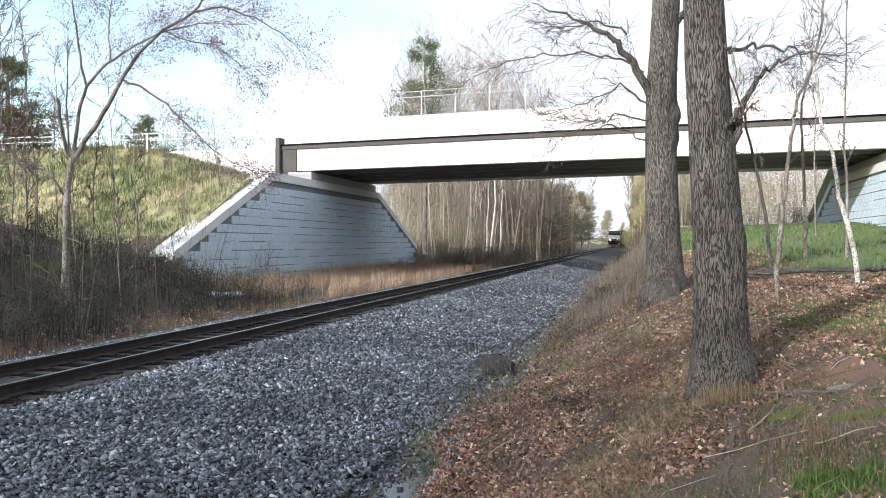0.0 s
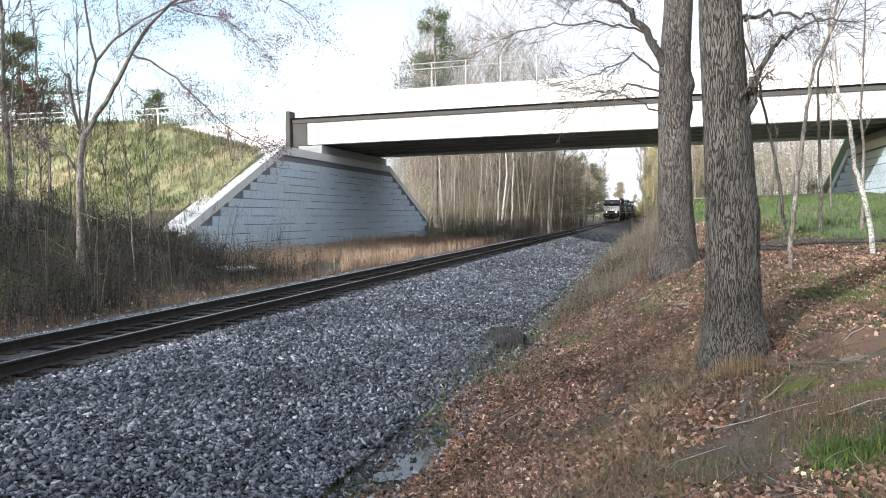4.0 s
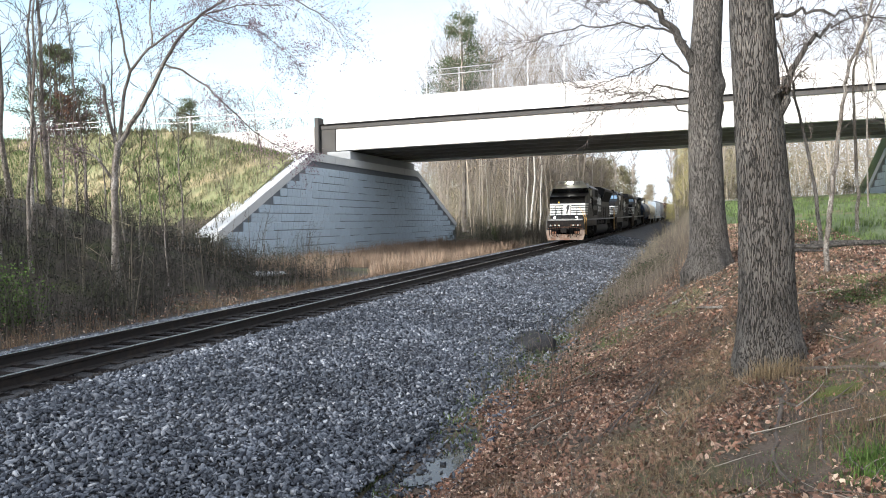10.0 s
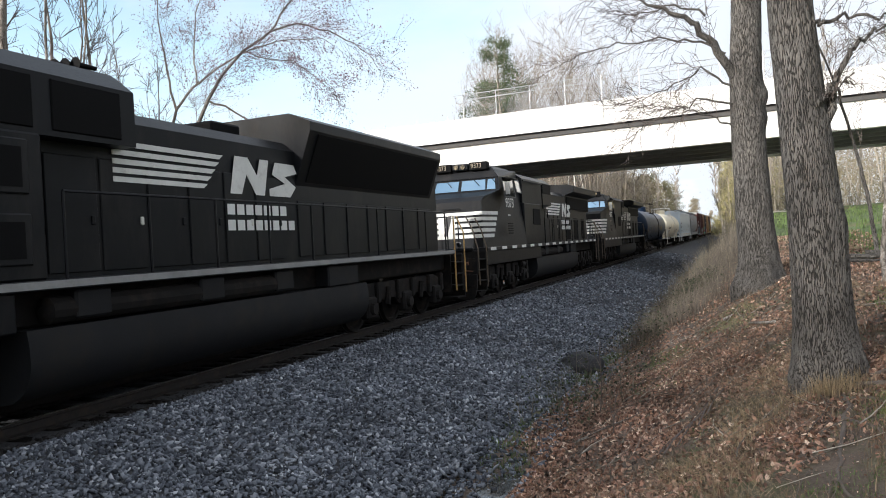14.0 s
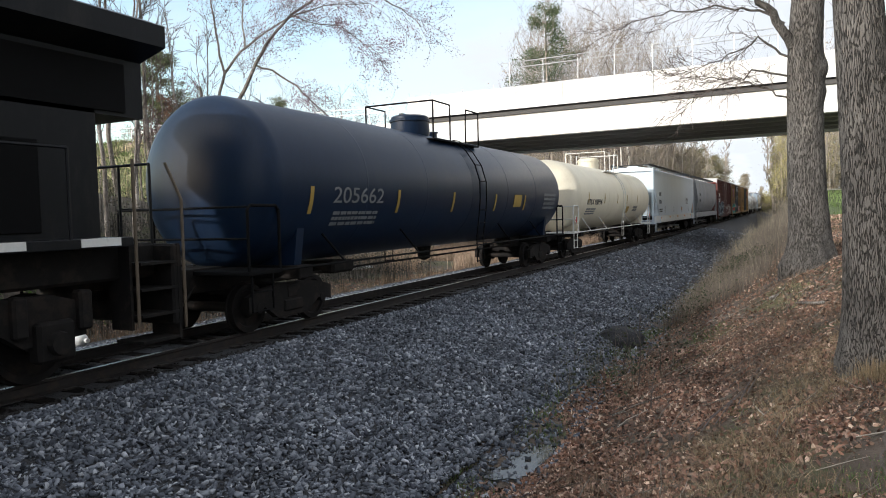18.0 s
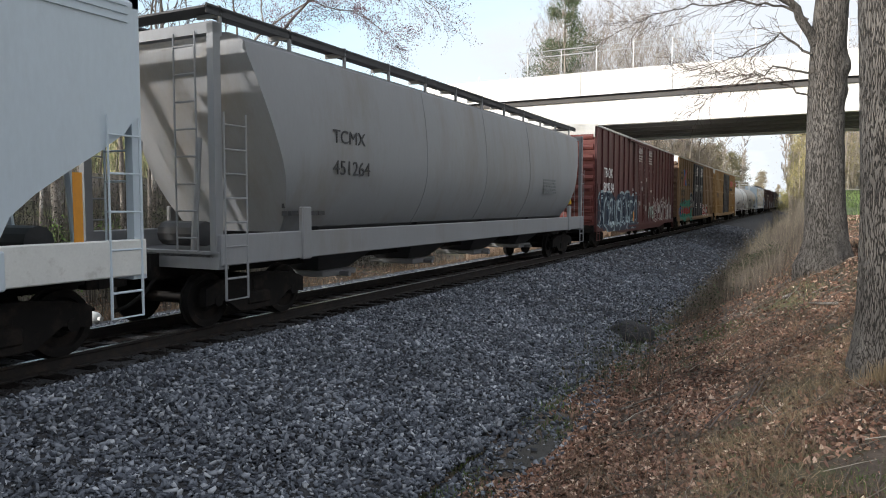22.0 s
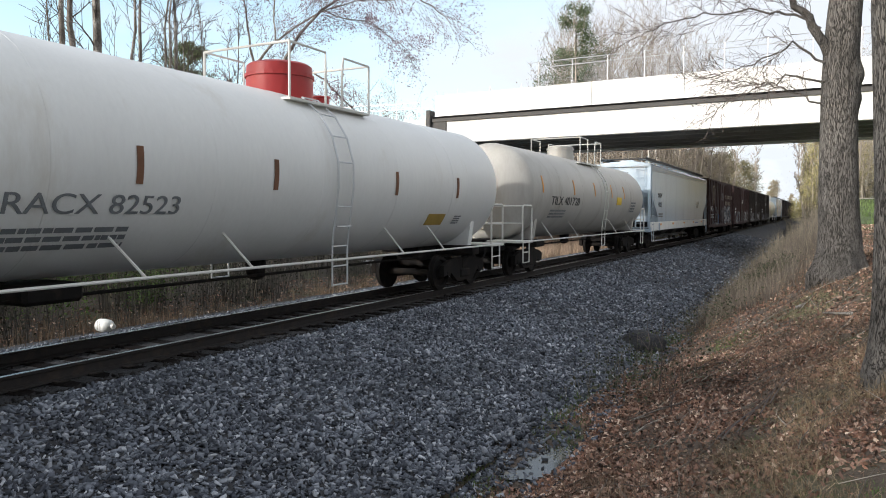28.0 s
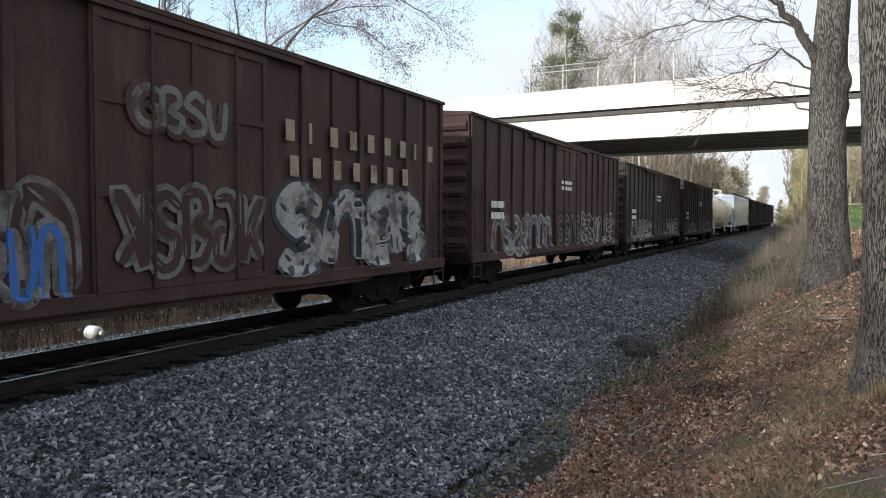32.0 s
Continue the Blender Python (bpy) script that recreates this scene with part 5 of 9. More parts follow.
# ---- woods in the distance ----
def far_woods():
    rnd = random.Random(77)
    tr, tw = Mesh(), Mesh()
    spots = []
    for _ in range(150):
        y = rnd.uniform(66, 150)
        spots.append((tx(y) - rnd.uniform(8, 34) - (8 if y < 72 else 0), y, rnd.uniform(11, 17)))
    for _ in range(70):
        y = rnd.uniform(66, 150)
        spots.append((tx(y) + rnd.uniform(9, 40), y, rnd.uniform(11, 17)))
    for _ in range(46):
        spots.append((rnd.uniform(8, 46), rnd.uniform(70, 100), rnd.uniform(12, 18)))
    for _ in range(46):
        spots.append((rnd.uniform(-75, -22), rnd.uniform(64, 90), rnd.uniform(8, 14)))
    for _ in range(110):
        spots.append((rnd.uniform(-25, -4), rnd.uniform(76, 100), rnd.uniform(19, 27)))
    for _ in range(60):
        y = rnd.uniform(150, 230)
        spots.append((tx(y) + rnd.choice((-1, 1)) * rnd.uniform(7, 60), y, rnd.uniform(11, 17)))
    for _ in range(30):
        spots.append((rnd.uniform(25, 70), rnd.uniform(64, 90), rnd.uniform(12, 18)))
    for _ in range(50):
        y = rnd.uniform(84, 150)
        spots.append((tx(y) - rnd.uniform(7, 30), y, rnd.uniform(10, 15)))
    spots = [q for q in spots if q[2] < 12 or q[0] > 8.2 - 0.352 * q[1] or q[0] < 8.2 - 0.62 * q[1]]
    for x, y, h in spots:
        z = ground_z(x, y) - 0.2
        r = rnd.uniform(0.035, 0.1)
        lx, ly = rnd.gauss(0, 0.07), rnd.gauss(0, 0.05)
        pts = [(x + lx * h * f + 0.1 * math.sin(f * 5 + x), y + ly * h * f, z + h * f) for f in (0, 0.25, 0.5, 0.75, 1.0)]
        tr.tube(pts, [r, r * 0.85, r * 0.65, r * 0.4, r * 0.1], 5, False)
        for k in range(22 if h < 17 else 34):
            f = rnd.uniform(0.15, 1.0)
            i = min(int(f * 4), 3)
            p = Vector(pts[i]).lerp(Vector(pts[i + 1]), f * 4 - i)
            a = rnd.uniform(0, 6.283)
            ln = h * rnd.uniform(0.1, 0.24) * (1.25 - f * 0.6)
            q = p + Vector((math.cos(a) * ln * 0.6, math.sin(a) * ln * 0.6, ln * 0.75))
            tw.tube([p, p.lerp(q, 0.5) + Vector((0, 0, -0.05 * ln)), q], [r * 0.28, r * 0.18, 0.012], 3, False)
            for _ in range(4 if h < 17 else 7):
                g = rnd.uniform(0.3, 1.0)
                b = p.lerp(q, g)
                c = b + Vector((rnd.gauss(0, 0.3), rnd.gauss(0, 0.3), rnd.uniform(0.2, 0.7))) * ln * 0.45
                tw.tube([b, c], [r * 0.1 + 0.008, 0.008], 3, False)
    lt = []
    for _ in range(5200):
        y = rnd.uniform(105, 185)
        lt.append((tx(y) - 6.5 - abs(rnd.gauss(0, 17)), y, ground_z(-20, y) + 0.4 + 11 * rnd.random() ** 1.2))
    for _ in range(2600):
        y = rnd.uniform(100, 185)
        lt.append((tx(y) + 7 + abs(rnd.gauss(0, 22)), y, ground_z(20, y) + 0.4 + 11 * rnd.random() ** 1.3))
    for _ in range(7000):
        x, y, h = spots[rnd.randrange(len(spots))]
        f = rnd.random() ** 1.6
        lt.append((x + rnd.gauss(0, 1.5), y + rnd.gauss(0, 1.5), ground_z(x, y) + h * f * 0.9 + 0.3))
    e = tagged(new("woods"), "bare leafless woods beyond the bridge", "woods", kind="stuff")
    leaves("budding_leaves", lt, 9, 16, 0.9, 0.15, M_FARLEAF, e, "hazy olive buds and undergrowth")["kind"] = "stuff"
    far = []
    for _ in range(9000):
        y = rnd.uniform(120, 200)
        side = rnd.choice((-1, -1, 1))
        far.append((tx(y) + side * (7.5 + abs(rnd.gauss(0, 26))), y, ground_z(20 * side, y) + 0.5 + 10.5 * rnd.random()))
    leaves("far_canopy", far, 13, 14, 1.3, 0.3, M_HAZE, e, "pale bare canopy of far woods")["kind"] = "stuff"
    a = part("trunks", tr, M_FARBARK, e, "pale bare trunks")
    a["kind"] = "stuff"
    b = part("branches", tw, M_FARTWIG, e, "bare branches, paled for haze")
    b["kind"] = "stuff"


far_woods()


# pale trunks beside the far track
for k, (x, y, h, r, lx) in enumerate([(-8.9, 78.4, 15, 0.14, 0.02), (-8.25, 78, 16, 0.15, 0.04), (-7.4, 78.6, 15, 0.12, -0.02), (-10.6, 80, 14, 0.09, 0.0), (-14.3, 82, 15, 0.1, 0.01), (-16.2, 80, 14, 0.11, 0.0), (-5.0, 92, 12, 0.1, 0.03), (-3.9, 95, 11, 0.09, 0.05)]):
    young_tree(x, y, h, r, 150 + k, (lx, 0.0), bark=M_WHITEBARK, kids=5, label="pale-barked slender tree beside the far track")


def conifer(x, y, h, r, seed, material, label, base=None, wide=0.17, low=0.45, boughs=44, per=44, leaf=0.22, reach=None):
    e = tagged(new("pine_tree"), label, "tree")
    z = ground_z(x, y) if base is None else base
    part("trunk", Mesh().tube([(x, y, z), (x + 0.1, y, z + h * 0.5), (x, y, z + h)], [r, r * 0.7, 0.04], 8), M_BARKGREY, e)
    rnd = random.Random(seed)
    tips, m = [], Mesh()
    for k in range(boughs):
        f = low + (1 - low) * rnd.random()
        a = rnd.uniform(0, 6.283)
        ln = h * wide * (1.1 - f) / (1.1 - low) * rnd.uniform(0.55, 1.25) + 0.4
        p = Vector((x, y, z + h * f))
        q = p + Vector((math.cos(a) * ln, math.sin(a) * ln, ln * rnd.uniform(-0.05, 0.35)))
        m.tube([p, q], [0.05, 0.015], 4, False)
        for g in (0.45, 0.6, 0.75, 0.9, 1.0):
            tips.append(p.lerp(q, g) + Vector((rnd.gauss(0, 0.15), rnd.gauss(0, 0.15), rnd.gauss(0.1, 0.15))))
    part("bough_work", m, M_TWIG, e)["kind"] = "stuff"
    leaves("crown", tips, seed, per, reach or h * 0.014 + 0.1, leaf, material, e, "clumps of needles")


conifer(-16.0, 78.0, 24.5, 0.3, 1, M_NEEDLE, "tall green pine behind the bridge", low=0.64, wide=0.135, boughs=34, per=64, leaf=0.18, reach=0.38)
conifer(-47.2, 51.0, 10.6, 0.3, 2, M_PALEPINE, "olive-green pine beyond the embankment", base=8.0, wide=0.5, low=0.2, boughs=60, per=60, leaf=0.15)
conifer(-45.6, 50.0, 6.2, 0.22, 3, M_REDLEAF, "russet tree beyond the embankment", base=7.5, wide=0.6, low=0.2, boughs=40, per=40, leaf=0.14)
conifer(-33.0, 52.0, 4.2, 0.2, 4, M_PALEPINE, "dark green evergreen by the road", base=8.3, wide=0.4, low=0.2, boughs=22, per=36, leaf=0.13)
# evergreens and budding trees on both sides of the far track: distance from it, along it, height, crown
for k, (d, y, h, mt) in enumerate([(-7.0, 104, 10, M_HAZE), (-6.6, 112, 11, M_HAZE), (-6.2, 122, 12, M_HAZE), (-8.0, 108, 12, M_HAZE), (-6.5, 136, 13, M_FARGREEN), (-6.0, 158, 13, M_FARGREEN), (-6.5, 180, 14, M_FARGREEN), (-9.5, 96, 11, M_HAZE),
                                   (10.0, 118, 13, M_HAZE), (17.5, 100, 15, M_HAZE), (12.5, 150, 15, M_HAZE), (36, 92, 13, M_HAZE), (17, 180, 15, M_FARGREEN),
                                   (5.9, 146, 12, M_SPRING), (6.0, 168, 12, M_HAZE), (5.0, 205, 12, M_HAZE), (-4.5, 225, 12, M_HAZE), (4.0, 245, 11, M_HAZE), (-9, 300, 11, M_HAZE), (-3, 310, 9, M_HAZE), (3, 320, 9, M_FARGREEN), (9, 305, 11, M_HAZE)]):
    conifer(tx(y) + d, y, h, 0.12, 20 + k, mt, "evergreen tree beside the far track, paled for haze" if mt is M_FARGREEN else "pale budding tree beside the far track", wide=0.26, low=0.12, boughs=70, per=40, leaf=0.15)
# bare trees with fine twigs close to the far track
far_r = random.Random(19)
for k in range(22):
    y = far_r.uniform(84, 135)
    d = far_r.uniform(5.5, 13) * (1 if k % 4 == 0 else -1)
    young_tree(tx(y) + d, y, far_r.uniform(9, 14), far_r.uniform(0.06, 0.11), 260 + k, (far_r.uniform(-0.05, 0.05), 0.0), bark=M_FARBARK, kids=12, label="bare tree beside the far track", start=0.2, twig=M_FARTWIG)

for k, (d, y, h) in enumerate([(7.4, 92, 10), (8.6, 97, 12), (7.0, 104, 11), (10.5, 101, 13), (7.6, 113, 12), (9.5, 120, 13), (12.5, 95, 13), (7.2, 128, 12), (14.5, 88, 12)]):
    e, g = young_tree(tx(y) + d, y, h, 0.09, 300 + k, (-0.04 * (k % 3), 0.0), bark=M_FARBARK, kids=14, label="budding tree with olive leaflets beside the far track", start=0.1, twig=M_FARTWIG)
    leaves("leaf_spray", g.tips, 40 + k, 9, 0.28, 0.14, M_SPRING, e, "small olive leaflets")

for k, (d, y, h, lx) in enumerate([(-5.6, 112, 15, 0.05), (5.8, 120, 15, -0.06), (-5.4, 132, 15, 0.06), (5.6, 142, 16, -0.05), (-5.2, 165, 16, 0.05)]):
    young_tree(tx(y) + d, y, h, 0.12, 330 + k, (lx, 0.0), bark=M_FARBARK, kids=20, label="bare tree that leans over the far track", start=0.3, twig=M_FARTWIG)

# ---- train: every car runs towards -y; along a car y is counted back from its front coupler ----
def text_mesh(words, height):
    cu = bpy.data.curves.new("words", "FONT")
    cu.body, cu.size, cu.extrude = words, height * 1.4, 0.004
    tmp = new("words", cu)
    me = bpy.data.meshes.new_from_object(tmp.evaluated_get(bpy.context.evaluated_depsgraph_get()))
    bpy.data.objects.remove(tmp)
    return me


class Car:
    """A thing that rolls on the track; hangs its parts so that y = 0 is the front coupler."""

    def __init__(self, name, label, category, length):
        self.round = None
        self.e, self.L = tagged(new(name), label, category, group="cars of the freight train"), length

    def put(self, name, mesh, material, label="", smooth=None, under=None):
        ob = part(name, mesh, material, under or self.e, label, smooth)
        if under is None:
            ob.location = (0, -self.L / 2, 0)
        return ob

    def again(self, name, ob, m=Matrix(), under=None):
        o = new(name, ob.data)
        o.parent = under or self.e
        o.matrix_basis = (Matrix.Translation((0, -self.L / 2, 0)) if under is None else Matrix()) @ m
        return o

    def words(self, words, y, z, h, x=1.5, material=None, stretch=1.0, name="lettering", front=False):
        me = text_mesh(words, h)
        me.transform(Matrix.Diagonal((stretch, 1, 1, 1)))
        if self.round and not front:
            for v in me.vertices:
                v.co.z += self.out(z + v.co.y) + 0.012 - x
        me.materials.append(material or M_LETTER)
        ob = new(name, me)
        ob.parent = self.e
        ob.matrix_basis = Matrix.Translation((0, -self.L / 2, 0)) @ (pose(x, y, z, 90, 0, 90) if not front else pose(x, y, z, 90, 0, 0))
        return ob

    def out(self, z):
        """How far a round tank's side stands out at the height z."""
        r, cz = self.round
        return math.sqrt(max(r * r - (z - cz) ** 2, 0.01))

    def wrap(self, m, x):
        if self.round:
            m.v = [(self.out(w) + 0.009 + u - x, v, w) for u, v, w in m.v]
        return m

    def bars(self, y0, y1, z0, z1, rows, x=1.5, material=None, name="small_writing"):
        m = Mesh()
        rnd = random.Random(int(y0 * 100 + z0 * 10))
        dz = (z1 - z0) / rows
        for k in range(rows):
            y = y0
            while y < y1:
                w = min(rnd.uniform(0.08, 0.3), y1 - y)
                m.box(x, x + 0.004, y, y + w * 0.85, z0 + k * dz, z0 + k * dz + dz * 0.6)
                y += w
        ob = self.put(name, self.wrap(m, x), material or M_LETTER)
        ob["kind"] = "stuff"
        return ob

    def plate(self, name, y0, y1, z0, z1, material, x=1.5, t=0.006, label=""):
        m = Mesh()
        n = 6 if self.round else 1
        zs = [z0 + (z1 - z0) * k / n for k in range(n + 1)]
        rim = [(x, z) for z in zs] + [(x + t, z) for z in zs[::-1]]
        m.prism(rim, y0, y1)
        return self.put(name, self.wrap(m, x), material, label)


SHARED = {}


def truck_mesh(kind):
    """Side frames and bolster, wheel pair and spring of a bogie, made once."""
    if kind in SHARED:
        return SHARED[kind]
    frame_m, wheel_m, spring_m, box_m = Mesh(), Mesh(), Mesh(), Mesh()
    if kind == "freight":
        for s in (-1, 1):
            out = [(-1.15, 0.36), (-1.15, 0.62), (-0.85, 0.72), (-0.3, 0.78), (0.3, 0.78), (0.85, 0.72), (1.15, 0.62), (1.15, 0.36), (0.75, 0.42), (0.42, 0.2), (-0.42, 0.2), (-0.75, 0.42)]
            frame_m.prism(out, s * 0.98 - 0.06, s * 0.98 + 0.06, "x")
            spring_m.box(s * 0.98 - 0.09, s * 0.98 + 0.09, -0.28, 0.28, 0.27, 0.5, 0.04)
        frame_m.box(-1.05, 1.05, -0.17, 0.17, 0.5, 0.75, 0.03)
        axles, rad = (-0.89, 0.89), 0.42
    else:
        for s in (-1, 1):
            out = [(-2.35, 0.55), (-2.35, 0.95), (-1.9, 1.08), (1.9, 1.08), (2.35, 0.95), (2.35, 0.55), (1.55, 0.5), (1.3, 0.68), (0.55, 0.68), (0.35, 0.5), (-0.35, 0.5), (-0.55, 0.68), (-1.3, 0.68), (-1.55, 0.5)]
            frame_m.prism(out, s * 1.1 - 0.09, s * 1.1 + 0.09, "x")
            for y in (-1.9, 0, 1.9):
                spring_m.box(s * 1.18 - 0.08, s * 1.18 + 0.1, y - 0.5, y - 0.32, 0.62, 1.1, 0.03)
                spring_m.box(s * 1.18 - 0.08, s * 1.18 + 0.1, y + 0.32, y + 0.5, 0.62, 1.1, 0.03)
        for y in (-0.95, 0.95):
            frame_m.box(-1.1, 1.1, y - 0.2, y + 0.2, 0.75, 1.0, 0.03)
            spring_m.tube([(1.24, y - 0.1, 0.55), (1.24, y, 0.95)], 0.07, 8)
        axles, rad = (-1.9, 0.0, 1.9), 0.53
    for s in (-1, 1):
        wheel_m.lathe([(-0.07, rad + 0.028), (-0.04, rad + 0.028), (-0.035, rad), (0.06, rad - 0.01), (0.062, rad - 0.09), (0.02, rad - 0.12), (0.02, 0.18), (0.08, 0.15), (0.08, 0.0)] if s > 0 else
                      [(0.07, rad + 0.028), (0.04, rad + 0.028), (0.035, rad), (-0.06, rad - 0.01), (-0.062, rad - 0.09), (-0.02, rad - 0.12), (-0.02, 0.18), (-0.08, 0.15), (-0.08, 0.0)], 28, "x", s * 0.755, rad)
    wheel_m.tube([(-1.05, 0, rad), (1.05, 0, rad)], 0.085, 10)
    d = {"frame": frame_m.data("truck"), "wheel": wheel_m.data("wheelset", True), "spring": spring_m.data("springs"), "axles": axles}
    for k in ("frame", "wheel", "spring"):
        d[k].materials.append(M_UNDER)
    if kind != "freight":
        box_m.box(-0.12, 0.1, -0.24, 0.24, 0.3, 0.78, 0.04).lathe([(-0.06, 0.14), (0.0, 0.15), (0.08, 0.13)], 12, "x", 0.1, 0.52, 0)
        d["box"] = box_m.data("axle_box")
        d["box"].materials.append(M_UNDER)
    SHARED[kind] = d
    return d


def add_trucks(c, ys, kind="freight"):
    d = truck_mesh(kind)
    for y in ys:
        tr = c.put("truck", d["frame"], None)
        tr.location = (0, y - c.L / 2, 0)
        part("spring_nest", d["spring"], None, tr)["kind"] = "stuff"
        if "box" in d:
            for a in d["axles"]:
                for k in (-1, 1):
                    part("axle_box", d["box"], None, tr).matrix_basis = pose(k * 1.2, a, 0, 0, 0, 0 if k > 0 else 180)
        for a in d["axles"]:
            part("wheelset", d["wheel"], None, tr).location = (0, a, 0)


def coupler_meshes():
    if "coupler" not in SHARED:
        m = Mesh().box(-0.09, 0.09, 0.05, 0.9, 0.76, 0.94, 0.03)
        m.prism([(-0.19, 0.0), (0.16, 0.0), (0.19, 0.2), (0.09, 0.34), (-0.12, 0.34), (-0.2, 0.2)], 0.7, 1.0, "z")
        h = Mesh().tube([(0.28, 0.75, 0.85), (0.3, 0.5, 0.6), (0.28, 0.2, 0.42), (0.22, -0.02, 0.36)], 0.028, 8)
        SHARED["coupler"] = (m.data("coupler"), h.data("air_hose", True))
        for k in SHARED["coupler"]:
            k.materials.append(M_UNDER)
    return SHARED["coupler"]


def add_couplers(c):
    m, h = coupler_meshes()
    for turn, y in ((0, 0.0), (180, c.L)):
        o = c.put("coupler", m, None)
        o.matrix_basis = Matrix.Translation((0, y - c.L / 2, 0)) @ pose(0, 0, 0, 0, 0, turn)
        part("air_hose", h, None, o)


def ladder(c, y, x, z0, z1, w=0.42, rungs=6, material=None, across=False, r=0.014):
    """A ladder on the car's side (or on its end, across)."""
    m = Mesh()
    if across:
        for u in (x, x + w):
            m.tube([(u, y, z0), (u, y, z1)], r, 6)
        for k in range(rungs):
            z = z0 + (z1 - z0) * (k + 0.5) / rungs
            m.tube([(x, y, z), (x + w, y, z)], r, 6)
    else:
        for u in (y, y + w):
            m.tube([(x, u, z0), (x, u, z1)], r, 6)
        for k in range(rungs):
            z = z0 + (z1 - z0) * (k + 0.5) / rungs
            m.tube([(x, y, z), (x, y + w, z)], r, 6)
    return c.put("ladder", m, material or M_PIPE)


def step_iron(c, y, x, material, z0=0.42, z1=1.0, w=0.42):
    m = Mesh().tube([(x, y, z1), (x, y, z0), (x, y + w, z0), (x, y + w, z1)], 0.02, 6)
    m.tube([(x, y, (z0 + z1) / 2), (x, y + w, (z0 + z1) / 2)], 0.016, 6)
    return c.put("step", m, material)


X_RIB = 1.49
GLYPHS = [
    [(0.85, 0.85), (0.45, 1.0), (0.1, 0.8), (0.35, 0.55), (0.8, 0.4), (0.75, 0.08), (0.3, 0.0), (0.05, 0.2)],
    [(0.1, 0.0), (0.12, 0.55), (0.15, 1.0), (0.6, 0.95), (0.75, 0.7), (0.35, 0.52), (0.85, 0.35), (0.7, 0.05), (0.25, 0.02)],
    [(0.1, 0.95), (0.12, 0.35), (0.35, 0.02), (0.7, 0.1), (0.85, 0.5), (0.88, 1.0)],
    [(0.08, 0.0), (0.15, 0.7), (0.45, 1.0), (0.8, 0.75), (0.88, 0.0)],
    [(0.15, 1.0), (0.18, 0.05), (0.4, 0.4), (0.9, 0.95), (0.45, 0.5), (0.9, 0.0)],
    [(0.9, 0.9), (0.3, 0.95), (0.05, 0.5), (0.3, 0.05), (0.85, 0.12), (0.8, 0.45), (0.5, 0.45)],
]


def graffiti(c, y0, y1, z0, z1, fill, edge, n, seed, x=1.52, second=None, fat=1.0, rim=0.0):
    """A row of sprayed rounded shapes that overlap, each with its outline and shine; the paint follows the side's posts."""
    rnd = random.Random(seed)
    w, h = (y1 - y0) / n, z1 - z0
    on_posts = abs(x - X_RIB) < 0.02

    def out(y, z):
        """How far the painted side stands out at y and z."""
        if not on_posts:
            return x
        if z < 1.03:
            return max(x, 1.518)
        return x if any(a - 0.02 < y < b + 0.02 for a, b in c.posts) else x - 0.062

    def ribbon(mesh, pts, wide, lift):
        """A band of paint with round ends along pts."""
        line = []
        for i in range(len(pts) - 1):
            p0, p1, p2, p3 = pts[max(i - 1, 0)], pts[i], pts[i + 1], pts[min(i + 2, len(pts) - 1)]
            k = max(3, int(math.hypot(p2[0] - p1[0], p2[1] - p1[1]) / 0.07))
            for j in range(k):
                t = j / k
                line.append(tuple(0.5 * (2 * b + (d - a) * t + (2 * a - 5 * b + 4 * d - e) * t * t + (3 * b - a - 3 * d + e) * t ** 3) for a, b, d, e in zip(p0, p1, p2, p3)))
        line.append(pts[-1])
        m, cols = len(line), 5
        base = len(mesh.v)
        for i, (py, pz) in enumerate(line):
            qy, qz = line[min(i + 1, m - 1)]
            ry, rz = line[max(i - 1, 0)]
            ln = max(math.hypot(qy - ry, qz - rz), 1e-6)
            ny, nz = -(qz - rz) / ln, (qy - ry) / ln
            ww = wide * (0.55 if i in (0, m - 1) else 0.85 if i in (1, m - 2) else 1.0)
            for k in range(cols):
                f = (k / (cols - 1) - 0.5) * 2 * ww
                pw = max(pz + nz * f, z0 - 0.12)
                mesh.v.append((out(py + ny * f, pw) + lift + 0.0018 * i / m, py + ny * f, pw))
        for i in range(m - 1):
            for k in range(cols - 1):
                a = base + i * cols + k
                mesh.f.append((a, a + 1, a + cols + 1, a + cols))

    outl, body, accents = Mesh(), Mesh(), Mesh()
    for i in range(n):
        g = rnd.choice(GLYPHS)
        flip = rnd.random() < 0.35
        pts = [(y0 + w * (i + (1 - u if flip else u) * 1.05 - 0.02) + rnd.uniform(-0.06, 0.06) * w, z0 + h * (0.08 + 0.84 * v) + rnd.uniform(-0.05, 0.05) * h) for u, v in g]
        d = 0.0012 * (i % 3)
        wide = 0.13 * fat * min(w, h * 0.8)
        ribbon(outl, pts, wide + rim + 0.05 + 0.03 * fat, 0.003 + d)
        ribbon(body, pts, wide, 0.0075 + d)
        shift = wide * 0.4
        for a in range(0, len(pts) - 1, 2):
            p, q = pts[a], pts[a + 1]
            ribbon(accents, [(p[0] - shift, p[1] + shift), ((p[0] + q[0]) / 2 - shift, (p[1] + q[1]) / 2 + shift)], wide * 0.2, 0.012 + d)
    g = c.put("graffiti", body, fill, "sprayed graffiti letters")
    g["kind"] = "stuff"
    for mm, mt in ((outl, edge), (accents, second or edge)):
        o = part("graffiti_outline", mm, mt, g)
        o["kind"] = "stuff"


# -- locomotives --
def stripes(c, pts_fn, z0, z1, n=5, material=None, name="stripe"):
    dz = (z1 - z0) / n
    for k in range(n):
        c.put(name, pts_fn(z0 + k * dz, z0 + k * dz + dz * 0.62), material or M_WHITE, "white painted stripe")


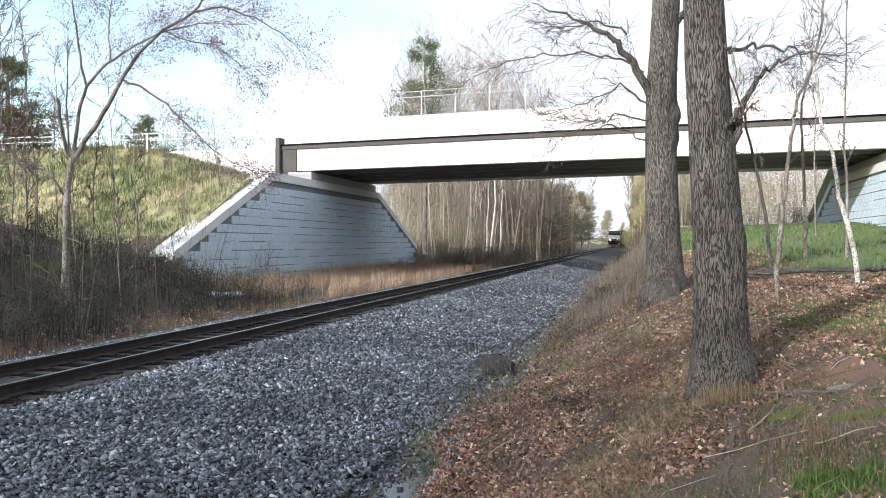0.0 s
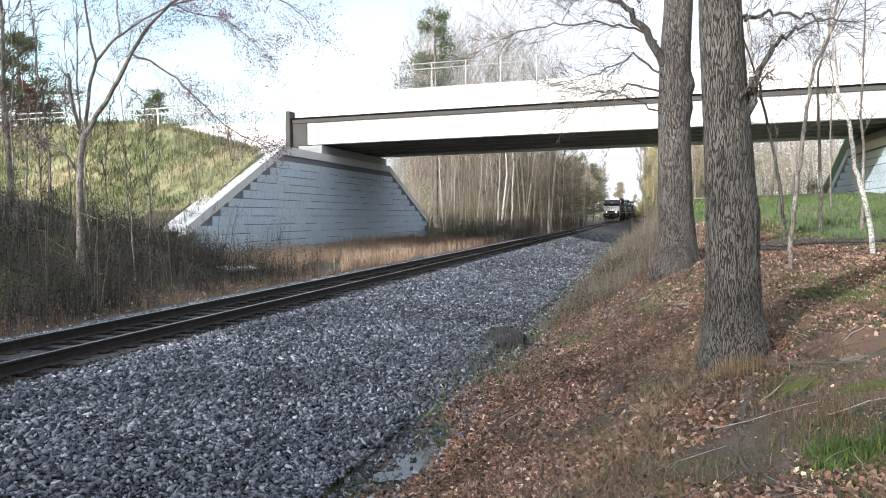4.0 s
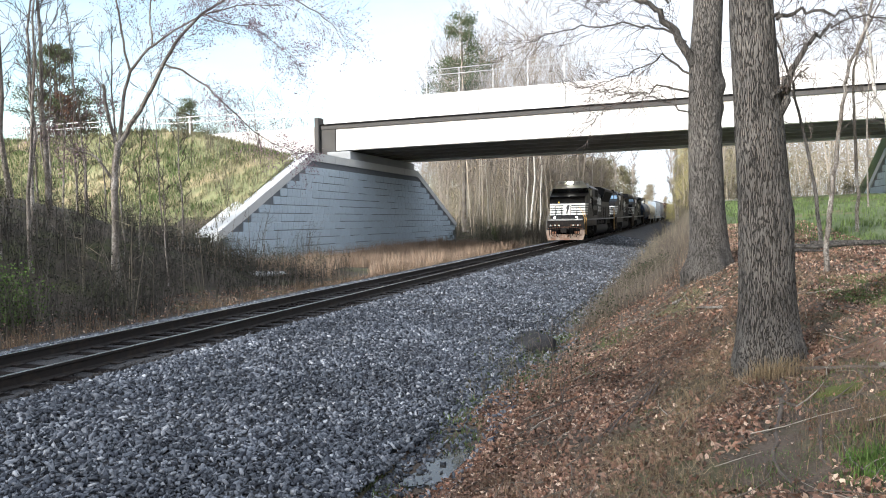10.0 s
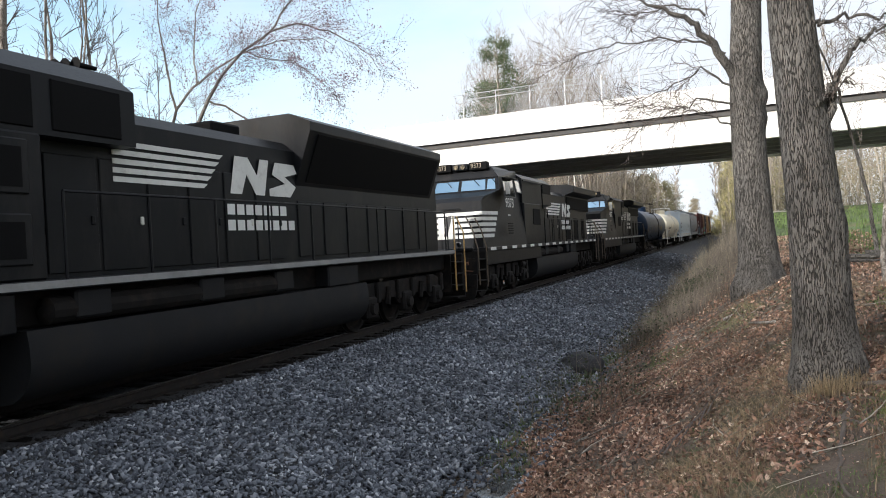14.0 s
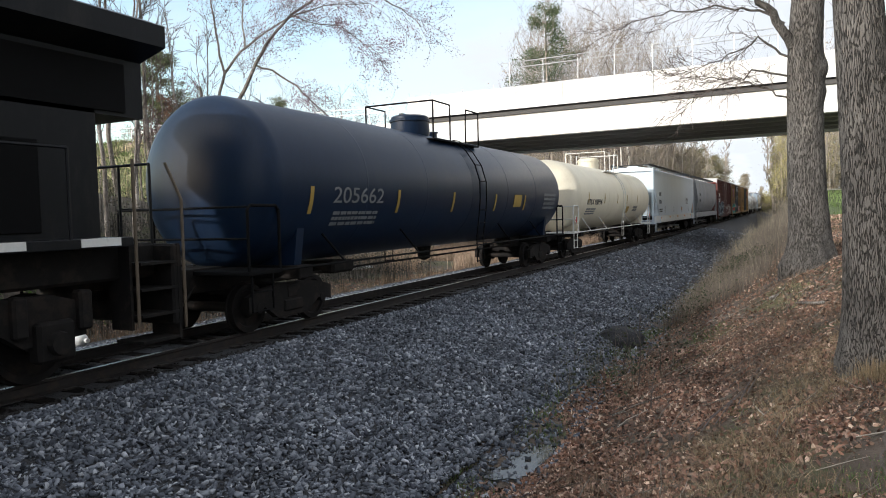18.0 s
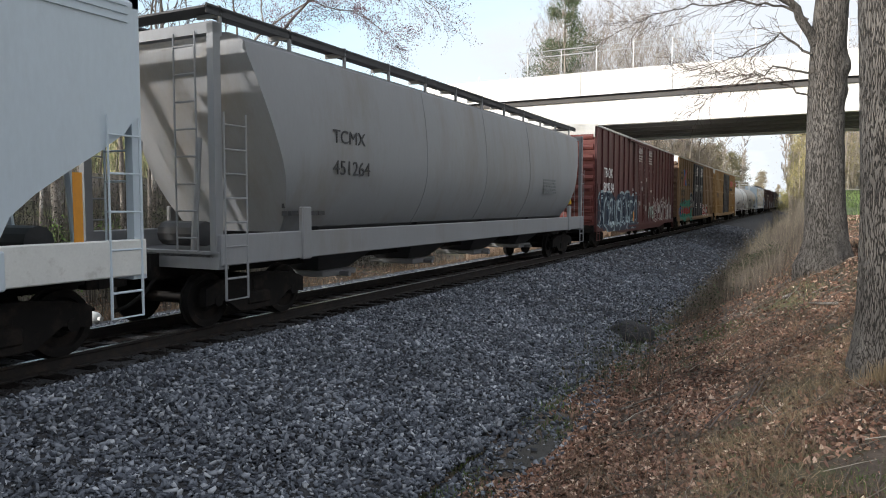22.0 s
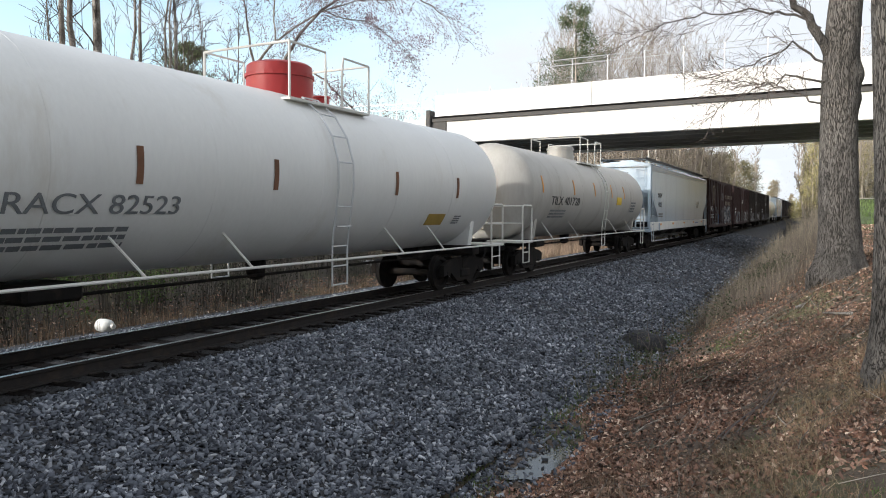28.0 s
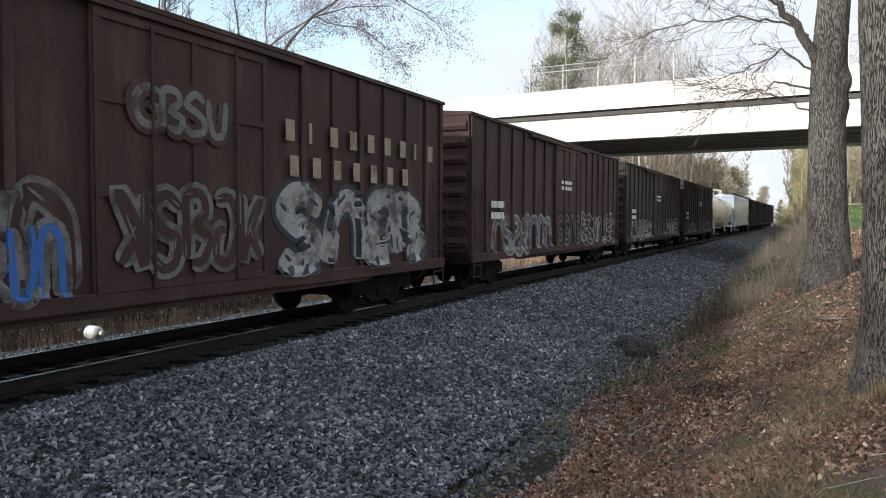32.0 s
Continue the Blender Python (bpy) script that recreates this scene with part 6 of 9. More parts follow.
def loco(kind, number):
    """kind 0: rounded sloping nose and flared radiator; kind 1: square wide cab with a winged radiator."""
    L = 22.6 if kind == 0 else 22.3
    c = Car("locomotive", ("leading" if number == "1043" else "trailing") + " black diesel freight locomotive with white stripes", "locomotive", L)
    s = 1.5                                        # where the side sill starts
    nose, cab0, cab1 = (1.45, 2.8, 5.55) if kind == 0 else (1.75, 3.2, 6.35)
    hoodend = L - 1.55
    # frame, sills and walkways
    c.put("underframe", Mesh().box(-1.1, 1.1, 0.75, L - 0.75, 1.15, 1.62, 0.04), M_UNDER)
    c.put("walkway", Mesh().box(-1.5, 1.5, s, L - 1.45, 1.6, 1.72, 0.01), M_LOCO)
    for x in (-1.512, 1.5):
        if kind == 0:
            c.put("sill_stripe", Mesh().box(x, x + 0.012, s + 0.05, L - 1.5, 1.62, 1.71), M_SILLEDGE, "dusty white sill edge")
        else:
            y = s + 0.3
            while y < L - 2:
                c.put("sill_stripe", Mesh().box(x, x + 0.012, y, y + 0.55, 1.62, 1.72), M_WHITE, "white painted sill dash")
                y += 1.22
    for x in (-1, 1):
        c.put("side_skirt", Mesh().box(min(x * 1.3, x * 1.44), max(x * 1.3, x * 1.44), s + 0.1, cab1 + 2.2, 1.14, 1.6, 0.02), M_LOCO, "black side skirt under the cab")
        for y in (cab1 + 3.0, cab1 + 5.2, cab1 + 7.1):
            c.put("sill_box", Mesh().box(min(x * 1.15, x * 1.42), max(x * 1.15, x * 1.42), y, y + 0.55, 1.22, 1.58, 0.03), M_TANKGREY)
        c.put("brake_cylinder", Mesh().lathe([(0, 0.06), (0.04, 0.13), (0.4, 0.13), (0.44, 0.05)], 12, "y", x * 1.26, 0.98, 5.9), M_UNDER)
    c.put("front_sill", Mesh().box(-1.45, 1.45, 0.62, 0.8, 1.3, 1.62, 0.03), M_UNDER)
    c.put("front_sill_edge", Mesh().box(-1.3, 1.3, 0.6, 0.7, 1.62, 1.74, 0.02), M_SILLEDGE if kind == 0 else M_LOCO, "painted platform edge")
    c.put("front_platform", Mesh().box(-1.2, 1.2, 0.66, nose + 0.1, 1.55, 1.64), M_UNDER)
    # pilot plow
    plow = [(-1.35, 0.12), (1.35, 0.12), (1.46, 0.5), (1.46, 0.9), (1.12, 0.9), (0.95, 0.58), (-0.95, 0.58), (-1.12, 0.9), (-1.46, 0.9), (-1.46, 0.5)]
    m = Mesh().prism(plow, 0.42, 0.5)
    m.v = [(x, y - 0.32 * (1 - abs(x) / 1.6) * (1.0 - z), z) for x, y, z in m.v]
    c.put("plow", m, M_RUSTPLOW if kind == 0 else M_UNDER, "rusty pilot plow with worn paint")
    c.put("pilot_plate", Mesh().box(-1.45, 1.45, 0.55, 0.62, 0.9, 1.4), M_UNDER)
    for k, x in enumerate((-1.15, -1.0, -0.8, -0.62, -0.5, 0.46, 0.6, 0.78, 0.95, 1.12)):
        dip = 0.3 + 0.35 * ((k * 7) % 5) / 5
        c.put("air_hose", Mesh().tube([(x, 0.54, 1.25), (x * 1.03, 0.3, 1.12), (x * 1.02, 0.16, 0.85), (x, 0.14, dip + 0.12), (x * 0.9, 0.22, dip)], 0.028, 7), M_GRILLE)
        c.put("hose_bracket", Mesh().box(x - 0.05, x + 0.05, 0.46, 0.56, 1.2, 1.3, 0.01), M_RUST if k % 2 else M_PIPE)
    for x in (-0.9, 0.9):
        c.put("pilot_bracket", Mesh().box(x - 0.22, x + 0.22, 0.4, 0.56, 0.6, 0.78, 0.03), M_RUST)
    c.put("coupler_pocket", Mesh().box(-0.35, 0.35, 0.3, 0.6, 0.68, 1.12, 0.05), M_UNDER)
    c.put("cut_lever", Mesh().tube([(-1.35, 0.4, 1.0), (-0.4, 0.3, 1.12), (0.4, 0.3, 1.12), (1.35, 0.4, 1.0)], 0.018, 6), M_RUST)
    add_couplers(c)
    # steps at the four corners, with handrails
    for y0, y1 in ((0.62, 1.45), (L - 1.45, L - 0.62)):
        for x in (-1, 1):
            treads = []
            for k in range(4):
                z = 0.32 + k * 0.34
                treads.append(Mesh().box(min(x * 0.95, x * 1.46), max(x * 0.95, x * 1.46), y0 + 0.12, y1 - 0.1, z, z + 0.035))
            st = c.put("stairway", Mesh().box(min(x * 0.93, x * 1.46), max(x * 0.93, x * 1.46), y1 - 0.1, y1 - 0.06, 0.3, 1.6), M_UNDER)
            part("stringer", Mesh().box(min(x * 0.93, x * 1.3), max(x * 0.93, x * 1.3), y0 + 0.08, y0 + 0.12, 0.5, 1.6), M_UNDER, st)
            for t in treads:
                part("tread", t, M_UNDER, st)
            if y0 < 2:
                h = Mesh().tube([(x * 1.47, y0 + 0.05, 0.55), (x * 1.47, y0 + 0.02, 1.7), (x * 1.2, y0 + 0.3, 2.35), (x * 0.85, y0 + 0.7, 2.75)], 0.022, 7)
                h.tube([(x * 1.47, y1, 0.45), (x * 1.47, y1, 1.75), (x * 1.3, y1 + 0.05, 2.3), (x * 1.05, y1 + 0.2, 2.7)], 0.022, 7)
            else:
                h = Mesh().tube([(x * 1.47, y0 + 0.05, 0.55), (x * 1.47, y0 + 0.05, 2.7)], 0.022, 7)
                h.tube([(x * 1.47, y1, 0.45), (x * 1.47, y1, 2.2), (x * 1.3, y1 - 0.1, 2.7)], 0.022, 7)
            c.put("handrail", h, (M_GOLD if x > 0 else M_SILLEDGE) if kind == 0 else M_OLDRAIL, "worn grab rail")
    for x0, x1 in ((-0.8, -0.35), (0.35, 0.8)):
        c.put("end_railing", Mesh().tube([(x0, 0.72, 1.6), (x0, 0.72, 2.7), (x1, 0.72, 2.7), (x1, 0.72, 1.6)], 0.022, 6), M_LOCO)
    # nose and cab
    if kind == 0:
        prof = [(nose, 1.7), (nose, 3.3), (nose + 0.15, 3.48), (cab0 - 0.1, 3.78), (cab0 + 0.12, 4.2), (cab0 + 0.35, 4.52), (cab1, 4.62), (cab1, 1.7)]
    else:
        prof = [(nose, 1.7), (nose, 3.28), (nose + 0.2, 3.43), (cab0 - 0.1, 3.68), (cab0 + 0.15, 4.15), (cab0 + 0.3, 4.45), (cab1, 4.58), (cab1, 1.7)]
    m = Mesh()
    wid = lambda y, z: (1.48 if z < 4.0 else 1.48 - (z - 4.0) * 0.62) * (1.0 if y > cab0 - 0.2 else 0.93 + 0.07 * (y - nose) / (cab0 - 0.2 - nose) if z > 2.0 and kind == 0 else (0.86 + 0.14 * (y - nose) / (cab0 - 0.2 - nose)))
    n = len(prof)
    m.add([(-wid(y, z), y, z) for y, z in prof] + [(wid(y, z), y, z) for y, z in prof],
          [tuple(range(n)), tuple(range(2 * n - 1, n - 1, -1))] + [(i, (i + 1) % n, n + (i + 1) % n, n + i) for i in range(n)])
    c.put("cab", m, M_LOCO, "black cab with a wide nose")
    roof = Mesh().prism([(-1.05, 4.5), (-0.75, 4.7), (0.75, 4.7), (1.05, 4.5)], cab0 + 0.35, cab1 + 0.1)
    c.put("cab_roof", roof, M_LOCO)
    # white brow over the windscreen
    b0, b1 = (cab0 + 0.13, cab0 + 0.36) if kind == 0 else (cab0 + 0.16, cab0 + 0.32)
    c.put("brow", Mesh().add([(-1.4, b0 - 0.05, 4.17), (1.4, b0 - 0.05, 4.17), (1.12, b1 - 0.05, 4.53), (-1.12, b1 - 0.05, 4.53), (-1.4, b0 + 0.1, 4.17), (1.4, b0 + 0.1, 4.17), (1.12, b1 + 0.1, 4.53), (-1.12, b1 + 0.1, 4.53)],
                             [(0, 1, 2, 3), (7, 6, 5, 4), (0, 4, 5, 1), (1, 5, 6, 2), (2, 6, 7, 3), (3, 7, 4, 0)]), M_WHITE if kind == 0 else M_LOCO)
    # windscreen panes
    for x0, x1 in ((-1.34, -1.02), (-0.97, -0.06), (0.06, 0.97), (1.02, 1.34)):
        wy = lambda z: cab0 - 0.1 + (z - 3.78) / 0.42 * 0.22 if kind == 0 else cab0 - 0.1 + (z - 3.68) / 0.47 * 0.25
        za, zb = (3.83, 4.14) if kind == 0 else (3.73, 4.1)
        e = 0.025
        m = Mesh().add([(x0, wy(za) - e, za), (x1, wy(za) - e, za), (x1 * 0.95 if x1 > 0.5 else x1, wy(zb) - e, zb), (x0 * 0.95 if x0 < -0.5 else x0, wy(zb) - e, zb),
                        (x0, wy(za) + e, za), (x1, wy(za) + e, za), (x1 * 0.95 if x1 > 0.5 else x1, wy(zb) + e, zb), (x0 * 0.95 if x0 < -0.5 else x0, wy(zb) + e, zb)],
                       [(0, 1, 2, 3), (7, 6, 5, 4), (0, 4, 5, 1), (1, 5, 6, 2), (2, 6, 7, 3), (3, 7, 4, 0)])
        c.put("windscreen", m, M_GLASS if kind == 0 else M_GLASSLIT, "dark windscreen pane" if kind == 0 else "windscreen pane tinted blue for the sky's reflection")
        c.put("wiper", Mesh().tube([((x0 + x1) / 2, wy(zb) - 0.05, zb), ((x0 + x1) / 2 + 0.25, wy(za) - 0.06, za + 0.15)], 0.012, 5), M_GRILLE)
    # headlights and number boards on the roof's edge
    hy = b1 - 0.16
    c.put("headlight_housing", Mesh().box(-0.3, 0.3, hy - 0.1, hy + 0.35, 4.48, 4.72, 0.04), M_WHITE if kind == 0 else M_LOCO)
    for x in (-0.13, 0.13):
        lens = Mesh().lathe([(0.0, 0.09), (0.03, 0.1)], 14, "y", x, 4.6, hy - 0.14)
        c.put("headlight", lens, M_HEADLIGHT if kind == 0 else M_GLASS, "lit headlight" if kind == 0 else "unlit headlight")
    for x0, x1 in ((-1.0, -0.34), (0.34, 1.0)):
        c.put("number_board", Mesh().box(x0, x1, hy - 0.08, hy + 0.25, 4.46, 4.74, 0.02), M_GRILLE if kind else M_WHITE)
        c.words(number, hy - 0.086, 4.53, 0.17, x0 + 0.07, M_CREAMLET if kind else M_DARKLET, 0.85, "board_number", True)
    for x in (-0.85, 0.85):
        lens = Mesh().lathe([(0.0, 0.06), (0.05, 0.075), (0.16, 0.07)], 14, "y", x, 1.86, 0.52)
        c.put("ditch_light", lens, M_HEADLIGHT if kind == 0 else M_GLASS, "lit ditch light" if kind == 0 else "")
    # stripes round the nose
    def band(z0, z1):
        e = 0.008
        back = nose + 0.75 + (z0 - 2.0) * 0.42
        f = lambda y, z: wid(y, z) + e
        ys = [nose - e, nose + 0.35, nose + 0.7, back]
        m = Mesh()
        for sx in (-1, 1):
            for a, b in zip(ys, ys[1:]):
                m.add([(sx * f(max(a, nose), z0), a, z0), (sx * f(b, z0), b, z0), (sx * f(b, z1), b + 0.03, z1), (sx * f(max(a, nose), z1), a, z1)], [(0, 1, 2, 3) if sx > 0 else (3, 2, 1, 0)])
        w0, w1 = f(nose, z0), f(nose, z1)
        m.add([(-w0, nose - e, z0), (w0, nose - e, z0), (w1, nose - e, z1), (-w1, nose - e, z1)], [(0, 1, 2, 3)])
        return m
    stripes(c, band, 2.05, 3.0)
    c.put("nose_emblem", Mesh().add([(-0.3, nose - 0.02, 2.08), (0.3, nose - 0.02, 2.08), (0.3, nose - 0.02, 2.92), (-0.3, nose - 0.02, 2.92)], [(0, 1, 2, 3)]), M_WHITE, "white emblem panel")
    c.put("emblem_mark", Mesh().prism([(-0.12, 2.15), (0.0, 2.15), (0.12, 2.5), (0.2, 2.85), (0.0, 2.8), (-0.1, 2.6), (-0.02, 2.45)], nose - 0.03, nose - 0.022), M_DARKLET)
    c.put("nose_door", Mesh().box(-0.42, 0.34, nose + 0.28 - (0.26 if kind else 0), nose + 0.36, 2.95, 3.25, 0.02), M_LOCO)
    c.put("grab_irons", Mesh().tube([(0.5, nose - 0.02, 3.0), (0.5, nose - 0.08, 3.05), (-0.1, nose - 0.08, 3.05), (-0.1, nose - 0.02, 3.0)], 0.014, 6), M_LOCO)
    c.put("nose_lamp", Mesh().box(-0.72, -0.6, nose - 0.03, nose + 0.02, 2.98 if kind == 0 else 2.8, 3.1 if kind == 0 else 2.92), M_YELLOW, "small yellow sticker")
    # side windows
    for x in (-1, 1):
        xs = lambda z: x * (wid(cab1, z) + 0.004)
        wins = ((cab0 + 0.35, cab0 + 0.72, 3.5, 4.12), (cab0 + 0.78, cab0 + 1.45, 3.48, 4.14), (cab0 + 1.5, cab0 + 2.1, 3.48, 4.14)) if kind == 0 else ((cab0 + 0.5, cab0 + 1.05, 3.5, 4.14), (cab0 + 1.1, cab0 + 1.75, 3.5, 4.14), (cab0 + 2.0, cab0 + 2.55, 3.7, 4.14))
        for y0, y1, z0, z1 in wins:
            m = Mesh().add([(xs(z0) - x * 0.02, y0, z0), (xs(z0) - x * 0.02, y1, z0), (xs(z1) - x * 0.02, y1, z1), (xs(z1) - x * 0.02, y0, z1),
                            (xs(z0) + x * 0.012, y0, z0), (xs(z0) + x * 0.012, y1, z0), (xs(z1) + x * 0.012, y1, z1), (xs(z1) + x * 0.012, y0, z1)],
                           [(0, 1, 2, 3), (7, 6, 5, 4), (0, 4, 5, 1), (1, 5, 6, 2), (2, 6, 7, 3), (3, 7, 4, 0)])
            w = c.put("side_window", m, M_GLASS)
            fr = Mesh()
            for ya, yb, zc, zd in ((y0 - 0.03, y0, z0 - 0.03, z1 + 0.03), (y1, y1 + 0.03, z0 - 0.03, z1 + 0.03), (y0 - 0.001, y1 + 0.001, z0 - 0.03, z0), (y0 - 0.001, y1 + 0.001, z1, z1 + 0.03)):
                fr.add([(xs(zc), ya, zc), (xs(zc), yb, zc), (xs(zd), yb, zd), (xs(zd), ya, zd), (xs(zc) + x * 0.03, ya, zc), (xs(zc) + x * 0.03, yb, zc), (xs(zd) + x * 0.03, yb, zd), (xs(zd) + x * 0.03, ya, zd)],
                       [(0, 1, 2, 3), (7, 6, 5, 4), (0, 4, 5, 1), (1, 5, 6, 2), (2, 6, 7, 3), (3, 7, 4, 0)])
            part("window_frame", fr, M_FRAME, w, "dull metal window frame")
        c.put("window_shade", Mesh().box(min(x * 1.4, x * 1.62), max(x * 1.4, x * 1.62), wins[0][0], wins[1][1] + 0.05, 4.14, 4.17), M_LOCO)
        c.put("mirror", Mesh().box(min(x * 1.5, x * 1.66), max(x * 1.5, x * 1.66), wins[0][0] + 0.06, wins[0][0] + 0.1, 3.55, 4.0, 0.01), M_PIPE)
        m = Mesh()
        for k in range(5):
            m.box(min(x * 1.48, x * 1.5), max(x * 1.48, x * 1.5), cab0 + 0.75, cab0 + 1.3, 2.15 + k * 0.085, 2.19 + k * 0.085)
        c.put("louvre", m, M_GRILLE)
    # equipment cabinets behind the cab and the long hood
    if kind == 0:
        c.put("equipment_cabinet", Mesh().box(-1.42, 1.42, cab1, 8.2, 1.72, 3.45, 0.03), M_LOCO)
        c.put("blower_housing", Mesh().prism([(-1.35, 3.45), (1.35, 3.45), (1.35, 4.2), (0.95, 4.5), (-0.95, 4.5), (-1.35, 4.2)], cab1, 9.7), M_LOCO)
        for x in (-1, 1):
            for y0, y1, z0, z1 in ((cab1 + 0.25, 8.0, 2.72, 3.36), (cab1 + 0.25, 8.0, 1.9, 2.5)):
                g = c.put("intake_grille", Mesh().box(min(x * 1.41, x * 1.45), max(x * 1.41, x * 1.45), y0, y1, z0, z1, 0.02), M_LOCO)
                part("mesh_screen", Mesh().box(min(x * 1.44, x * 1.456), max(x * 1.44, x * 1.456), y0 + 0.12, y1 - 0.1, z0 + 0.08, z1 - 0.1), M_GRILLE, g)
            for y0, y1 in ((cab1 + 0.5, cab1 + 1.5), (cab1 + 1.75, cab1 + 2.6), (cab1 + 2.85, cab1 + 3.9)):
                c.put("blower_door", Mesh().box(min(x * 1.34, x * 1.372), max(x * 1.34, x * 1.372), y0, y1, 3.52, 4.15, 0.02), M_LOCO if y0 < cab1 + 1 else M_GRILLE)
        h0, ht, rad0, rad1 = 8.2, 4.05, 14.0, 20.6
    else:
        c.put("equipment_cabinet", Mesh().box(-1.42, 1.42, cab1, 9.0, 1.72, 3.35, 0.03), M_LOCO)
        c.put("blower_housing", Mesh().prism([(-1.36, 3.35), (1.36, 3.35), (1.36, 4.3), (1.05, 4.52), (-1.05, 4.52), (-1.36, 4.3)], cab1, 11.0), M_LOCO)
        for x in (-1, 1):
            c.put("intake_grille", Mesh().box(min(x * 1.35, x * 1.38), max(x * 1.35, x * 1.38), 9.5, 10.9, 3.85, 4.28, 0.02), M_GRILLE)
            c.put("intake_grille", Mesh().box(min(x * 1.41, x * 1.44), max(x * 1.41, x * 1.44), 7.6, 8.7, 2.5, 3.15, 0.02), M_GRILLE)
            c.put("conduit", Mesh().tube([(x * 1.46, cab1 - 0.2, 4.2), (x * 1.46, 9.0, 4.2), (x * 1.46, 9.05, 3.2), (x * 1.46, 9.8, 3.15), (x * 1.46, 9.85, 2.75)], 0.03, 6), M_LOCO)
        h0, ht, rad0, rad1 = 9.0, 4.15, 15.3, 21.5
    hw = 1.02
    c.put("hood", Mesh().prism([(-hw, 1.72), (hw, 1.72), (hw, ht - 0.2), (hw - 0.25, ht), (-hw + 0.25, ht), (-hw, ht - 0.2)], h0, hoodend), M_LOCO)
    for x in (-1, 1):
        y = h0 + 0.3
        k = 0
        while y < rad0 - 0.9:
            d = c.put("hood_door", Mesh().box(min(x * hw, x * (hw + 0.025)), max(x * hw, x * (hw + 0.025)), y, y + 0.78, 1.78, 3.3, 0.012), M_LOCO)
            part("latch", Mesh().box(min(x * hw, x * (hw + 0.05)), max(x * hw, x * (hw + 0.05)), y + 0.66, y + 0.72, 2.4, 2.52, 0.01), M_PIPE if k % 3 == 1 else M_LOCO, d)
            y += 0.84
            k += 1
        y = rad0
        while y < hoodend - 0.9:
            c.put("rear_door", Mesh().box(min(x * hw, x * (hw + 0.025)), max(x * hw, x * (hw + 0.025)), y, y + 0.85, 1.8, 2.9, 0.012), M_GRILLE if kind and int(y) % 2 else M_LOCO)
            y += 0.95
    # radiator: flared or winged
    if kind == 0:
        c.put("radiator", Mesh().prism([(-hw, 3.2), (hw, 3.2), (1.42, 4.25), (1.42, 4.42), (0.95, 4.62), (-0.95, 4.62), (-1.42, 4.42), (-1.42, 4.25)], rad0, rad1), M_LOCO)
        for x in (-1, 1):
            c.put("radiator_screen", Mesh().add([(x * 1.05, rad0 + 0.3, 3.28), (x * 1.05, rad1 - 0.2, 3.28), (x * 1.41, rad1 - 0.2, 4.2), (x * 1.41, rad0 + 0.3, 4.2), (x * 1.07, rad0 + 0.3, 3.27), (x * 1.07, rad1 - 0.2, 3.27), (x * 1.43, rad1 - 0.2, 4.19), (x * 1.43, rad0 + 0.3, 4.19)],
                                                [(0, 1, 2, 3), (7, 6, 5, 4), (0, 4, 5, 1), (1, 5, 6, 2), (2, 6, 7, 3), (3, 7, 4, 0)]), M_GRILLE)
    else:
        c.put("radiator", Mesh().prism([(-hw, 3.3), (hw, 3.3), (hw, 4.05), (1.5, 4.2), (1.5, 4.48), (1.2, 4.6), (-1.2, 4.6), (-1.5, 4.48), (-1.5, 4.2), (-hw, 4.05)], rad0, rad1), M_LOCO)
        for x in (-1, 1):
            c.put("radiator_screen", Mesh().box(min(x * hw, x * (hw + 0.03)), max(x * hw, x * (hw + 0.03)), rad0 + 0.3, rad1 - 0.3, 3.35, 3.98), M_GRILLE)
    for k in range(3):
        c.put("radiator_fan", Mesh().lathe([(0.0, 0.62), (0.12, 0.6), (0.13, 0.0)], 18, "z", 0, 4.55, rad0 + 1.2 + k * 1.9), M_GRILLE)
    c.put("exhaust", Mesh().box(-0.4, 0.4, h0 + 4.2, h0 + 5.0, ht - 0.05, ht + 0.28, 0.04), M_GRILLE)
    m = Mesh().tube([(0.2, 9.9 + kind, 4.5), (0.2, 9.9 + kind, 4.72)], 0.04, 8)
    for k, x in enumerate((0.05, 0.2, 0.35)):
        m.lathe([(-0.35 + k * 0.05, 0.1), (-0.2, 0.04), (0.1, 0.03)], 10, "y", x, 4.74, 9.9 + kind)
    c.put("air_horn", m, M_GRILLE)
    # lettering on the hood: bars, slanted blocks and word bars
    xl = hw + 0.03
    y0 = 9.55 if kind == 0 else 11.3
    w = 2.3 if kind == 0 else 2.9
    for k in range(5):
        z = 3.0 + k * 0.125
        c.put("logo_stripe", Mesh().prism([(y0, z), (y0 + w - 0.5 + k * 0.1, z), (y0 + w - 0.4 + k * 0.1, z + 0.075), (y0, z + 0.075)], xl, xl + 0.006, "x"), M_WHITE)
    y0 += w + 0.15
    c.put("logo_block", Mesh().prism([(y0, 2.95), (y0 + 0.3, 2.95), (y0 + 0.45, 3.3), (y0 + 0.7, 2.95), (y0 + 0.95, 2.95), (y0 + 1.1, 3.6), (y0 + 0.85, 3.6), (y0 + 0.75, 3.3), (y0 + 0.5, 3.6), (y0 + 0.15, 3.6)], xl, xl + 0.006, "x"), M_WHITE)
    c.put("logo_block", Mesh().prism([(y0 + 1.1, 2.95), (y0 + 1.75, 2.95), (y0 + 1.95, 3.15), (y0 + 1.6, 3.33), (y0 + 2.0, 3.42), (y0 + 1.9, 3.58), (y0 + 1.3, 3.58), (y0 + 1.2, 3.35), (y0 + 1.6, 3.2), (y0 + 1.1, 3.08)], xl, xl + 0.006, "x"), M_WHITE)
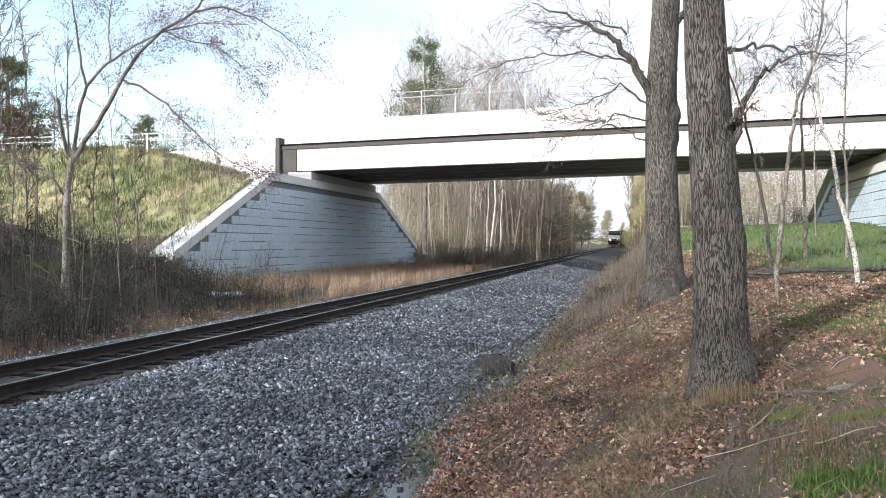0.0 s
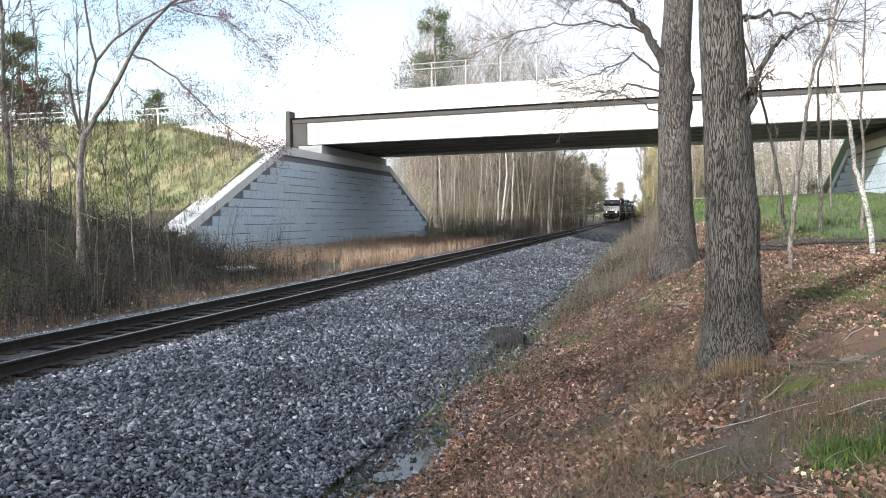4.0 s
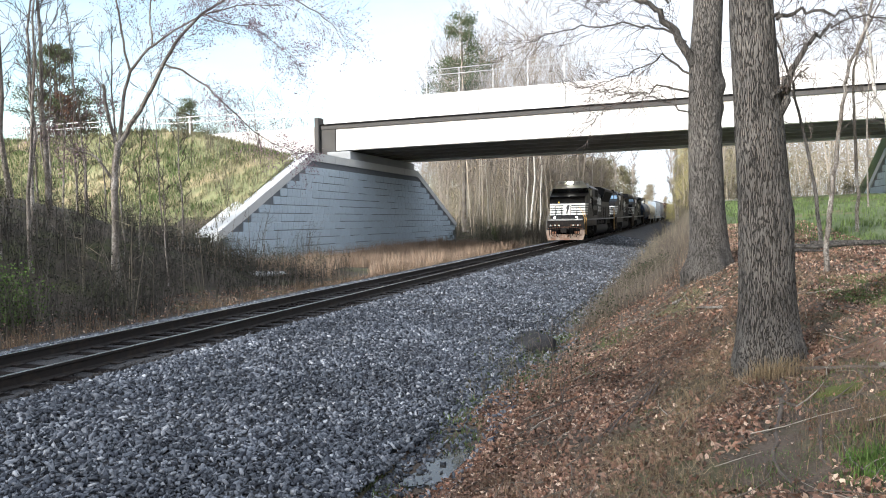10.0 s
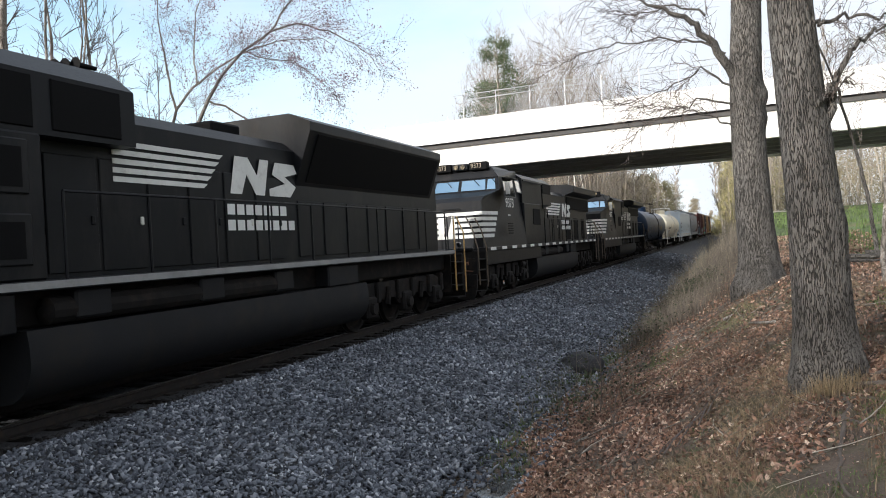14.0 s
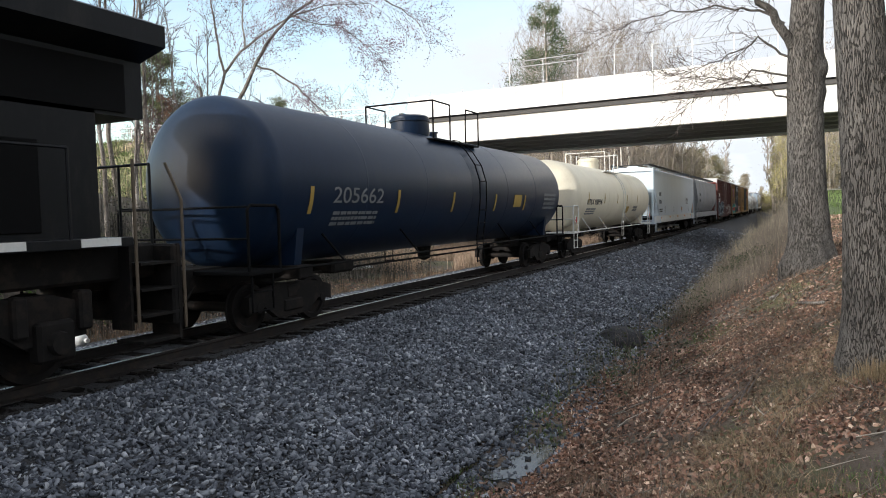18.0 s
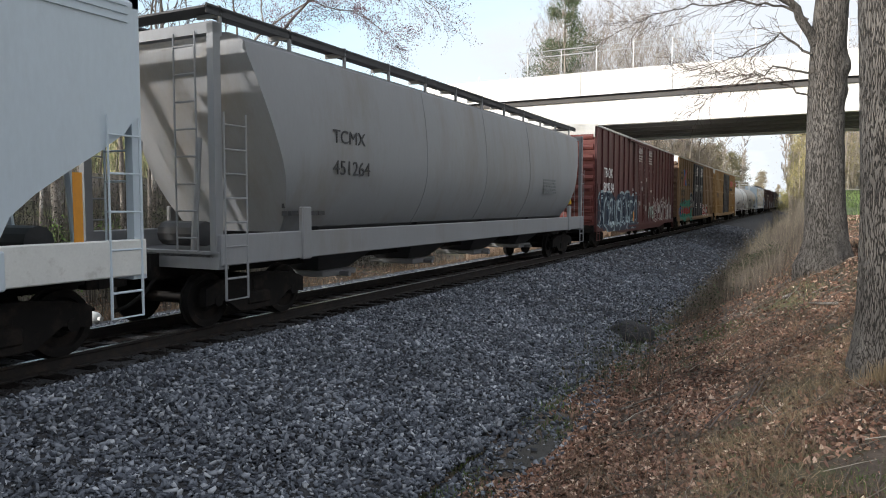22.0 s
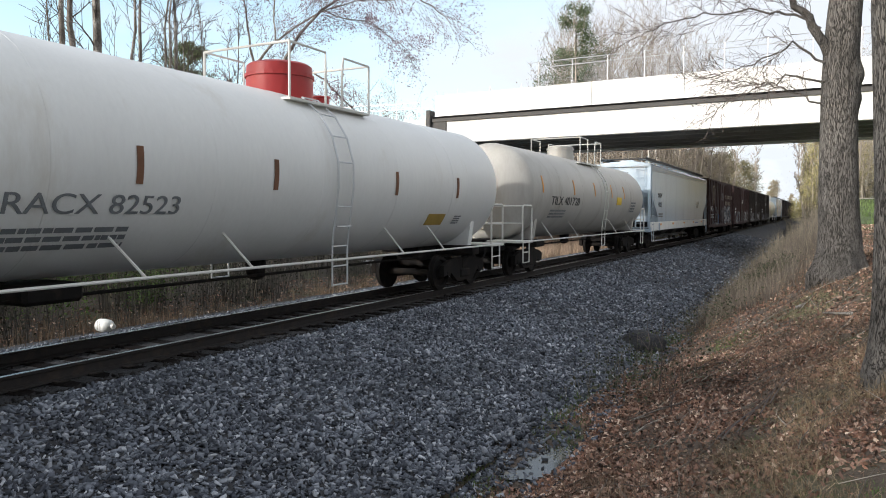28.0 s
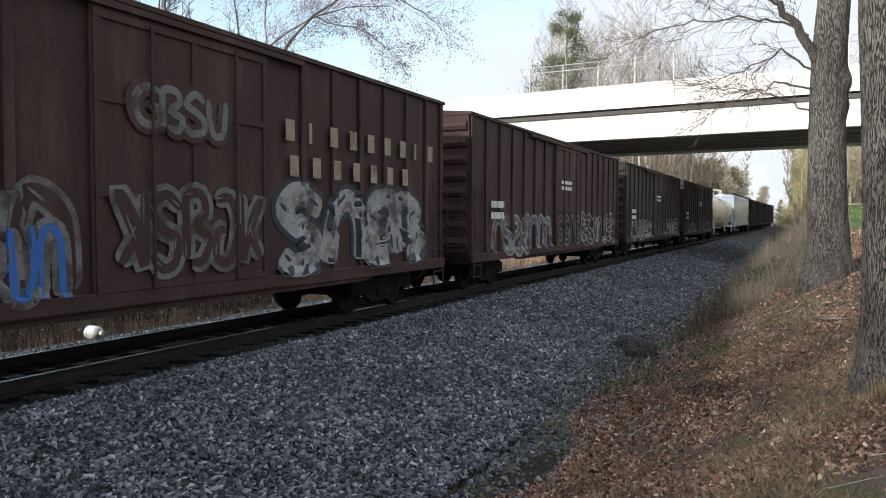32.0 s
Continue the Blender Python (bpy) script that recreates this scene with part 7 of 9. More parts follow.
    for r, ln in ((0, 8), (1, 7)):
        m = Mesh()
        for k in range(ln):
            m.box(xl, xl + 0.006, y0 - 0.1 + k * 0.25, y0 + 0.09 + k * 0.25, 2.32 + 0.27 * r, 2.5 + 0.27 * r)
        c.put("word_bar", m, M_LETTER)["kind"] = "stuff"
    c.words(number, cab0 + 0.42 + 0.1 * kind, 2.98 + 0.12 * kind, 0.34, 1.492, stretch=1.05, name="road_number")
    c.bars(cab0 + 0.75, cab0 + 1.05, 2.8, 2.86, 1, 1.492)
    # walkway rails
    for x in (-1, 1):
        m = Mesh()
        y = h0 + 0.2
        ys = []
        while y < hoodend:
            m.tube([(x * 1.47, y, 1.66), (x * 1.47, y, 2.78)], 0.02, 6)
            ys.append(y)
            y += 1.35
        m.tube([(x * 1.47, ys[0], 2.78), (x * 1.47, ys[-1], 2.78)], 0.02, 6)
        c.put("walkway_rail", m, M_LOCO)
    m = Mesh()
    for x in (-1.0, -0.4, 0.4, 1.0):
        m.tube([(x, L - 0.72, 1.6), (x, L - 0.72, 2.7)], 0.02, 6)
    m.tube([(-1.0, L - 0.72, 2.7), (1.0, L - 0.72, 2.7)], 0.02, 6)
    c.put("end_railing", m, M_LOCO)
    # fuel tank, air tanks, trucks
    side = [(1.42 - 0.5 * (1 - math.cos(t)), 0.78 - 0.5 * math.sin(t)) for t in [math.pi / 2 * k / 8 for k in range(9)]]
    side = [(1.38, 1.15), (1.415, 0.95)] + side
    c.put("fuel_tank", Mesh().prism(side + [(-x, z) for x, z in side[::-1]], 7.9, 16.0), M_TANKGREY, smooth=True)
    for x in (-1, 1):
        c.put("air_reservoir", Mesh().lathe([(0, 0.05), (0.05, 0.17), (4.5, 0.17), (4.55, 0.05)], 12, "y", x * 1.25, 1.35, 8.2), M_UNDER)
        c.put("battery_box", Mesh().box(min(x * 1.0, x * 1.42), max(x * 1.0, x * 1.42), 14.4, 15.6, 1.16, 1.58, 0.03), M_TANKGREY)
    c.put("rear_plate", Mesh().box(-1.45, 1.45, L - 0.8, L - 0.62, 0.5, 1.6, 0.03), M_UNDER)
    add_trucks(c, (4.6, L - 4.3), "loco")
    return c


# -- tank cars --
def tank_car(label, paint, number, L, r, dome=None, rail=None, letter=None, placard=False, blocks=None, numy=4.3, numh=0.3, small=None, strips=None, strip_z=(2.53, 3.05), panel=None, end_text=None, num_z=2.17, numw=1.45, plat=(-0.6, 2.3), dome_at=None, dome_r=0.52, brackets=None, steps=None):
    c = Car("tank_car", label, "tank car", L)
    rail = rail or M_PIPE
    letter = letter or M_FADEDLET
    cz = 2.55
    c.round = (r, cz)
    a, b = 0.95, L - 0.85
    hl = 0.62
    prof = [(a + hl * (1 - math.cos(t)), r * math.sin(t)) for t in [math.pi / 2 * k / 8 for k in range(9)]]
    prof[0] = (a, 0.02)
    prof += [(b - (q - a), rr) for q, rr in prof[::-1]]
    c.put("tank", Mesh().lathe(prof, 96, "y", 0, cz), paint, "", True)
    for k in range(1, 6):
        y = a + hl + (b - a - 2 * hl) * k / 6
        c.put("weld_seam", Mesh().lathe([(-0.03, r - 0.01), (-0.02, r + 0.003), (0.02, r + 0.003), (0.03, r - 0.01)], 96, "y", 0, cz, y), paint, "", True)
    c.put("stub_sill", Mesh().box(-0.3, 0.3, 0.55, 3.4, 0.72, 1.12, 0.02), M_UNDER)
    c.put("stub_sill", Mesh().box(-0.3, 0.3, L - 3.4, L - 0.55, 0.72, 1.12, 0.02), M_UNDER)
    for y in (2.3, L - 2.3):
        m = Mesh().prism([(-1.15, 1.0), (1.15, 1.0), (1.32, 2.2), (0.95, 1.5), (-0.95, 1.5), (-1.32, 2.2)], y - 0.1, y + 0.1)
        c.put("saddle", m, paint)
        c.put("bolster", Mesh().box(-1.35, 1.35, y - 0.2, y + 0.2, 0.85, 1.08, 0.02), M_UNDER)
    # end platforms and railings
    for y0, y1, ye in ((0.7, 1.55, 0.75), (L - 1.55, L - 0.7, L - 0.75)):
        c.put("end_platform", Mesh().box(-1.45, 1.45, y0, y1, 1.02, 1.09, 0.01), rail)
        m = Mesh()
        for x in (-1.42, 1.42):
            m.tube([(x, y0 + 0.05, 1.08), (x, y0 + 0.05, 2.05), (x, y0 + 0.12, 2.12), (x, y1 - 0.12, 2.12), (x, y1 - 0.05, 2.05), (x, y1 - 0.05, 1.08)], 0.026, 7)
        m.tube([(-1.42, ye, 1.6), (1.42, ye, 1.6)], 0.02, 6)
        m.tube([(-1.42, ye, 2.1), (1.42, ye, 2.1)], 0.02, 6)
        c.put("end_railing", m, rail)
        for x in (-1.42, 1.42):
            step_iron(c, y0 + 0.1, x, rail, 0.45, 1.05, 0.5)
    for x in (-1.44, 1.44):
        c.put("side_handrail", Mesh().tube([(x, 1.5, 1.06), (x, L - 1.5, 1.06)], 0.022, 7), rail)
        for y in brackets or [3.4 + k * (L - 6.8) / 4.02 for k in (0, 1, 3, 4)]:
            c.put("rail_bracket", Mesh().tube([(x, y, 1.06), (x * 0.8, y - 0.35, 1.62)], 0.02, 6), rail)
        ly = L / 2 + 0.35
        m = Mesh()
        arc = [(math.copysign(1.0, x) * (r + 0.08) * math.cos(t), cz + (r + 0.08) * math.sin(t)) for t in [math.radians(d) for d in (-8, 8, 25, 42, 60)]]
        for u in (ly, ly + 0.45):
            m.tube([(x, u, 0.6), (x, u, 1.3), (x * 1.07, u, 2.0)] + [(p, u, q) for p, q in arc], 0.018, 6)
        for z in (0.62, 0.95, 1.3, 1.65, 2.0):
            m.tube([(x * (1 + 0.07 * (z > 1.4)), ly, z), (x * (1 + 0.07 * (z > 1.4)), ly + 0.45, z)], 0.015, 6)
        for p, q in arc[1:]:
            m.tube([(p, ly, q), (p, ly + 0.45, q)], 0.015, 6)
        c.put("ladder", m, steps or rail)
    # top fittings
    dy = dome_at or L / 2 - 0.6
    p0, p1 = dy + plat[0], dy + plat[1]
    top = cz + r
    d = dome or paint
    bonnet = c.put("bonnet", Mesh().lathe([(-0.1, dome_r - 0.02), (0.05, dome_r), (dome_r - 0.1, dome_r - 0.02), (dome_r - 0.06, dome_r - 0.08), (dome_r - 0.05, 0.0)], 24, "z", 0, top, dy), d, "domed bonnet over the valves", True)
    part("lid_rim", Mesh().lathe([(0.3, dome_r), (0.3, dome_r + 0.02), (0.36, dome_r + 0.02), (0.36, dome_r - 0.02)], 24, "z", 0, top, dy), d, bonnet)
    c.put("manway", Mesh().lathe([(-0.1, 0.16), (0.12, 0.16), (0.13, 0.2), (0.16, 0.19), (0.17, 0.0)], 18, "z", 0, top, dy + 1.25), d, "", True)
    c.put("top_platform", Mesh().box(-1.0, 1.0, p0, p1, top - 0.25, top - 0.21), rail)
    for x in (-0.98, 0.98):
        m = Mesh()
        for y in (p0, p0 + 1.0, p1 - 0.9, p1):
            m.tube([(x, y, top - 0.22), (x, y, top + 0.72 if y in (p0, p1) else top + 0.35)], 0.022, 6)
        m.tube([(x, p0, top + 0.72), (x, p0 + 1.0, top + 0.72), (x, p0 + 1.0, top + 0.35)], 0.022, 6)
        m.tube([(x, p1 - 0.9, top + 0.35), (x, p1 - 0.85, top + 0.72), (x, p1, top + 0.72)], 0.022, 6)
        c.put("top_railing", m, rail)
    for y in (p0, p1):
        c.put("cross_rail", Mesh().tube([(-0.98, y, top + 0.72), (0.98, y, top + 0.72)], 0.022, 6), rail)
    # lettering, reflectors and panels on the curve of the tank
    xs = lambda z: math.sqrt(max(r * r - (z - cz) ** 2, 0)) + 0.006
    zt = num_z
    if number:
        c.words(number, numy, zt, numh, xs(zt + 0.05) + 0.004, letter, numw, "road_number")
    c.bars(numy + 0.1, numy + 1.7, zt - 0.42, zt - 0.12, 3, xs(zt - 0.3), small or letter)
    for y in strips or (2.2, 5.4, 8.0, L - 7.4, L - 5.3):
        c.plate("reflector", y, y + 0.1, *strip_z, blocks or M_ORANGE, xs(sum(strip_z) / 2) + 0.012, 0.006, "upright reflector strip")
    q0, q1, q2, q3 = panel or (L - 6.5, L - 5.7, cz - 0.3, cz + 0.02)
    c.plate("data_panel", q0, q1, q2, q3, M_YELLOW if blocks is None else M_OLDYELLOW, xs(q2 + 0.2), 0.008)
    q0, q1, q2, q3 = end_text or (L - 3.9, L - 3.0, cz - 0.6, cz - 0.1)
    c.bars(q0, q1, q2, q3, 4, xs(q2 + 0.2), small or letter)
    if placard:
        for y in (0.78, L - 1.3):
            m = Mesh().prism([(y, 1.55), (y + 0.2, 1.35), (y + 0.4, 1.55), (y + 0.2, 1.75)], 1.46, 1.475, "x")
            pl = c.put("placard", m, M_WHITE, "white diamond hazard placard")
            part("placard_mark", Mesh().prism([(y + 0.05, 1.55), (y + 0.2, 1.4), (y + 0.35, 1.55), (y + 0.2, 1.7)], 1.472, 1.478, "x"), M_CRIMSON, pl)
    c.put("brake_gear", Mesh().box(-0.5, 0.6, 4.2, 5.0, 0.75, 1.0, 0.05).tube([(0.3, 3.2, 0.8), (0.3, L - 3.2, 0.8)], 0.025, 6), M_UNDER)
    c.put("outlet_valve", Mesh().lathe([(0.0, 0.2), (-0.35, 0.16), (-0.4, 0.05)], 12, "z", 0, 1.08, L / 2), M_UNDER)
    add_trucks(c, (2.3, L - 2.3))
    add_couplers(c)
    return c


# -- covered hoppers --
def hopper(label, paint, mark, number, L, round_side=False, sill=None):
    c = Car("covered_hopper", label, "hopper car", L)
    a, b = (0.75, L - 1.0) if round_side else (0.5, L - 0.5)
    zt, zb = 4.34, 1.45
    n = 16
    if round_side:
        def width(z):
            t = (z - 2.75) / 1.6
            return 1.53 - (0.5 * abs(t / 0.83) ** 2.1 if z < 2.75 else 0.17 * t * t)
        zs = [1.42 + (zt - 1.42) * k / n for k in range(n + 1)]
        half = [(width(z), z) for z in zs] + [(1.05, zt + 0.16), (0.4, zt + 0.24)]
    else:
        half = [(1.5, zb), (1.5, 1.75), (1.5, 2.0), (1.5, 2.25), (1.5, 2.5), (1.5, 2.75), (1.5, 2.95), (1.5, zt), (1.42, zt + 0.08), (1.0, zt + 0.18), (0.4, zt + 0.24)]
    ring = half + [(-x, z) for x, z in half[::-1]]
    # the body's ends slope inwards below
    fa = (lambda z: a + 0.75 + max(0.0, 4.15 - z) * 0.42) if round_side else (lambda z: a + 0.12 + 1.75 * smooth((2.95 - z) / 1.5) ** 0.8)
    m = Mesh()
    k = len(ring)
    m.v = [(x, fa(z), z) for x, z in ring] + [(x, L - fa(z), z) for x, z in ring]
    m.f = [(i, (i + 1) % k, k + (i + 1) % k, k + i) for i in range(k)]
    for i in range(k // 2 - 1):
        m.f += [(i, k - 1 - i, k - 2 - i, i + 1), (k + i, k + i + 1, 2 * k - 2 - i, 2 * k - 1 - i)]
    c.put("hopper_body", m, paint, "", round_side)
    if not round_side:
        for z in (zt - 0.02, zt - 0.12, zt - 0.22):
            for x in (-1.52, 1.5):
                c.put("eave_rib", Mesh().box(x, x + 0.02, a + 0.2, b - 0.2, z - 0.03, z), M_HOPGREY if paint is M_HOPBLUE else paint)
    else:
        for y in (L * 0.34, L * 0.5, L * 0.66):
            c.put("weld_seam", Mesh().tube([(width(z) + 0.002, y, z) for z in zs], 0.012, 5), paint)
    for x in (-1.54, 1.42):
        c.put("side_sill", Mesh().box(x, x + 0.12, a + 0.02, b - 0.02, 1.0, 1.45, 0.015), sill or paint, "pale side sill")
    c.put("centre_sill", Mesh().box(-0.3, 0.3, 0.6, L - 0.6, 0.75, 1.15), M_UNDER)
    # end frames, slope braces, ladders
    for ya, d in ((a, 1), (b, -1)):
        for x in (-1.46, 1.34):
            c.put("end_post", Mesh().box(x, x + 0.12, min(ya, ya + d * 0.14), max(ya, ya + d * 0.14), 1.12, zt + 0.1), paint)
        c.put("end_beam", Mesh().box(-1.46, 1.46, min(ya, ya + d * 0.14), max(ya, ya + d * 0.14), zt - 0.04, zt + 0.12), paint)
        c.put("end_sill", Mesh().box(-1.5, 1.5, min(ya, ya + d * 0.2), max(ya, ya + d * 0.2), 0.95, 1.2), paint)
        c.put("end_deck", Mesh().box(-1.4, 1.4, min(ya, ya + d * 1.9), max(ya, ya + d * 1.9), 1.12, 1.16), M_HOPDARK)
        for x in (-0.75, 0.55):
            c.put("slope_brace", Mesh().tube([(x + 0.1, ya + d * 0.35, 1.16), (x + 0.1, ya + d * 0.5, 2.9)], 0.05, 6), paint)
        c.put("brake_tank", Mesh().lathe([(0, 0.05), (0.04, 0.2), (0.9, 0.2), (0.94, 0.05)], 12, "x", -0.4, 1.42, ya + d * 0.75), M_HOPDARK)
        for x in (-1.54, 1.54):
            ladder(c, ya + (0.1 if d > 0 else -0.55), x, 1.1, 2.95 if not round_side else 3.2, 0.45, 4 if not round_side else 6, paint)
            step_iron(c, ya + (0.1 if d > 0 else -0.55), x, paint, 0.5, 1.12, 0.45)
        ladder(c, ya - d * 0.03, 0.72, 1.2, zt, 0.42, 8, paint, across=True)
        # dark shadow plate of the lower end cut-out
        for x in (-1, 1):
            c.put("jacking_pad", Mesh().box(min(x * 1.48, x * 1.58), max(x * 1.48, x * 1.58), ya + d * 1.95 - 0.12, ya + d * 1.95 + 0.12, 0.98, 1.85 if round_side else 1.4, 0.02), paint)
    # roof hatches and running boards
    c.put("hatch_trough", Mesh().box(-0.36, 0.36, a + 1.0, b - 1.0, zt + 0.2, zt + 0.36, 0.02), paint)
    for x0, x1 in ((-1.2, -0.75), (0.75, 1.2)):
        rb = c.put("running_board", Mesh().box(x0, x1, a + 0.15, b - 0.15, zt + 0.38, zt + 0.41), M_HOPDARK, "grey steel grating walkway")
        y = a + 0.4
        while y < b:
            part("walkway_post", Mesh().box(x0, x1, y, y + 0.05, zt + 0.3, zt + 0.38).box(x1 - 0.05 if x1 > 0 else x0, x1 if x1 > 0 else x0 + 0.05, y, y + 0.05, zt + 0.02, zt + 0.46), paint, rb)
            y += 1.6
        part("walkway_edge", Mesh().box(x1 - 0.02 if x1 > 0 else x0, x1 if x1 > 0 else x0 + 0.02, a + 0.15, b - 0.15, zt + 0.3, zt + 0.44), M_HOPDARK, rb)
    for y in (a + 0.1, b - 0.5):
        c.put("end_running_board", Mesh().box(-1.2, 1.2, y, y + 0.4, zt + 0.36, zt + 0.39), M_HOPDARK)
    # discharge hoppers with gates
    w = (L - 6.4) / 4
    for k in range(4):
        y0 = 3.2 + k * w
        m = Mesh().add([(-1.35, y0 + 0.1, 1.5), (1.35, y0 + 0.1, 1.5), (1.35, y0 + w - 0.1, 1.5), (-1.35, y0 + w - 0.1, 1.5),
                        (-0.45, y0 + w * 0.36, 0.58), (0.45, y0 + w * 0.36, 0.58), (0.45, y0 + w * 0.64, 0.58), (-0.45, y0 + w * 0.64, 0.58)],
                       [(0, 1, 2, 3), (7, 6, 5, 4), (0, 4, 5, 1), (1, 5, 6, 2), (2, 6, 7, 3), (3, 7, 4, 0)])
        ho = c.put("discharge_hopper", m, M_HOPDARK)
        part("gate", Mesh().box(-0.62, 0.62, y0 + w * 0.34, y0 + w * 0.66, 0.46, 0.58, 0.02).tube([(-0.8, y0 + w * 0.5, 0.5), (0.85, y0 + w * 0.5, 0.5)], 0.05, 7), M_HOPGREY, ho)
    xb = 1.505 if not round_side else width(2.7) + 0.006
    c.words(mark, 2.3 if not round_side else 3.5, 2.75 if not round_side else 2.98, 0.24, xb, M_DARKLET, 1.1, "reporting_mark")
    c.words(number, 2.3 if not round_side else 3.5, 2.25 if not round_side else 2.42, 0.26, xb, M_DARKLET, 1.1, "road_number")
    c.bars(2.4, 3.6, 1.7, 1.95, 2, xb if not round_side else width(1.8), M_DARKLET)
    c.bars(L - 5.8, L - 4.5, 2.25, 2.75, 5, xb, M_FADEDLET)
    if mark == "FINX":
        c.plate("end_strip", L - 1.5, L - 1.38, 1.36, 2.25, M_ORANGE, xb, label="tall orange reflective strip")
    if mark == "SHQX":
        c.bars(L - 6.2, L - 4.9, 1.22, 1.31, 1, 1.541, M_FADEBLUE)
        c.bars(L - 2.6, L - 1.7, 1.3, 1.42, 2, 1.541, M_FADEDLET)
    for k in range(0 if round_side else 5):
        y = 2.6 + k * (L - 6) / 4
        c.plate("reflector", y, y + 0.5, 1.26, 1.36, M_ORANGE, 1.541, 0.006)
    if mark == "FINX":
        c.plate("data_panel", L * 0.6, L * 0.6 + 0.45, 1.75, 2.0, M_ORANGE, xb if not round_side else width(1.8) + 0.004)
    for k in range(4 if mark == "FINX" else 0):
        y = 4.6 + k * (L - 9) / 3
        c.plate("reflector_strip", y, y + 0.1, 1.62, 2.05, M_DARKLET, 1.506 if not round_side else width(1.8) + 0.004)
    if mark and not round_side:
        c.words(mark, a + 0.11, 3.85, 0.2, -0.45, M_DARKLET, 1.0, "end_mark", True)
        c.words(number, a + 0.11, 3.5, 0.2, -0.45, M_DARKLET, 1.0, "end_number", True)
    add_trucks(c, (2.1, L - 2.1))
    add_couplers(c)
    return c


# -- boxcars --
def boxcar(label, paint, L, top, door=(8.0, 13.1), ribs=7, end_paint=None, door_paint=None, bands=False, roof=None, sill_z=0.8, two_doors=True, belly=0.09):
    c = Car("boxcar", label, "boxcar", L)
    a = 1.0 if L > 20 else 0.78
    b = L - a
    hw = 1.42
    end_paint, door_paint = end_paint or paint, door_paint or paint
    c.put("body", Mesh().prism([(-hw, sill_z + 0.1), (hw, sill_z + 0.1), (hw, top), (0, top + 0.12), (-hw, top)], a, b), paint, "steel box body")
    c.put("roof", Mesh().prism([(-hw - 0.06, top - 0.04), (hw + 0.06, top - 0.04), (hw + 0.06, top + 0.03), (0, top + 0.16), (-hw - 0.06, top + 0.03)], a - 0.05, b + 0.05), roof or paint)
    for x in (-1, 1):
        m = Mesh().box(min(x * hw, x * (hw + 0.09)), max(x * hw, x * (hw + 0.09)), a, b, sill_z - 0.02, sill_z + 0.2, 0.01)
        m.prism([(a + 2.9, sill_z - 0.02), (a + 3.3 + 12 * (belly - 0.09), sill_z - belly), (b - 3.3 - 12 * (belly - 0.09), sill_z - belly), (b - 2.9, sill_z - 0.02)], min(x * hw, x * (hw + 0.05)), max(x * hw, x * (hw + 0.05)), "x")
        c.put("side_sill", m, paint)
        ys = [a + 0.02] + [a + (door[0] - a) * (k + 1) / (ribs + 1) for k in range(ribs)] + [door[1] + (b - door[1]) * k / (ribs + 1) for k in range(1, ribs + 1)] + [b - 0.14]
        rib = None
        c.posts = [(y - 0.03, y + 0.12) for y in ys] + [(door[0], door[1])]
        for y in ys:
            if rib is None:
                rib = c.put("side_post", Mesh().box(min(x * hw, x * (hw + 0.06)), max(x * hw, x * (hw + 0.06)), 0, 0.12, sill_z + 0.15, top - 0.06, 0.012), paint)
                rib.location = (0, y - L / 2, 0)
            else:
                c.again("side_post", rib, Matrix.Translation((0, y - 0.03, 0)))
        if bands:
            for z in (sill_z + 0.85 + 0.02, 3.0, 4.2):
                for y0, y1 in ((a + 0.1, door[0] - 0.05), (door[1] + 0.05, b - 0.1)):
                    c.put("side_band", Mesh().box(min(x * hw, x * (hw + 0.05)), max(x * hw, x * (hw + 0.05)), y0, y1, z, z + 0.07), paint)
        # doors with frames, bars and locking rods
        n = 2 if two_doors else 1
        w = (door[1] - door[0]) / n
        for k in range(n):
            y0 = door[0] + k * w
            d = c.put("door", Mesh().box(min(x * hw, x * (hw + 0.07)), max(x * hw, x * (hw + 0.07)), y0 + 0.03, y0 + w - 0.03, sill_z + 0.12, top - 0.15, 0.015), door_paint, "sliding side door")
            m = Mesh()
            for z in (sill_z + 0.2, sill_z + (top - sill_z) * 0.36, sill_z + (top - sill_z) * 0.66, top - 0.3):
                m.box(min(x * hw, x * (hw + 0.1)), max(x * hw, x * (hw + 0.1)), y0 + 0.05, y0 + w - 0.05, z, z + 0.09)
            for y in (y0 + 0.05, y0 + w - 0.15, y0 + w * 0.5):
                m.box(min(x * hw, x * (hw + 0.095)), max(x * hw, x * (hw + 0.095)), y, y + 0.1, sill_z + 0.15, top - 0.2)
            part("door_frame", m, door_paint, d)
            r = Mesh()
            for y in (y0 + w * 0.28, y0 + w * 0.76):
                r.tube([(x * (hw + 0.12), y, sill_z + 0.2), (x * (hw + 0.12), y, top - 0.25)], 0.022, 6)
            part("lock_rod", r, door_paint, d)
        for z in (sill_z + 0.06, top - 0.12):
            c.put("door_track", Mesh().box(min(x * hw, x * (hw + 0.13)), max(x * hw, x * (hw + 0.13)), door[0] - (2.4 if n == 1 else 1.2), door[1] + 0.8, z - 0.04, z + 0.04), paint)
    # ribbed ends
    for ya, d in ((a, -1), (b, 1)):
        z = sill_z + 0.35
        while z < top - 0.3:
            pr = [(ya, z), (ya + d * 0.07, z + 0.05), (ya + d * 0.1, z + 0.14), (ya + d * 0.07, z + 0.23), (ya, z + 0.28)]
            c.put("end_rib", Mesh().prism(pr, -hw + 0.08, hw - 0.08, "x"), end_paint)
            z += 0.42
        c.put("end_panel", Mesh().box(-hw + 0.02, hw - 0.02, min(ya, ya + d * 0.015), max(ya, ya + d * 0.015), sill_z + 0.12, top - 0.1), end_paint)
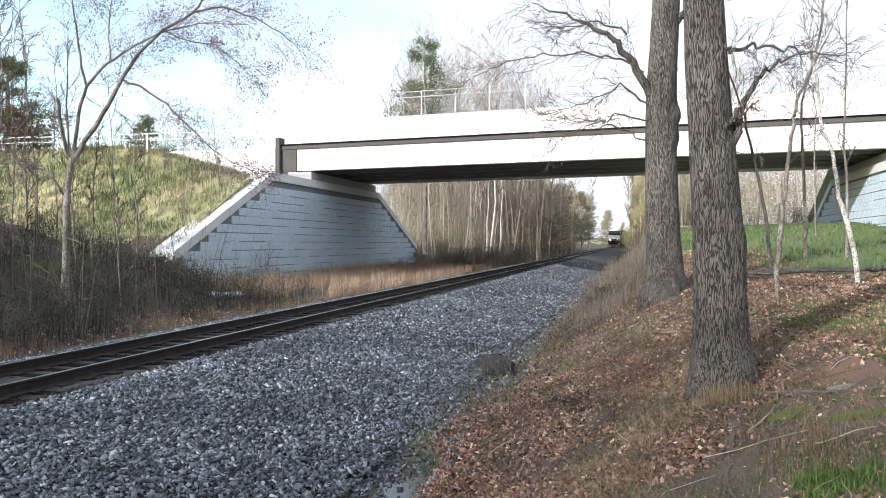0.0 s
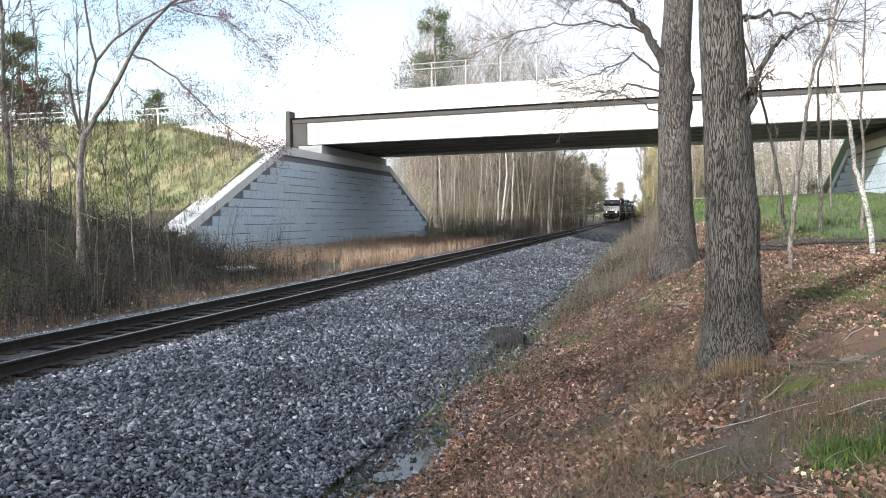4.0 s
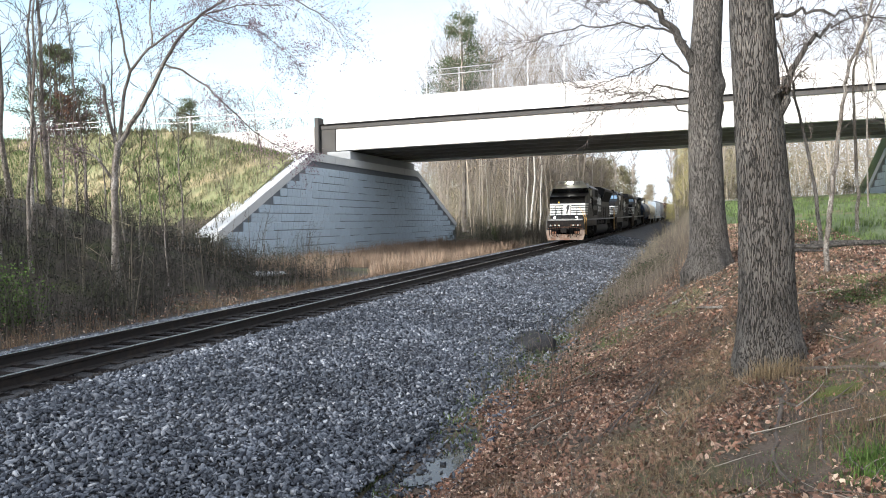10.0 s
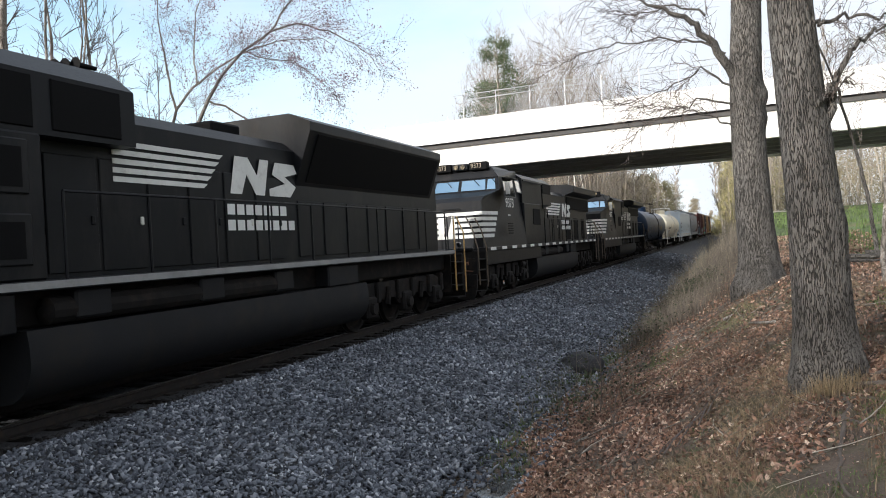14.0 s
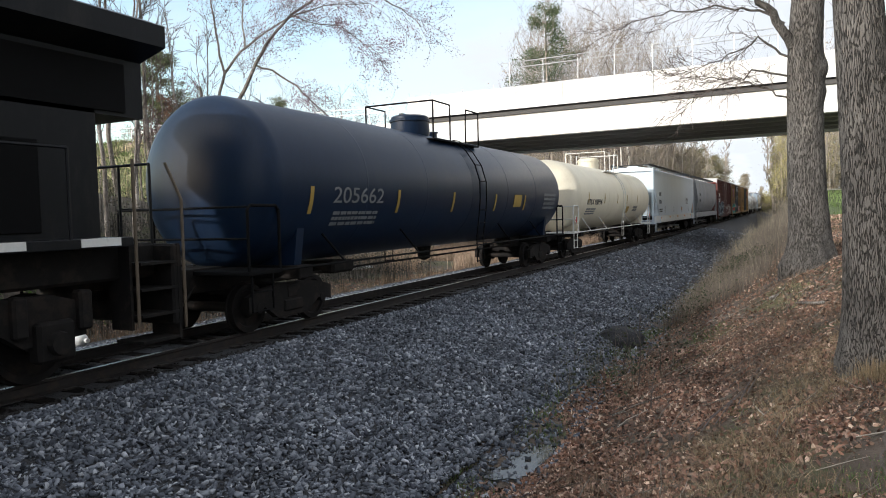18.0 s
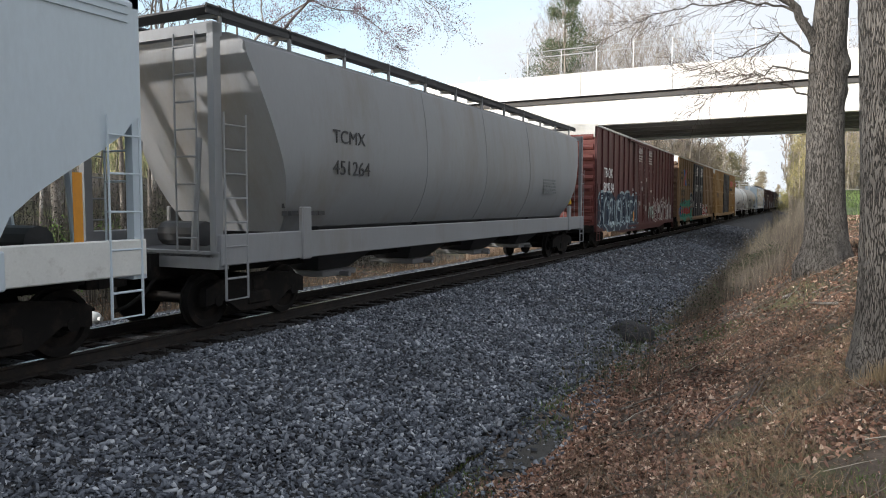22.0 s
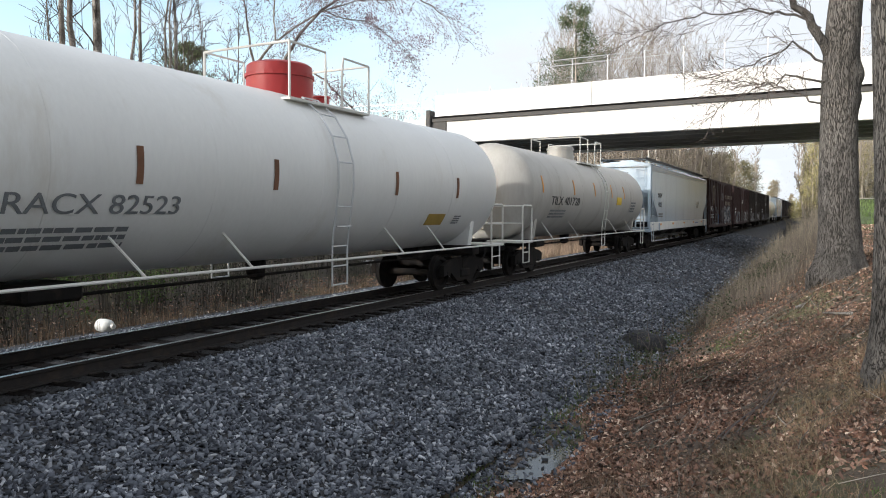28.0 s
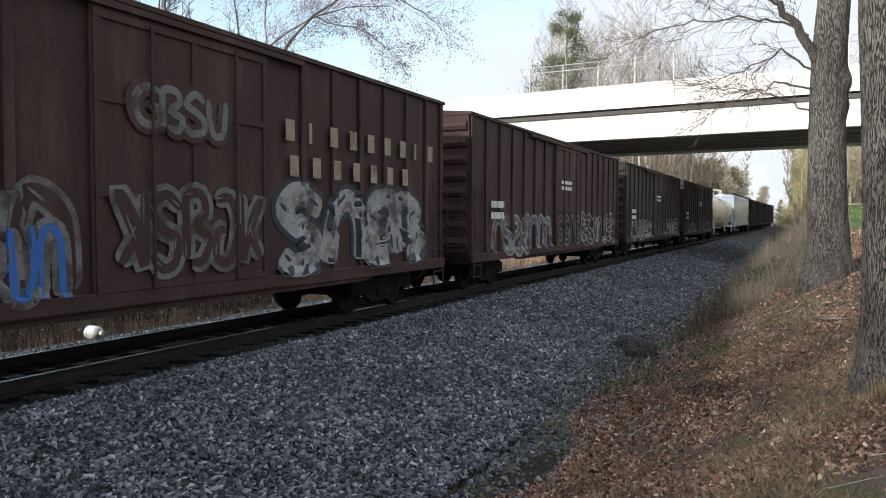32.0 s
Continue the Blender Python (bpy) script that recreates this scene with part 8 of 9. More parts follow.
        c.put("end_top", Mesh().box(-hw + 0.02, hw - 0.02, min(ya, ya + d * 0.03), max(ya, ya + d * 0.03), top - 0.42, top - 0.04), roof or end_paint, "pale top strip of the car's end")
        c.put("end_sill", Mesh().box(-1.4, 1.4, min(ya, ya + d * 0.12), max(ya, ya + d * 0.12), 0.75, 1.05), M_UNDER)
        ladder(c, ya + d * 0.14, 0.85, 1.0, 2.6, 0.42, 4, end_paint, across=True)
        c.put("brake_step", Mesh().box(-0.8, 0.5, min(ya, ya + d * 0.3), max(ya, ya + d * 0.3), 1.15, 1.18), M_UNDER)
        if d < 0:
            c.put("hand_brake", Mesh().lathe([(0, 0.24), (-0.03, 0.26), (-0.06, 0.24)], 16, "y", -0.55, 2.2, ya - 0.16), M_UNDER)
            c.put("end_box", Mesh().box(0.05, 0.45, ya - 0.14, ya, 1.9, 2.5, 0.02), M_YELLOW if paint is M_BOXRED else end_paint)
        for x in (-1.5, 1.5):
            ladder(c, ya + (0.1 if d < 0 else -0.55), x, 1.0, 2.75, 0.45, 4, paint)
            step_iron(c, ya + (0.08 if d < 0 else -0.53), x, paint, 0.42, 1.0, 0.45)
    c.put("centre_sill", Mesh().box(-0.35, 0.35, 0.6, L - 0.6, 0.72, 1.02), M_UNDER)
    c.put("brake_gear", Mesh().box(-0.6, 0.4, L * 0.42, L * 0.5, 0.6, 0.9, 0.05), M_UNDER)
    add_trucks(c, (2.75, L - 2.75))
    add_couplers(c)
    return c


TRAIN = []


def couple(c):
    TRAIN.append((c, sum(k.L for k, _ in TRAIN) + c.L / 2))
    return c


couple(loco(0, "1043"))
couple(loco(1, "9373"))
couple(loco(1, "4012"))
couple(tank_car("dark blue-black tank car with yellow reflector strips", M_TANKBLUE, "205662", 18.8, 1.5, rail=M_GRILLE, letter=M_FADEDLET, numy=3.0, numh=0.3, blocks=M_OLDYELLOW, strips=(2.3, 5.4, 8.2, 11.05, 13.57), strip_z=(1.97, 2.45), panel=(12.62, 13.28, 2.08, 2.45), end_text=(15.6, 16.9, 2.0, 2.6)))
couple(tank_car("cream tank car with black lettering and hazard placards", M_TANKCREAM, "UTLX 930796", 18.7, 1.5, placard=True, numy=2.75, numh=0.24, numw=1.35, letter=M_DARKLET, small=M_FADEDLET, blocks=M_OLDYELLOW, strips=(2.9, 5.8, 8.52, 10.8, 13.55), strip_z=(2.23, 2.68), panel=(11.03, 11.66, 1.74, 2.08), end_text=(12.8, 13.95, 1.82, 2.14)))
couple(hopper("pale grey straight-sided covered hopper car", M_HOPLIGHT, "FINX", "50026", 20.9, sill=M_WHITE))
couple(hopper("dull grey round-sided covered hopper car with dusty sill", M_HOPGREY, "TCMX", "451264", 20.7, True))

c = couple(boxcar("maroon high boxcar with ribbed sides and graffiti", M_BOXRED, 20.9, 5.1, (8.05, 13.05), 6, end_paint=M_BOXRED_END, roof=M_ROOF, belly=0.2))
c.words("TB OX", 2.15, 3.05, 0.42, X_RIB, stretch=0.85, name="reporting_mark")
c.words("88 92 84", 2.1, 2.42, 0.42, X_RIB, stretch=0.85, name="road_number")
graffiti(c, 1.5, 8.8, 0.84, 2.25, M_NAVY, M_PALEBLUE, 6, 61, X_RIB, M_NAVY, 2.0)
graffiti(c, 1.5, 8.8, 0.84, 2.25, M_PALEBLUE, M_NAVY, 9, 5, X_RIB + 0.016, M_PALEBLUE, 0.6, 0.14)
c.put("graffiti_drop", Mesh().prism([(7.75, 1.1), (7.9, 1.05), (8.0, 1.3), (7.92, 1.6), (7.8, 1.45)], X_RIB + 0.032, X_RIB + 0.036, "x"), M_ORANGE)
c.put("end_panel", Mesh().box(-1.4, 1.4, 0.93, 0.995, 4.62, 5.05), M_ROOF, "pale panel at the end's top")
graffiti(c, 13.2, 18.8, 0.9, 2.25, M_BOXRED, M_OLDWHITE, 6, 8, X_RIB, M_OLDWHITE, 0.75)
graffiti(c, 11.6, 13.0, 1.1, 1.8, M_SEAFOAM, M_BOXRED, 2, 9, 1.525, M_DULL, 0.8)
for y in (8.9, 11.4):
    c.bars(y, y + 0.85, 4.05, 4.42, 3, 1.525, M_OLDWHITE)
    graffiti(c, y - 0.1, y + 0.8, 4.48, 4.72, M_BOXRED, M_OLDWHITE, 4, int(y * 9), 1.525, M_OLDWHITE, 0.4)
for y, z, w, h in ((9.2, 1.85, 0.2, 0.2), (9.5, 2.98, 0.35, 0.1), (9.7, 2.6, 0.22, 0.2), (10.3, 1.75, 0.12, 0.14), (10.75, 1.55, 0.24, 0.28), (11.66, 1.8, 0.18, 0.2), (7.5, 2.55, 0.2, 0.14), (10.8, 3.1, 0.22, 0.18), (12.0, 2.55, 0.5, 0.12)):
    c.plate("sticker", y, y + w, z, z + h, M_OLDWHITE, 1.525)
c.put("routing_board", Mesh().box(1.42, 1.5, 15.9, 16.55, 4.4, 4.6, 0.01), M_BOXRED, "small board on the side")

c = couple(boxcar("weathered yellow boxcar with black doors and colourful graffiti", M_BOXTAN, 20.9, 5.1, (8.0, 12.9), 6, end_paint=M_BOXTAN_END, door_paint=M_DOORBLACK, bands=True, roof=M_ROOF))
c.words("TB OX", 2.1, 2.5, 0.42, X_RIB, M_DARKLET, 0.85, "reporting_mark")
c.words("63 96 26", 2.1, 1.92, 0.42, X_RIB, M_DARKLET, 0.85, "road_number")
c.words("next", 1.95, 3.95, 0.25, X_RIB, M_DARKLET, 0.95, "slogan")
c.words("load", 1.95, 3.6, 0.25, X_RIB, M_DARKLET, 0.95, "slogan")
c.words("any", 5.2, 3.55, 0.25, X_RIB, M_DARKLET, 0.95, "slogan")
c.words("road", 5.2, 3.2, 0.25, X_RIB, M_DARKLET, 0.95, "slogan")
c.put("logo_bar", Mesh().prism([(2.95, 4.3), (3.4, 4.3), (4.4, 3.2), (3.95, 3.2)], X_RIB, X_RIB + 0.006, "x"), M_BLUE)
c.put("logo_bar", Mesh().prism([(2.95, 3.2), (3.4, 3.2), (4.4, 4.3), (3.95, 4.3)], X_RIB, X_RIB + 0.009, "x"), M_CRIMSON)
graffiti(c, 2.0, 7.4, 0.8, 2.1, M_TEAL, M_TEAL, 7, 12, X_RIB, M_INK, 1.7)
graffiti(c, 2.0, 6.6, 1.28, 1.62, M_CRIMSON, M_CRIMSON, 9, 13, X_RIB + 0.012, M_BLUE, 1.5)
graffiti(c, 1.3, 2.2, 1.1, 1.7, M_BLUE, M_INK, 2, 17, X_RIB + 0.012, M_YELLOW, 1.8)
graffiti(c, 6.3, 7.9, 1.5, 2.6, M_INK, M_SILVER, 2, 15, X_RIB + 0.012)
graffiti(c, 13.3, 16.6, 0.98, 1.85, M_CRIMSON, M_WHITE, 5, 19, X_RIB, M_TEAL)
for y in (8.2, 10.7):
    c.bars(y + 0.4, y + 1.6, 4.05, 4.75, 6, 1.525)
    c.bars(y + 0.3, y + 1.7, 2.9, 3.5, 2, 1.525)
    graffiti(c, y + 0.3, y + 1.9, 2.8, 3.4, M_SILVER, M_DOORBLACK, 3, int(y * 7), 1.527)
    c.bars(y + 0.5, y + 1.3, 1.6, 2.0, 3, 1.525)

c = couple(boxcar("golden yellow boxcar with dark doors and horizontal bands", M_BOXYEL, 20.9, 5.1, (8.0, 12.9), 6, door_paint=M_DOORBLACK, bands=True, roof=M_ROOF))
c.words("TB OX", 2.1, 2.5, 0.42, X_RIB, M_DARKLET, 0.85, "reporting_mark")
c.words("POOLING EXPERTS", 13.4, 3.3, 0.24, X_RIB, M_DARKLET, 0.95, "slogan")
for k in range(3):
    c.put("logo_block", Mesh().box(X_RIB, X_RIB + 0.006, 14.2 + k * 0.9, 14.85 + k * 0.9, 3.75, 4.35), M_CRIMSON)
c.plate("sticker", 16.9, 17.6, 1.35, 1.52, M_YELLOW, X_RIB)
c.plate("sticker", 14.4, 14.75, 1.3, 1.45, M_WHITE, X_RIB)

couple(tank_car("white tank car with a red bonnet on top", M_TANKWHITE, "RACX 82523", 17.6, 1.52, dome=M_REDDOME, numy=3.47, numh=0.24, blocks=M_RUST, strips=(2.6, 5.08, 7.58, 11.16, 13.88), strip_z=(2.24, 2.71), panel=(12.8, 13.6, 1.62, 1.87), end_text=(14.1, 14.45, 1.64, 1.85), num_z=1.87, numw=1.3, plat=(-0.9, 1.5), dome_at=9.5, dome_r=0.62, brackets=(3.2, 5.25, 7.17, 11.6, 13.4), steps=M_GALV))
couple(tank_car("dusty grey-white tank car with orange strips", M_TANKDUST, "TILX 401728", 17.9, 1.5, numy=3.1, numh=0.28, letter=M_DARKLET, small=M_FADEDLET))
couple(hopper("clean pale blue-grey covered hopper car", M_HOPBLUE, "SHQX", "41823", 20.9, sill=M_WHITE))

for k in range(4):
    c = couple(boxcar(("brown boxcar with faded lettering and graffiti", "brown boxcar covered with pale graffiti", "dark brown boxcar with rust and scratches", "sooty old boxcar with dull graffiti")[k], (M_BOXBROWN, M_BOXBROWN, M_BOXOLD, M_BOXOLD)[k], 17.3, 4.55, (7.4, 10.5), 6, two_doors=False))
    if k == 0:
        c.words("SNC 21152", 0.955, 4.28, 0.17, 0.2, M_LETTER, 0.9, "end_number", True)
        c.words("SNC", 1.95, 2.1, 0.34, X_RIB, stretch=0.95, name="reporting_mark")
        c.words("21 15 2", 2.1, 1.5, 0.32, X_RIB, stretch=1.2, name="road_number")
        shield = [(3.1, 3.9), (3.3, 4.1), (3.6, 3.95), (3.9, 4.1), (4.15, 3.85), (4.1, 3.0), (3.65, 2.55), (3.2, 3.0)]
        m = Mesh()
        for p, q in zip(shield, shield[1:] + shield[:1]):
            m.tube([(X_RIB, p[0], p[1]), (X_RIB, q[0], q[1])], 0.03, 4)
        c.put("faded_shield", m, M_CREAMLET, "faded outline of a shield emblem")
        for row, z, ln in ((0, 3.15, 9), (1, 2.58, 7)):
            m = Mesh()
            for i in range(ln):
                y = 10.9 + i * 0.6 + 0.1 * row
                m.box(X_RIB, X_RIB + 0.006, y, y + (0.08 if (row, i) in ((0, 1), (0, 7)) else 0.22), z, z + 0.34)
            c.put("word_bar", m, M_CREAMLET, "tan word bars")["kind"] = "stuff"
        graffiti(c, 10.8, 15.6, 1.05, 2.35, M_SILVER, M_INK, 4, 31, X_RIB, M_INK, 1.5)
        graffiti(c, 3.3, 7.2, 1.0, 2.3, M_BOXBROWN, M_DULL, 5, 33, X_RIB, M_DULL)
        graffiti(c, 7.7, 10.3, 1.2, 2.3, M_BOXBROWN, M_DULL, 5, 35, 1.525, M_DULL)
        graffiti(c, 6.4, 7.1, 0.95, 1.9, M_BLUE, M_DULL, 2, 36, X_RIB + 0.012, M_DULL)
        graffiti(c, 8.0, 9.6, 3.0, 3.6, M_DULL, M_BOXBROWN, 4, 37, 1.525, M_DULL)
    else:
        graffiti(c, 2.2, 7.2, 0.9, 2.2 - 0.2 * k, M_DULL, M_SILVER if k < 3 else M_DULL, 7, 40 + k, X_RIB, M_BLUE if k == 1 else M_SILVER, 0.8)
        graffiti(c, 7.6, 10.3, 1.0, 2.0, M_BOXOLD, M_DULL, 4, 45 + k, 1.525, M_SILVER, 0.7)
        graffiti(c, 10.8, 15.8, 0.9, 2.3 - 0.2 * k, M_BOXOLD, M_SILVER if k < 3 else M_DULL, 7, 50 + k, X_RIB, M_SILVER, 0.7)
        c.bars(2.0, 2.9, 1.9, 2.5, 2, X_RIB)
        c.bars(8.0, 9.2, 2.9, 3.3, 2, 1.525)
couple(tank_car("cream tank car far back in the train", M_TANKCREAM, "", 17.6, 1.5))
couple(hopper("white covered hopper car far back in the train", M_HOPBLUE, "", "", 20.9))
for k in range(4):
    couple(boxcar("dark boxcar at the train's end", M_BOXOLD, 17.3, 4.55, (7.4, 10.5), 6, two_doors=False))

LEAD = [(0.0, 190.0), (3.0, 149.5), (6.0, 108.0), (8.0, 81.2), (9.0, 67.7), (10.0, 54.0), (11.0, 40.3), (12.0, 26.3), (13.0, 12.2), (14.0, -2.25), (15.0, -16.7), (18.0, -59.4), (19.0, -73.75), (20.0, -89.1), (22.0, -118.8), (24.0, -148.4), (25.0, -163.0), (28.0, -208.1), (29.0, -223.2), (30.0, -238.1), (31.0, -252.8), (32.0, -267.3)]


def lead(t):
    """Where the train's front coupler is along y."""
    for (a, ya), (b, yb) in zip(LEAD, LEAD[1:]):
        if t <= b:
            return ya + (yb - ya) * (t - a) / (b - a)


def car_pose(y):
    e = 6.5
    a, b = Vector((tx(y - e), y - e, tz(y - e))), Vector((tx(y + e), y + e, tz(y + e)))
    d = b - a
    return pose((a.x + b.x) / 2 - 0.7175, y, (a.z + b.z) / 2, math.degrees(math.atan2(d.z, d.y)), 0, -math.degrees(math.atan2(d.x, d.y)))

# ---- leaves, grasses, brush and small things on the ground ----
def grass(name, spots, hmin, hmax, width, material, label, seed, lean=0.25, per=1):
    rng = np.random.default_rng(seed)
    p = np.array(spots)
    n = len(p)
    h = rng.uniform(hmin, hmax, n)
    a = rng.uniform(0, 2 * np.pi, n)
    ca, sa = np.cos(a), np.sin(a)
    b = rng.uniform(0, 2 * np.pi, n)
    ld = rng.normal(0, lean, n) * h
    w = width * rng.uniform(0.6, 1.3, n)
    v = np.zeros((n, 5, 3))
    v[:, 0] = p - np.stack([ca * w, sa * w, 0 * w], -1)
    v[:, 1] = p + np.stack([ca * w, sa * w, 0 * w], -1)
    mid = p + np.stack([np.cos(b) * ld * 0.35, np.sin(b) * ld * 0.35, h * 0.55], -1)
    v[:, 2] = mid + np.stack([ca * w, sa * w, 0 * w], -1) * 0.7
    v[:, 3] = mid - np.stack([ca * w, sa * w, 0 * w], -1) * 0.7
    v[:, 4] = p + np.stack([np.cos(b) * ld, np.sin(b) * ld, h * (1 - 0.3 * np.abs(ld) / h)], -1)
    f = np.array([(0, 1, 2), (0, 2, 3), (3, 2, 4)])
    faces = (f[None] + (np.arange(n) * 5)[:, None, None]).reshape(-1, 3)
    return fast_mesh(name, v.reshape(-1, 3), faces, material, label, "grass")


def spots(rng, n, x0, x1, y0, y1, keep=None, clump=0.0, sink=0.02):
    out = []
    while len(out) < n:
        x, y = rng.uniform(x0, x1), rng.uniform(y0, y1)
        if keep and not keep(x, y):
            continue
        k = 1
        if clump:
            k = rng.randint(5, 12)
        for _ in range(k):
            u, v = (x + rng.gauss(0, clump), y + rng.gauss(0, clump)) if clump else (x, y)
            out.append((u, v, ground_z(u, v) - sink))
    return out


R = random.Random(11)
# leaf litter on the near bank, thick at its foot
def dry(x, y):
    """Clear of the puddle."""
    return ((x - 5.3) / 0.33) ** 2 + ((y - 8.3) / 1.2) ** 2 > 1


def litter(n, x0, x1, y0, y1, name, seed, keep=None, size=(0.035, 0.075)):
    rng = np.random.default_rng(seed)
    p = np.array(spots(random.Random(seed), n, x0, x1, y0, y1, lambda x, y: dry(x, y) and (keep is None or keep(x, y)), sink=-0.012))
    n = len(p)
    shape = np.array([(-0.6, 0, 0.12), (-0.2, -0.32, 0.0), (0.3, -0.26, 0.06), (0.62, 0, 0.2), (0.25, 0.3, 0.05), (-0.25, 0.28, 0.1)])
    shapes = np.repeat(shape[None], n, 0) * rng.uniform(0.7, 1.3, (n, 6, 3))
    scatter(name, p, shapes, rng.uniform(*size, n), turns(rng, n, 0.55), np.array([(0, 1, 2, 3, 4, 5)]), M_LEAF, "fallen brown oak leaves on the bank", "leaves")


chance = random.Random(41)
litter(44000, 5.15, 9.8, 2.5, 14, "fallen_leaves", 1, lambda x, y: chance.random() < 0.55 + noise.noise((x * 0.7, y * 0.7, 2)) * 1.1 + 0.16 * (7.8 - x), size=(0.028, 0.075))
litter(26000, 5.3, 12.5, 2.5, 15, "ground_debris", 21, lambda x, y: chance.random() < 0.6 + noise.noise((x * 1.3, y * 1.3, 12)) * 0.9, size=(0.008, 0.024))
litter(5000, 9.2, 12, 2.5, 14, "fallen_leaves", 4, lambda x, y: chance.random() < 0.4 + noise.noise((x * 0.9, y * 0.9, 2)), size=(0.02, 0.06))
litter(20000, 5.4, 12.5, 14, 30, "fallen_leaves", 2, size=(0.035, 0.075))
litter(9000, 9.0, 15, 9, 20, "fallen_leaves", 3, lambda x, y: chance.random() < 0.5 + noise.noise((x * 0.5, y * 0.5, 7)))

litter(15000, -7.5, -3.0, 2, 40, "fallen_leaves", 24, None, size=(0.03, 0.08))

# short grass, straw and weeds
grass("grass", spots(R, 16000, 9.6, 16, 3.5, 20, lambda x, y: chance.random() < 0.35 + noise.noise((x * 0.6, y * 0.6, 4)) * 1.5, 0.05), 0.02, 0.07, 0.003, M_BLADE, "short green grass on the bank's top", 3)
grass("grass", spots(R, 20000, 10, 34, 20, 50, lambda x, y: x > 10 + (30 - y) * 0.15, 0.1), 0.1, 0.3, 0.014, M_BLADE, "green lawn that rises to the bridge", 4)
grass("dry_grass", spots(R, 17000, 6.0, 11.5, 2.5, 14, lambda x, y: chance.random() < 0.35 + noise.noise((x * 0.8, y * 0.5, 14)) * 1.2, 0.05), 0.05, 0.2, 0.0032, M_STRAW, "matted straw-coloured grass on the bank", 5, 1.3)
grass("dry_grass", spots(R, 9000, 5.6, 11.5, 14, 24, lambda x, y: chance.random() < 0.35 + noise.noise((x * 0.8, y * 0.5, 14)) * 1.2, 0.08), 0.05, 0.2, 0.004, M_STRAW, "matted straw-coloured grass on the bank", 15, 1.0)
grass("dry_grass", spots(R, 3200, 5.6, 8.2, 17, 46, lambda x, y: noise.noise((x * 0.5, y * 0.3, 24)) > -0.05, 0.15), 0.15, 0.6, 0.006, M_GREYSTRAW, "grey dry grass along the ditch", 6, 0.45)
grass("weeds", spots(R, 2600, 4.5, 5.6, 6, 20, lambda x, y: noise.noise((x * 0.9, y * 0.6, 34)) > 0.1, 0.06), 0.03, 0.14, 0.008, M_BLADE, "low green weeds by the puddle", 7, 0.5)
grass("grass_tuft", spots(R, 500, 9.4, 10.4, 5.4, 6.8, None, 0.07), 0.04, 0.11, 0.004, M_BLADE, "green grass tuft near the path", 8, 0.4)
grass("dry_grass_tuft", spots(R, 420, 9.2, 9.8, 6.2, 7.2, None, 0.06), 0.06, 0.2, 0.003, M_STRAW, "dry grass tuft near the path", 9, 0.5)
grass("golden_grass", spots(R, 8000, 6.3, 10.2, 3.5, 16, lambda x, y: abs(x - (6.0 + 0.27 * y)) < 0.45 + 0.5 * noise.noise((x * 1.2, y * 0.7, 84)), 0.05), 0.06, 0.22, 0.003, M_GOLDSTRAW, "golden matted grass down the bank", 16, 2.2)
grass("golden_grass", spots(R, 900, 8.95, 9.35, 8.7, 9.15, None, 0.08), 0.1, 0.3, 0.003, M_GOLDSTRAW, "golden grass tuft at the oak's foot", 17, 0.4)
grass("grass", spots(R, 16000, 9.2, 13.5, 4.5, 16, lambda x, y: noise.noise((x * 0.55, y * 0.55, 4)) > 0.08 and y > 5.0, 0.07), 0.03, 0.1, 0.0045, M_BLADE, "green grass patches among the leaves", 18, 0.6)
grass("weeds", spots(R, 2400, 6.5, 8.4, 10, 15, lambda x, y: noise.noise((x * 0.8, y * 0.5, 94)) > 0.15, 0.06), 0.03, 0.09, 0.005, M_BLADE, "grey-green weeds on the bank", 19, 0.6)
grass("weeds", spots(R, 7000, 6.6, 9.4, 5, 16, lambda x, y: noise.noise((x * 0.6, y * 0.35, 104)) > 0.05, 0.07), 0.04, 0.14, 0.004, M_GREYSTRAW, "grey matted stems on the bank", 20, 1.4)
# tall broom sedge before the left wall
grass("tall_dry_grass", spots(R, 26000, -13.6, -4.8, 26, 63, lambda x, y: x < -5.4 - max(0, 34 - y) * 0.7 and noise.noise((x * 0.3, y * 0.3, 44)) > -0.3, 0.16), 0.25, 1.1, 0.010, M_SEDGE, "tall russet dry grass before the wall", 10, 0.3)
grass("tall_dry_grass", spots(R, 5000, -5.6, -3.6, 2, 40, lambda x, y: noise.noise((x * 0.7, y * 0.5, 54)) > -0.05, 0.08), 0.15, 0.7, 0.006, M_STRAW, "thin dry stalks beside the track", 12, 0.2)
grass("slope_grass", spots(R, 26000, -46, -14.8, 29, 45, lambda x, y: ground_z(x, y) > 2.0, 0.2), 0.15, 0.5, 0.02, M_SLOPESTRAW, "yellow-green grass on the road embankment", 13, 0.4)
grass("slope_grass", spots(R, 16000, -46, -16.5, 30, 45, lambda x, y: ground_z(x, y) > 2.4 and noise.noise((x * 0.2, y * 0.2, 64)) > -0.1, 0.2), 0.15, 0.45, 0.02, M_BLADE, "green grass on the road embankment", 14, 0.4)


